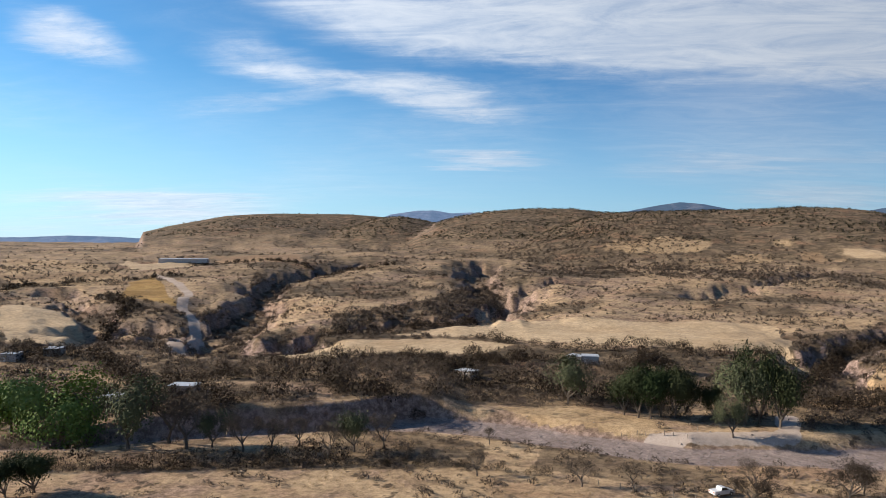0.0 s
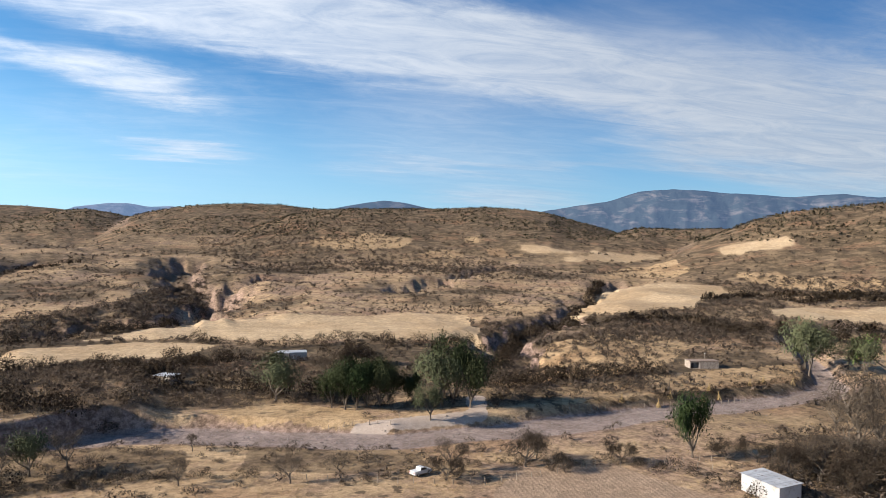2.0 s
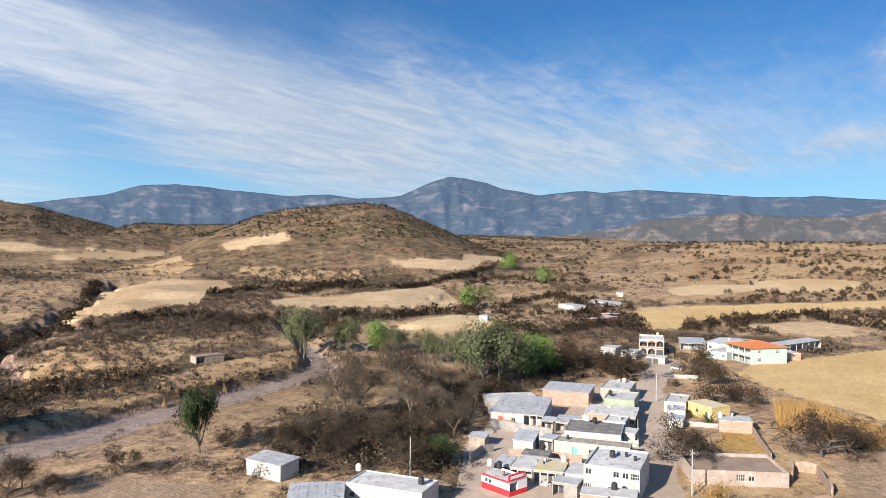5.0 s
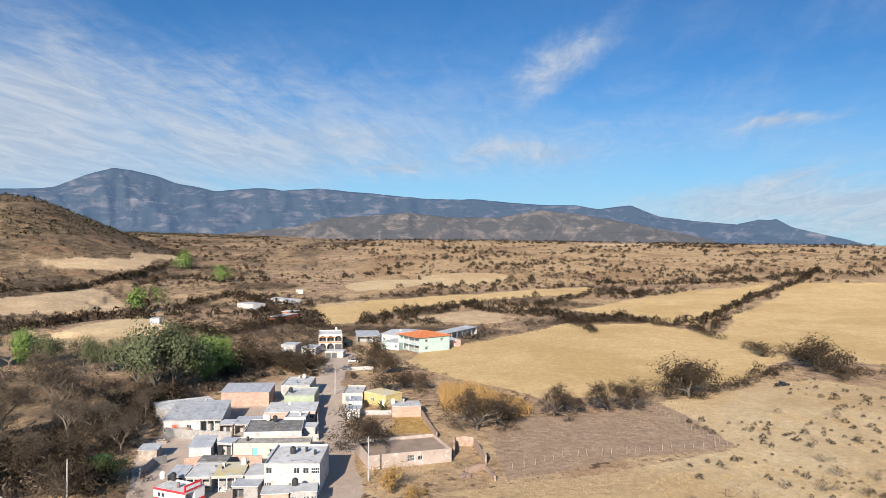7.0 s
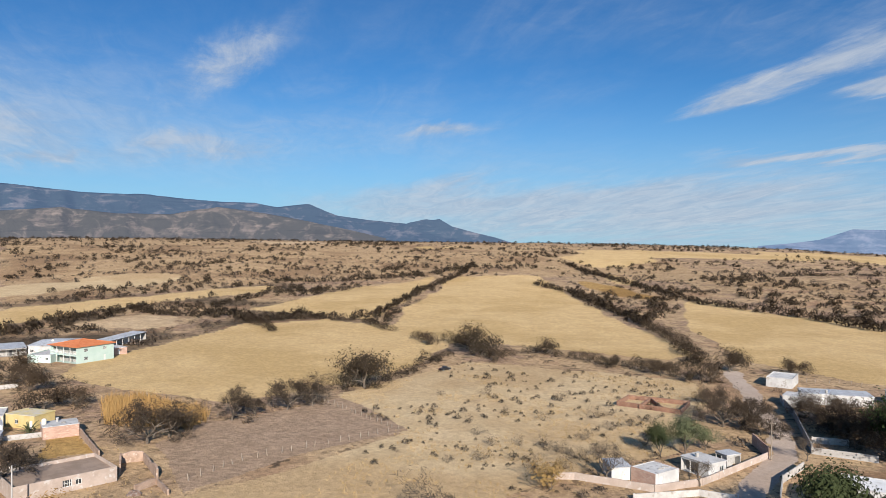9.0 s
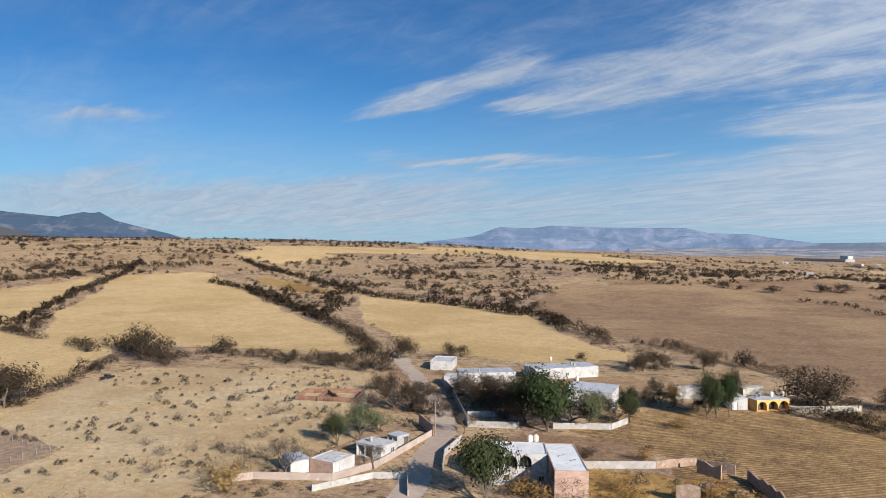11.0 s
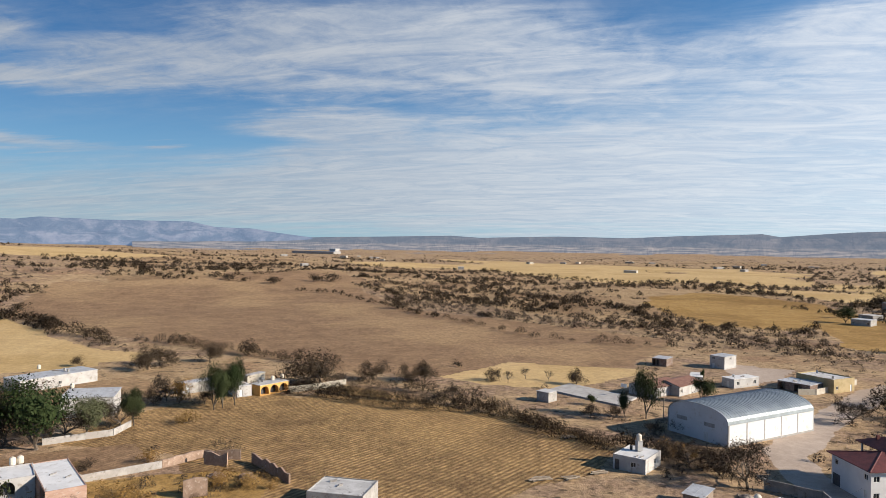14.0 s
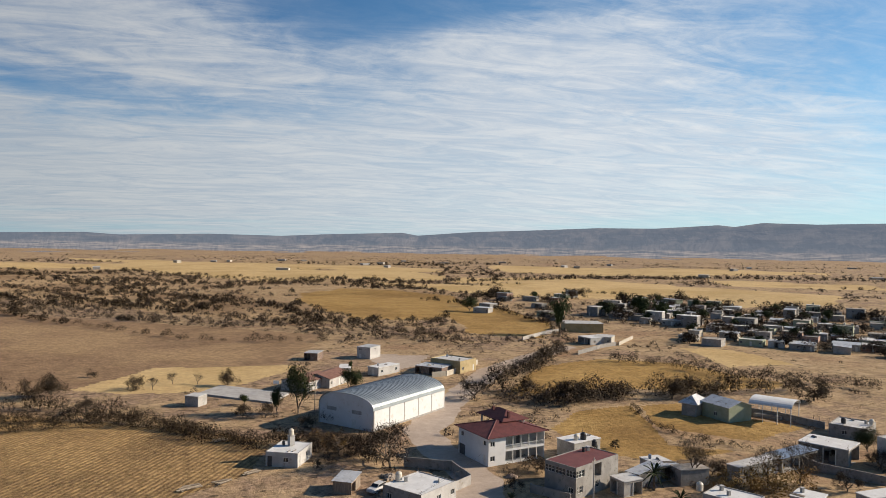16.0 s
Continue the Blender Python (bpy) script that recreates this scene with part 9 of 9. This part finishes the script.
# ---- the lower town ----
def lower_town():
    rng = random.Random(77)
    walls = (WHITE, PLASTER, PLASTER, CREAM, GREY_WALL, BARE_BRICK, GREY_WALL, GREY_WALL, LIME)
    roofs = (CEMENT, WHITE_ROOF, TAR, METAL, RUBBLE_ROOF, CEMENT)
    rows = ("w.d.w", ".w.d", "w..w", "d.w", ".o.")
    made = 0
    for i in range(-11, 12):
        for j in range(-11, 12):
            u, v = i * 15 + rng.uniform(-3, 3), j * 12.5 + rng.uniform(-2.5, 2.5)
            a = radians(38)
            x, y = -318 + u * math.cos(a) - v * math.sin(a), -352 + u * math.sin(a) + v * math.cos(a)
            b = math.degrees(math.atan2(x, y)) % 360
            d = math.hypot(x, y)
            if not (213 < b < 240 and 352 < d < 560) or rng.random() < 0.26 or (b < 219 and d < 430):
                continue
            tall = 2 if rng.random() < 0.14 else 1
            w, dd = rng.uniform(6, 12), rng.uniform(5.5, 9)
            rooftop = rng.choice(roofs)
            kind = "shed" if rooftop is METAL else "flat"
            house(x, y, 128 + rng.choice((0, 0, 90)) + rng.uniform(-4, 4), w, dd, 3.0 * tall + rng.uniform(-0.2, 0.5), rng.choice(walls), rooftop,
                  "small flat-roofed town house in a crowded street", front=tuple(rng.choice(rows) for _ in range(tall)), right=tuple(rng.choice((".w", "..")) for _ in range(tall)),
                  roof=kind, slope=0.4 if kind == "shed" else 0, parapet=rng.choice((0, 0.3)) if kind == "flat" else 0, group="town houses")
            made += 1
            if rng.random() < 0.35:
                water_tank(x, y, float(terrain(x, y)) + 3.0 * tall + 0.55, rng.random() < 0.5)
            if rng.random() < 0.95:
                plant(rng.choice(("mesquite", "mesquite", "mesquite", "dark_tree")), x + rng.uniform(-9, 9), y + rng.uniform(-9, 9), rng.uniform(4, 8), 1.15)
    # a street with trees that leads into the town, and houses beyond it
    for k in range(26):
        b, d = radians(rng.uniform(203, 219)), rng.uniform(430, 640)
        x, y = d * math.sin(b), d * math.cos(b)
        house(x, y, rng.uniform(100, 150), rng.uniform(7, 13), rng.uniform(6, 9), rng.choice((3.0, 3.3, 5.8)), rng.choice(walls), rng.choice(roofs),
              "small flat-roofed house among town trees", front=(rng.choice(rows),), group="town houses")
        plant(rng.choice(("mesquite", "dark_tree")), x + rng.uniform(-12, 12), y + rng.uniform(-12, 12), rng.uniform(5, 10), 1.2)
    for k in range(30):
        b, d = radians(rng.uniform(160, 236)), rng.uniform(1150, 2100)
        house(d * math.sin(b), d * math.cos(b), rng.uniform(0, 180), rng.uniform(9, 22), rng.uniform(7, 10), rng.uniform(3, 4.5), rng.choice((PLASTER, GREY_WALL, CREAM)), rng.choice((CEMENT, METAL)),
              "pale building far off on the plain", group="far buildings")


lower_town()
house(700, -2330, 160, 170, 40, 9, PLASTER, BLUE_METAL, "long white factory hall far off on the plain", front=("............",), category="factory")
house(640, -2340, 160, 24, 24, 18, WHITE, WHITE_ROOF, "tall white block of the factory", front=("...",), category="factory")


# ---- court, reeds, maize shocks, logs ----
def ball_court():
    x0, y0 = COURT[0]
    z0 = float(terrain(x0, y0))
    root = thing("ball_court", x0, y0, z0, 0, "pale concrete ball court in dry grass", "court")
    bm = bmesh.new()
    add_slab(bm, [(x - x0, y - y0, 0.5) for x, y in COURT[::-1]], 1.2)
    bmesh.ops.recalc_face_normals(bm, faces=bm.faces)
    part("slab", bm, CONCRETE, root)
    hoop = thing("basketball_hoop", HOOP[0], HOOP[1], float(terrain(*HOOP)), 150, "basketball hoop with a white backboard", "hoop")
    bm = bmesh.new()
    add_tube(bm, (((0, 0, 0), 0.09), ((0, 0, 3.0), 0.08), ((0, -0.5, 3.4), 0.07)), 8)
    part("post", bm, FRAME, hoop)
    part("backboard", box(-0.9, 0.9, -0.58, -0.52, 2.9, 4.0), WHITE_STEEL, hoop)
    bm = bmesh.new()
    add_tube(bm, [((0.23 * math.cos(k * math.tau / 12), -0.85 + 0.23 * math.sin(k * math.tau / 12), 3.05), 0.02) for k in range(13)], 5)
    part("ring", bm, DOOR_RED, hoop)


ball_court()


def in_bed(corners, count, seed):
    rng = np.random.RandomState(seed)
    lo, hi = np.min(corners, axis=0), np.max(corners, axis=0)
    q = lo + (hi - lo) * rng.rand(count, 2)
    return q[inside(q[:, 0], q[:, 1], list(corners))]


tussocks("reeds", "tall golden dry reeds beside the field", "reeds", in_bed(REED_BED, 1500, 5), 2.6, 9, REED, 6, 0.14, 0.03)
for x, y in SHOCKS:
    shock = thing("maize_shock", x, y, float(terrain(x, y)), 0, "pale sheaf of dry maize stalks standing in stubble", "sheaf", "maize shocks")
    bm = bmesh.new()
    rng_ = random.Random(int(x + y))
    for k in range(26):
        a, r = rng_.uniform(0, math.tau), rng_.uniform(0.5, 1.0)
        add_tube(bm, (((r * math.cos(a), r * math.sin(a), -0.05), 0.07), ((0.12 * math.cos(a), 0.12 * math.sin(a), 1.7), 0.04), ((-0.25 * math.cos(a), -0.25 * math.sin(a), rng_.uniform(2.1, 2.6)), 0.02)), 4)
    part("stalks", bm, DRY_GRASS, shock)
for x, y in LOGS:
    pile = thing("log_pile", x, y, float(terrain(x, y)), 30, "heap of old timber on stubble", "timber", "timber heaps")
    rng_ = random.Random(int(x * 3))
    for k in range(6):
        bm = bmesh.new()
        add_tube(bm, (((-1.6, 0, 0), 0.16), ((1.6, rng_.uniform(-0.3, 0.3), 0.05), 0.12)), 7)
        ob = part("log", bm, WOOD, pile)
        ob.matrix_basis = pose(rng_.uniform(-0.4, 0.4), -0.7 + 0.28 * (k % 5), 0.15 + 0.28 * (k // 4), 0, 0, rng_.uniform(-14, 14))


# ---- dry grass and stones on the near ground ----
def near_grass():
    rng = np.random.RandomState(8)
    p = sown(60000, 118, 330, -36, 236, 15, 0.6)
    ok = free_land(p[:, 0], p[:, 1])
    wild = p[ok & (fractal(p[:, 0], p[:, 1], 18, 3) > 0.5)]
    tussocks("dry_grass", "tufts of dry yellow grass", "grass", wild[:9000], 0.32, 4, DRY_GRASS, 16, 0.6, 0.12)
    rows = [c for k, c in FIELDS if k == "corn"]
    for i, corners in enumerate(rows):
        q = in_bed(corners, 42000, 30 + i)
        a = radians(-CORN_ROWS)
        line = q[:, 0] * math.cos(a) + q[:, 1] * math.sin(a)
        q = q[np.mod(line + 0.24, math.tau / 5.2) < 0.48]
        q = q[np.hypot(q[:, 0], q[:, 1]) < 260]
        tussocks("maize_stubble", "rows of cut maize stubble on brown soil", "stubble", q[:14000], 0.13, 2, DRY_GRASS, 40 + i, 1.4, 0.5)
    bare = [c for k, c in FIELDS if k == "bare"]
    q = in_bed(bare[0], 26000, 60)
    tussocks("dry_grass", "short pale grass tufts on sandy ground", "grass", q[fractal(q[:, 0], q[:, 1], 11, 3) > 0.55][:6000], 0.35, 4, DRY_GRASS, 61, 0.5, 0.12)
    q = in_bed(bare[0], 900, 63)
    q = q[fractal(q[:, 0], q[:, 1], 26, 3) > 0.47][:420]
    scatter("dry_shrubs", "small leafless shrubs dotting pale dry grass", "shrubs", q, 0.45 + 0.85 * rng.rand(len(q)) ** 2, 130, 0.17, TWIG, 64, 1.1, 0.9)
    path = np.array([(x, y) for x, y in RIVER])
    q = []
    for (ax, ay), (bx, by) in zip(path, path[1:]):
        n = int(math.hypot(bx - ax, by - ay) * 13)
        u = rng.rand(n, 1)
        q.append((ax, ay) + u * (bx - ax, by - ay) + rng.normal(size=(n, 2)) * RIVER_WIDTH * 0.36)
    q = np.concatenate(q)
    stones("river_stones", "grey and pinkish stones in the dry riverbed", q, 0.22, RIVER_STONE, 71)


RIVER_STONE = surface("river stone", (0.22, 0.18, 0.16), (0.33, 0.28, 0.255), 1.5, 0.9, 0.3, 0.2, spot=(0.2, 0.165, 0.14))
near_grass()


# ---- painted shop front and other trim ----
def shop_trim(x, y, turn, w, d, h):
    """The red bands, sign board and lettering bars of the small shop."""
    root = thing("shop_sign", x, y, float(terrain(x, y)), turn, "red and white painted sign panels of a small shop", "sign")
    part("lower_band", box(-w / 2 - 0.01, w / 2 + 0.01, -d / 2 - 0.03, -d / 2 - 0.004, 0.0, 1.15), SHOP_RED, root)
    part("upper_band", box(-w / 2 - 0.01, w / 2 + 0.01, -d / 2 - 0.03, -d / 2 - 0.004, h - 0.4, h + 0.02), SHOP_RED, root)
    part("side_band", box(w / 2 + 0.004, w / 2 + 0.03, -d / 2, d / 2, 0.0, 0.9), SHOP_RED, root)
    part("sign_board", box(w / 2 - 0.1, w / 2 + 0.12, -d / 2 - 0.2, d / 2 - 0.8, h + 0.02, h + 1.2), SHOP_RED, root)
    part("sign_panel", box(w / 2 + 0.122, w / 2 + 0.14, -d / 2 + 0.2, d / 2 - 1.2, h + 0.35, h + 0.9), WHITE_STEEL, root)
    for k in (0, 1):
        part("lettering_bar", box(-w / 2 + 1.0 + k * 0.9, -w / 2 + 1.6 + k * 0.9, -d / 2 - 0.04, -d / 2 - 0.031, 1.4, 2.05), RUBBER, root)


shop_trim(122.9, 55.8, -109, 7.1, 4.8, 2.8)


def upper_roof(x, y, turn, w, d, z):
    """The raised roof on the tall red-roofed house."""
    root = thing("roof_terrace", x, y, float(terrain(x, y)) + z, turn, "raised dark red hipped roof on short posts", "roof")
    for px in (-w / 2 + 0.3, w / 2 - 0.3):
        for py in (-d / 2 + 0.3, d / 2 - 0.3):
            part("post", box(px - 0.15, px + 0.15, py - 0.15, py + 0.15, -2.2, 1.6), WHITE, root)
    part("back_room", box(-w / 2 + 0.6, w / 2 - 0.6, 0.0, d / 2 - 0.5, -2.2, 1.6), WHITE, root)
    bm = bmesh.new()
    a, b = w / 2 + 0.6, d / 2 + 0.6
    e = [(-a, -b, 1.6), (a, -b, 1.6), (a, b, 1.6), (-a, b, 1.6)]
    r = [(-a + b, 0, 3.2), (a - b, 0, 3.2)] if a > b else [(0, -b + a, 3.2), (0, b - a, 3.2)]
    faces = ((e[0], e[1], r[1], r[0]), (e[1], e[2], r[1]), (e[2], e[3], r[0], r[1]), (e[3], e[0], r[0])) if a > b else \
        ((e[0], e[1], r[0]), (e[1], e[2], r[1], r[0]), (e[2], e[3], r[1]), (e[3], e[0], r[0], r[1]))
    for c in faces:
        add_slab(bm, c, 0.12)
    part("hipped_roof", bm, RED_TILE, root)
    for k in (-0.2, 0.45):
        bm = bmesh.new()
        add_box(bm, -0.25, 0.25, -0.25, 0.25, 1.8, 3.4)
        part("chimney", bm, RED_TILE, root).location = (w * k, -1.2, 0)


upper_roof(-68.5, -146.0, 100, 9, 6, 6.0)

# salmon cornices on the arched house
cornice = thing("cornice", 309.6, 73.1, float(terrain(309.6, 73.1)), -76, "orange-tiled cornice over the arched balconies", "cornice")
part("tile_strip", box(-4.9, 2.0, -8.7, -8.02, 5.3, 5.5), ORANGE_TILE, cornice)
part("tile_strip", box(-4.9, 4.9, -8.5, -8.02, 2.95, 3.1), ORANGE_TILE, cornice)
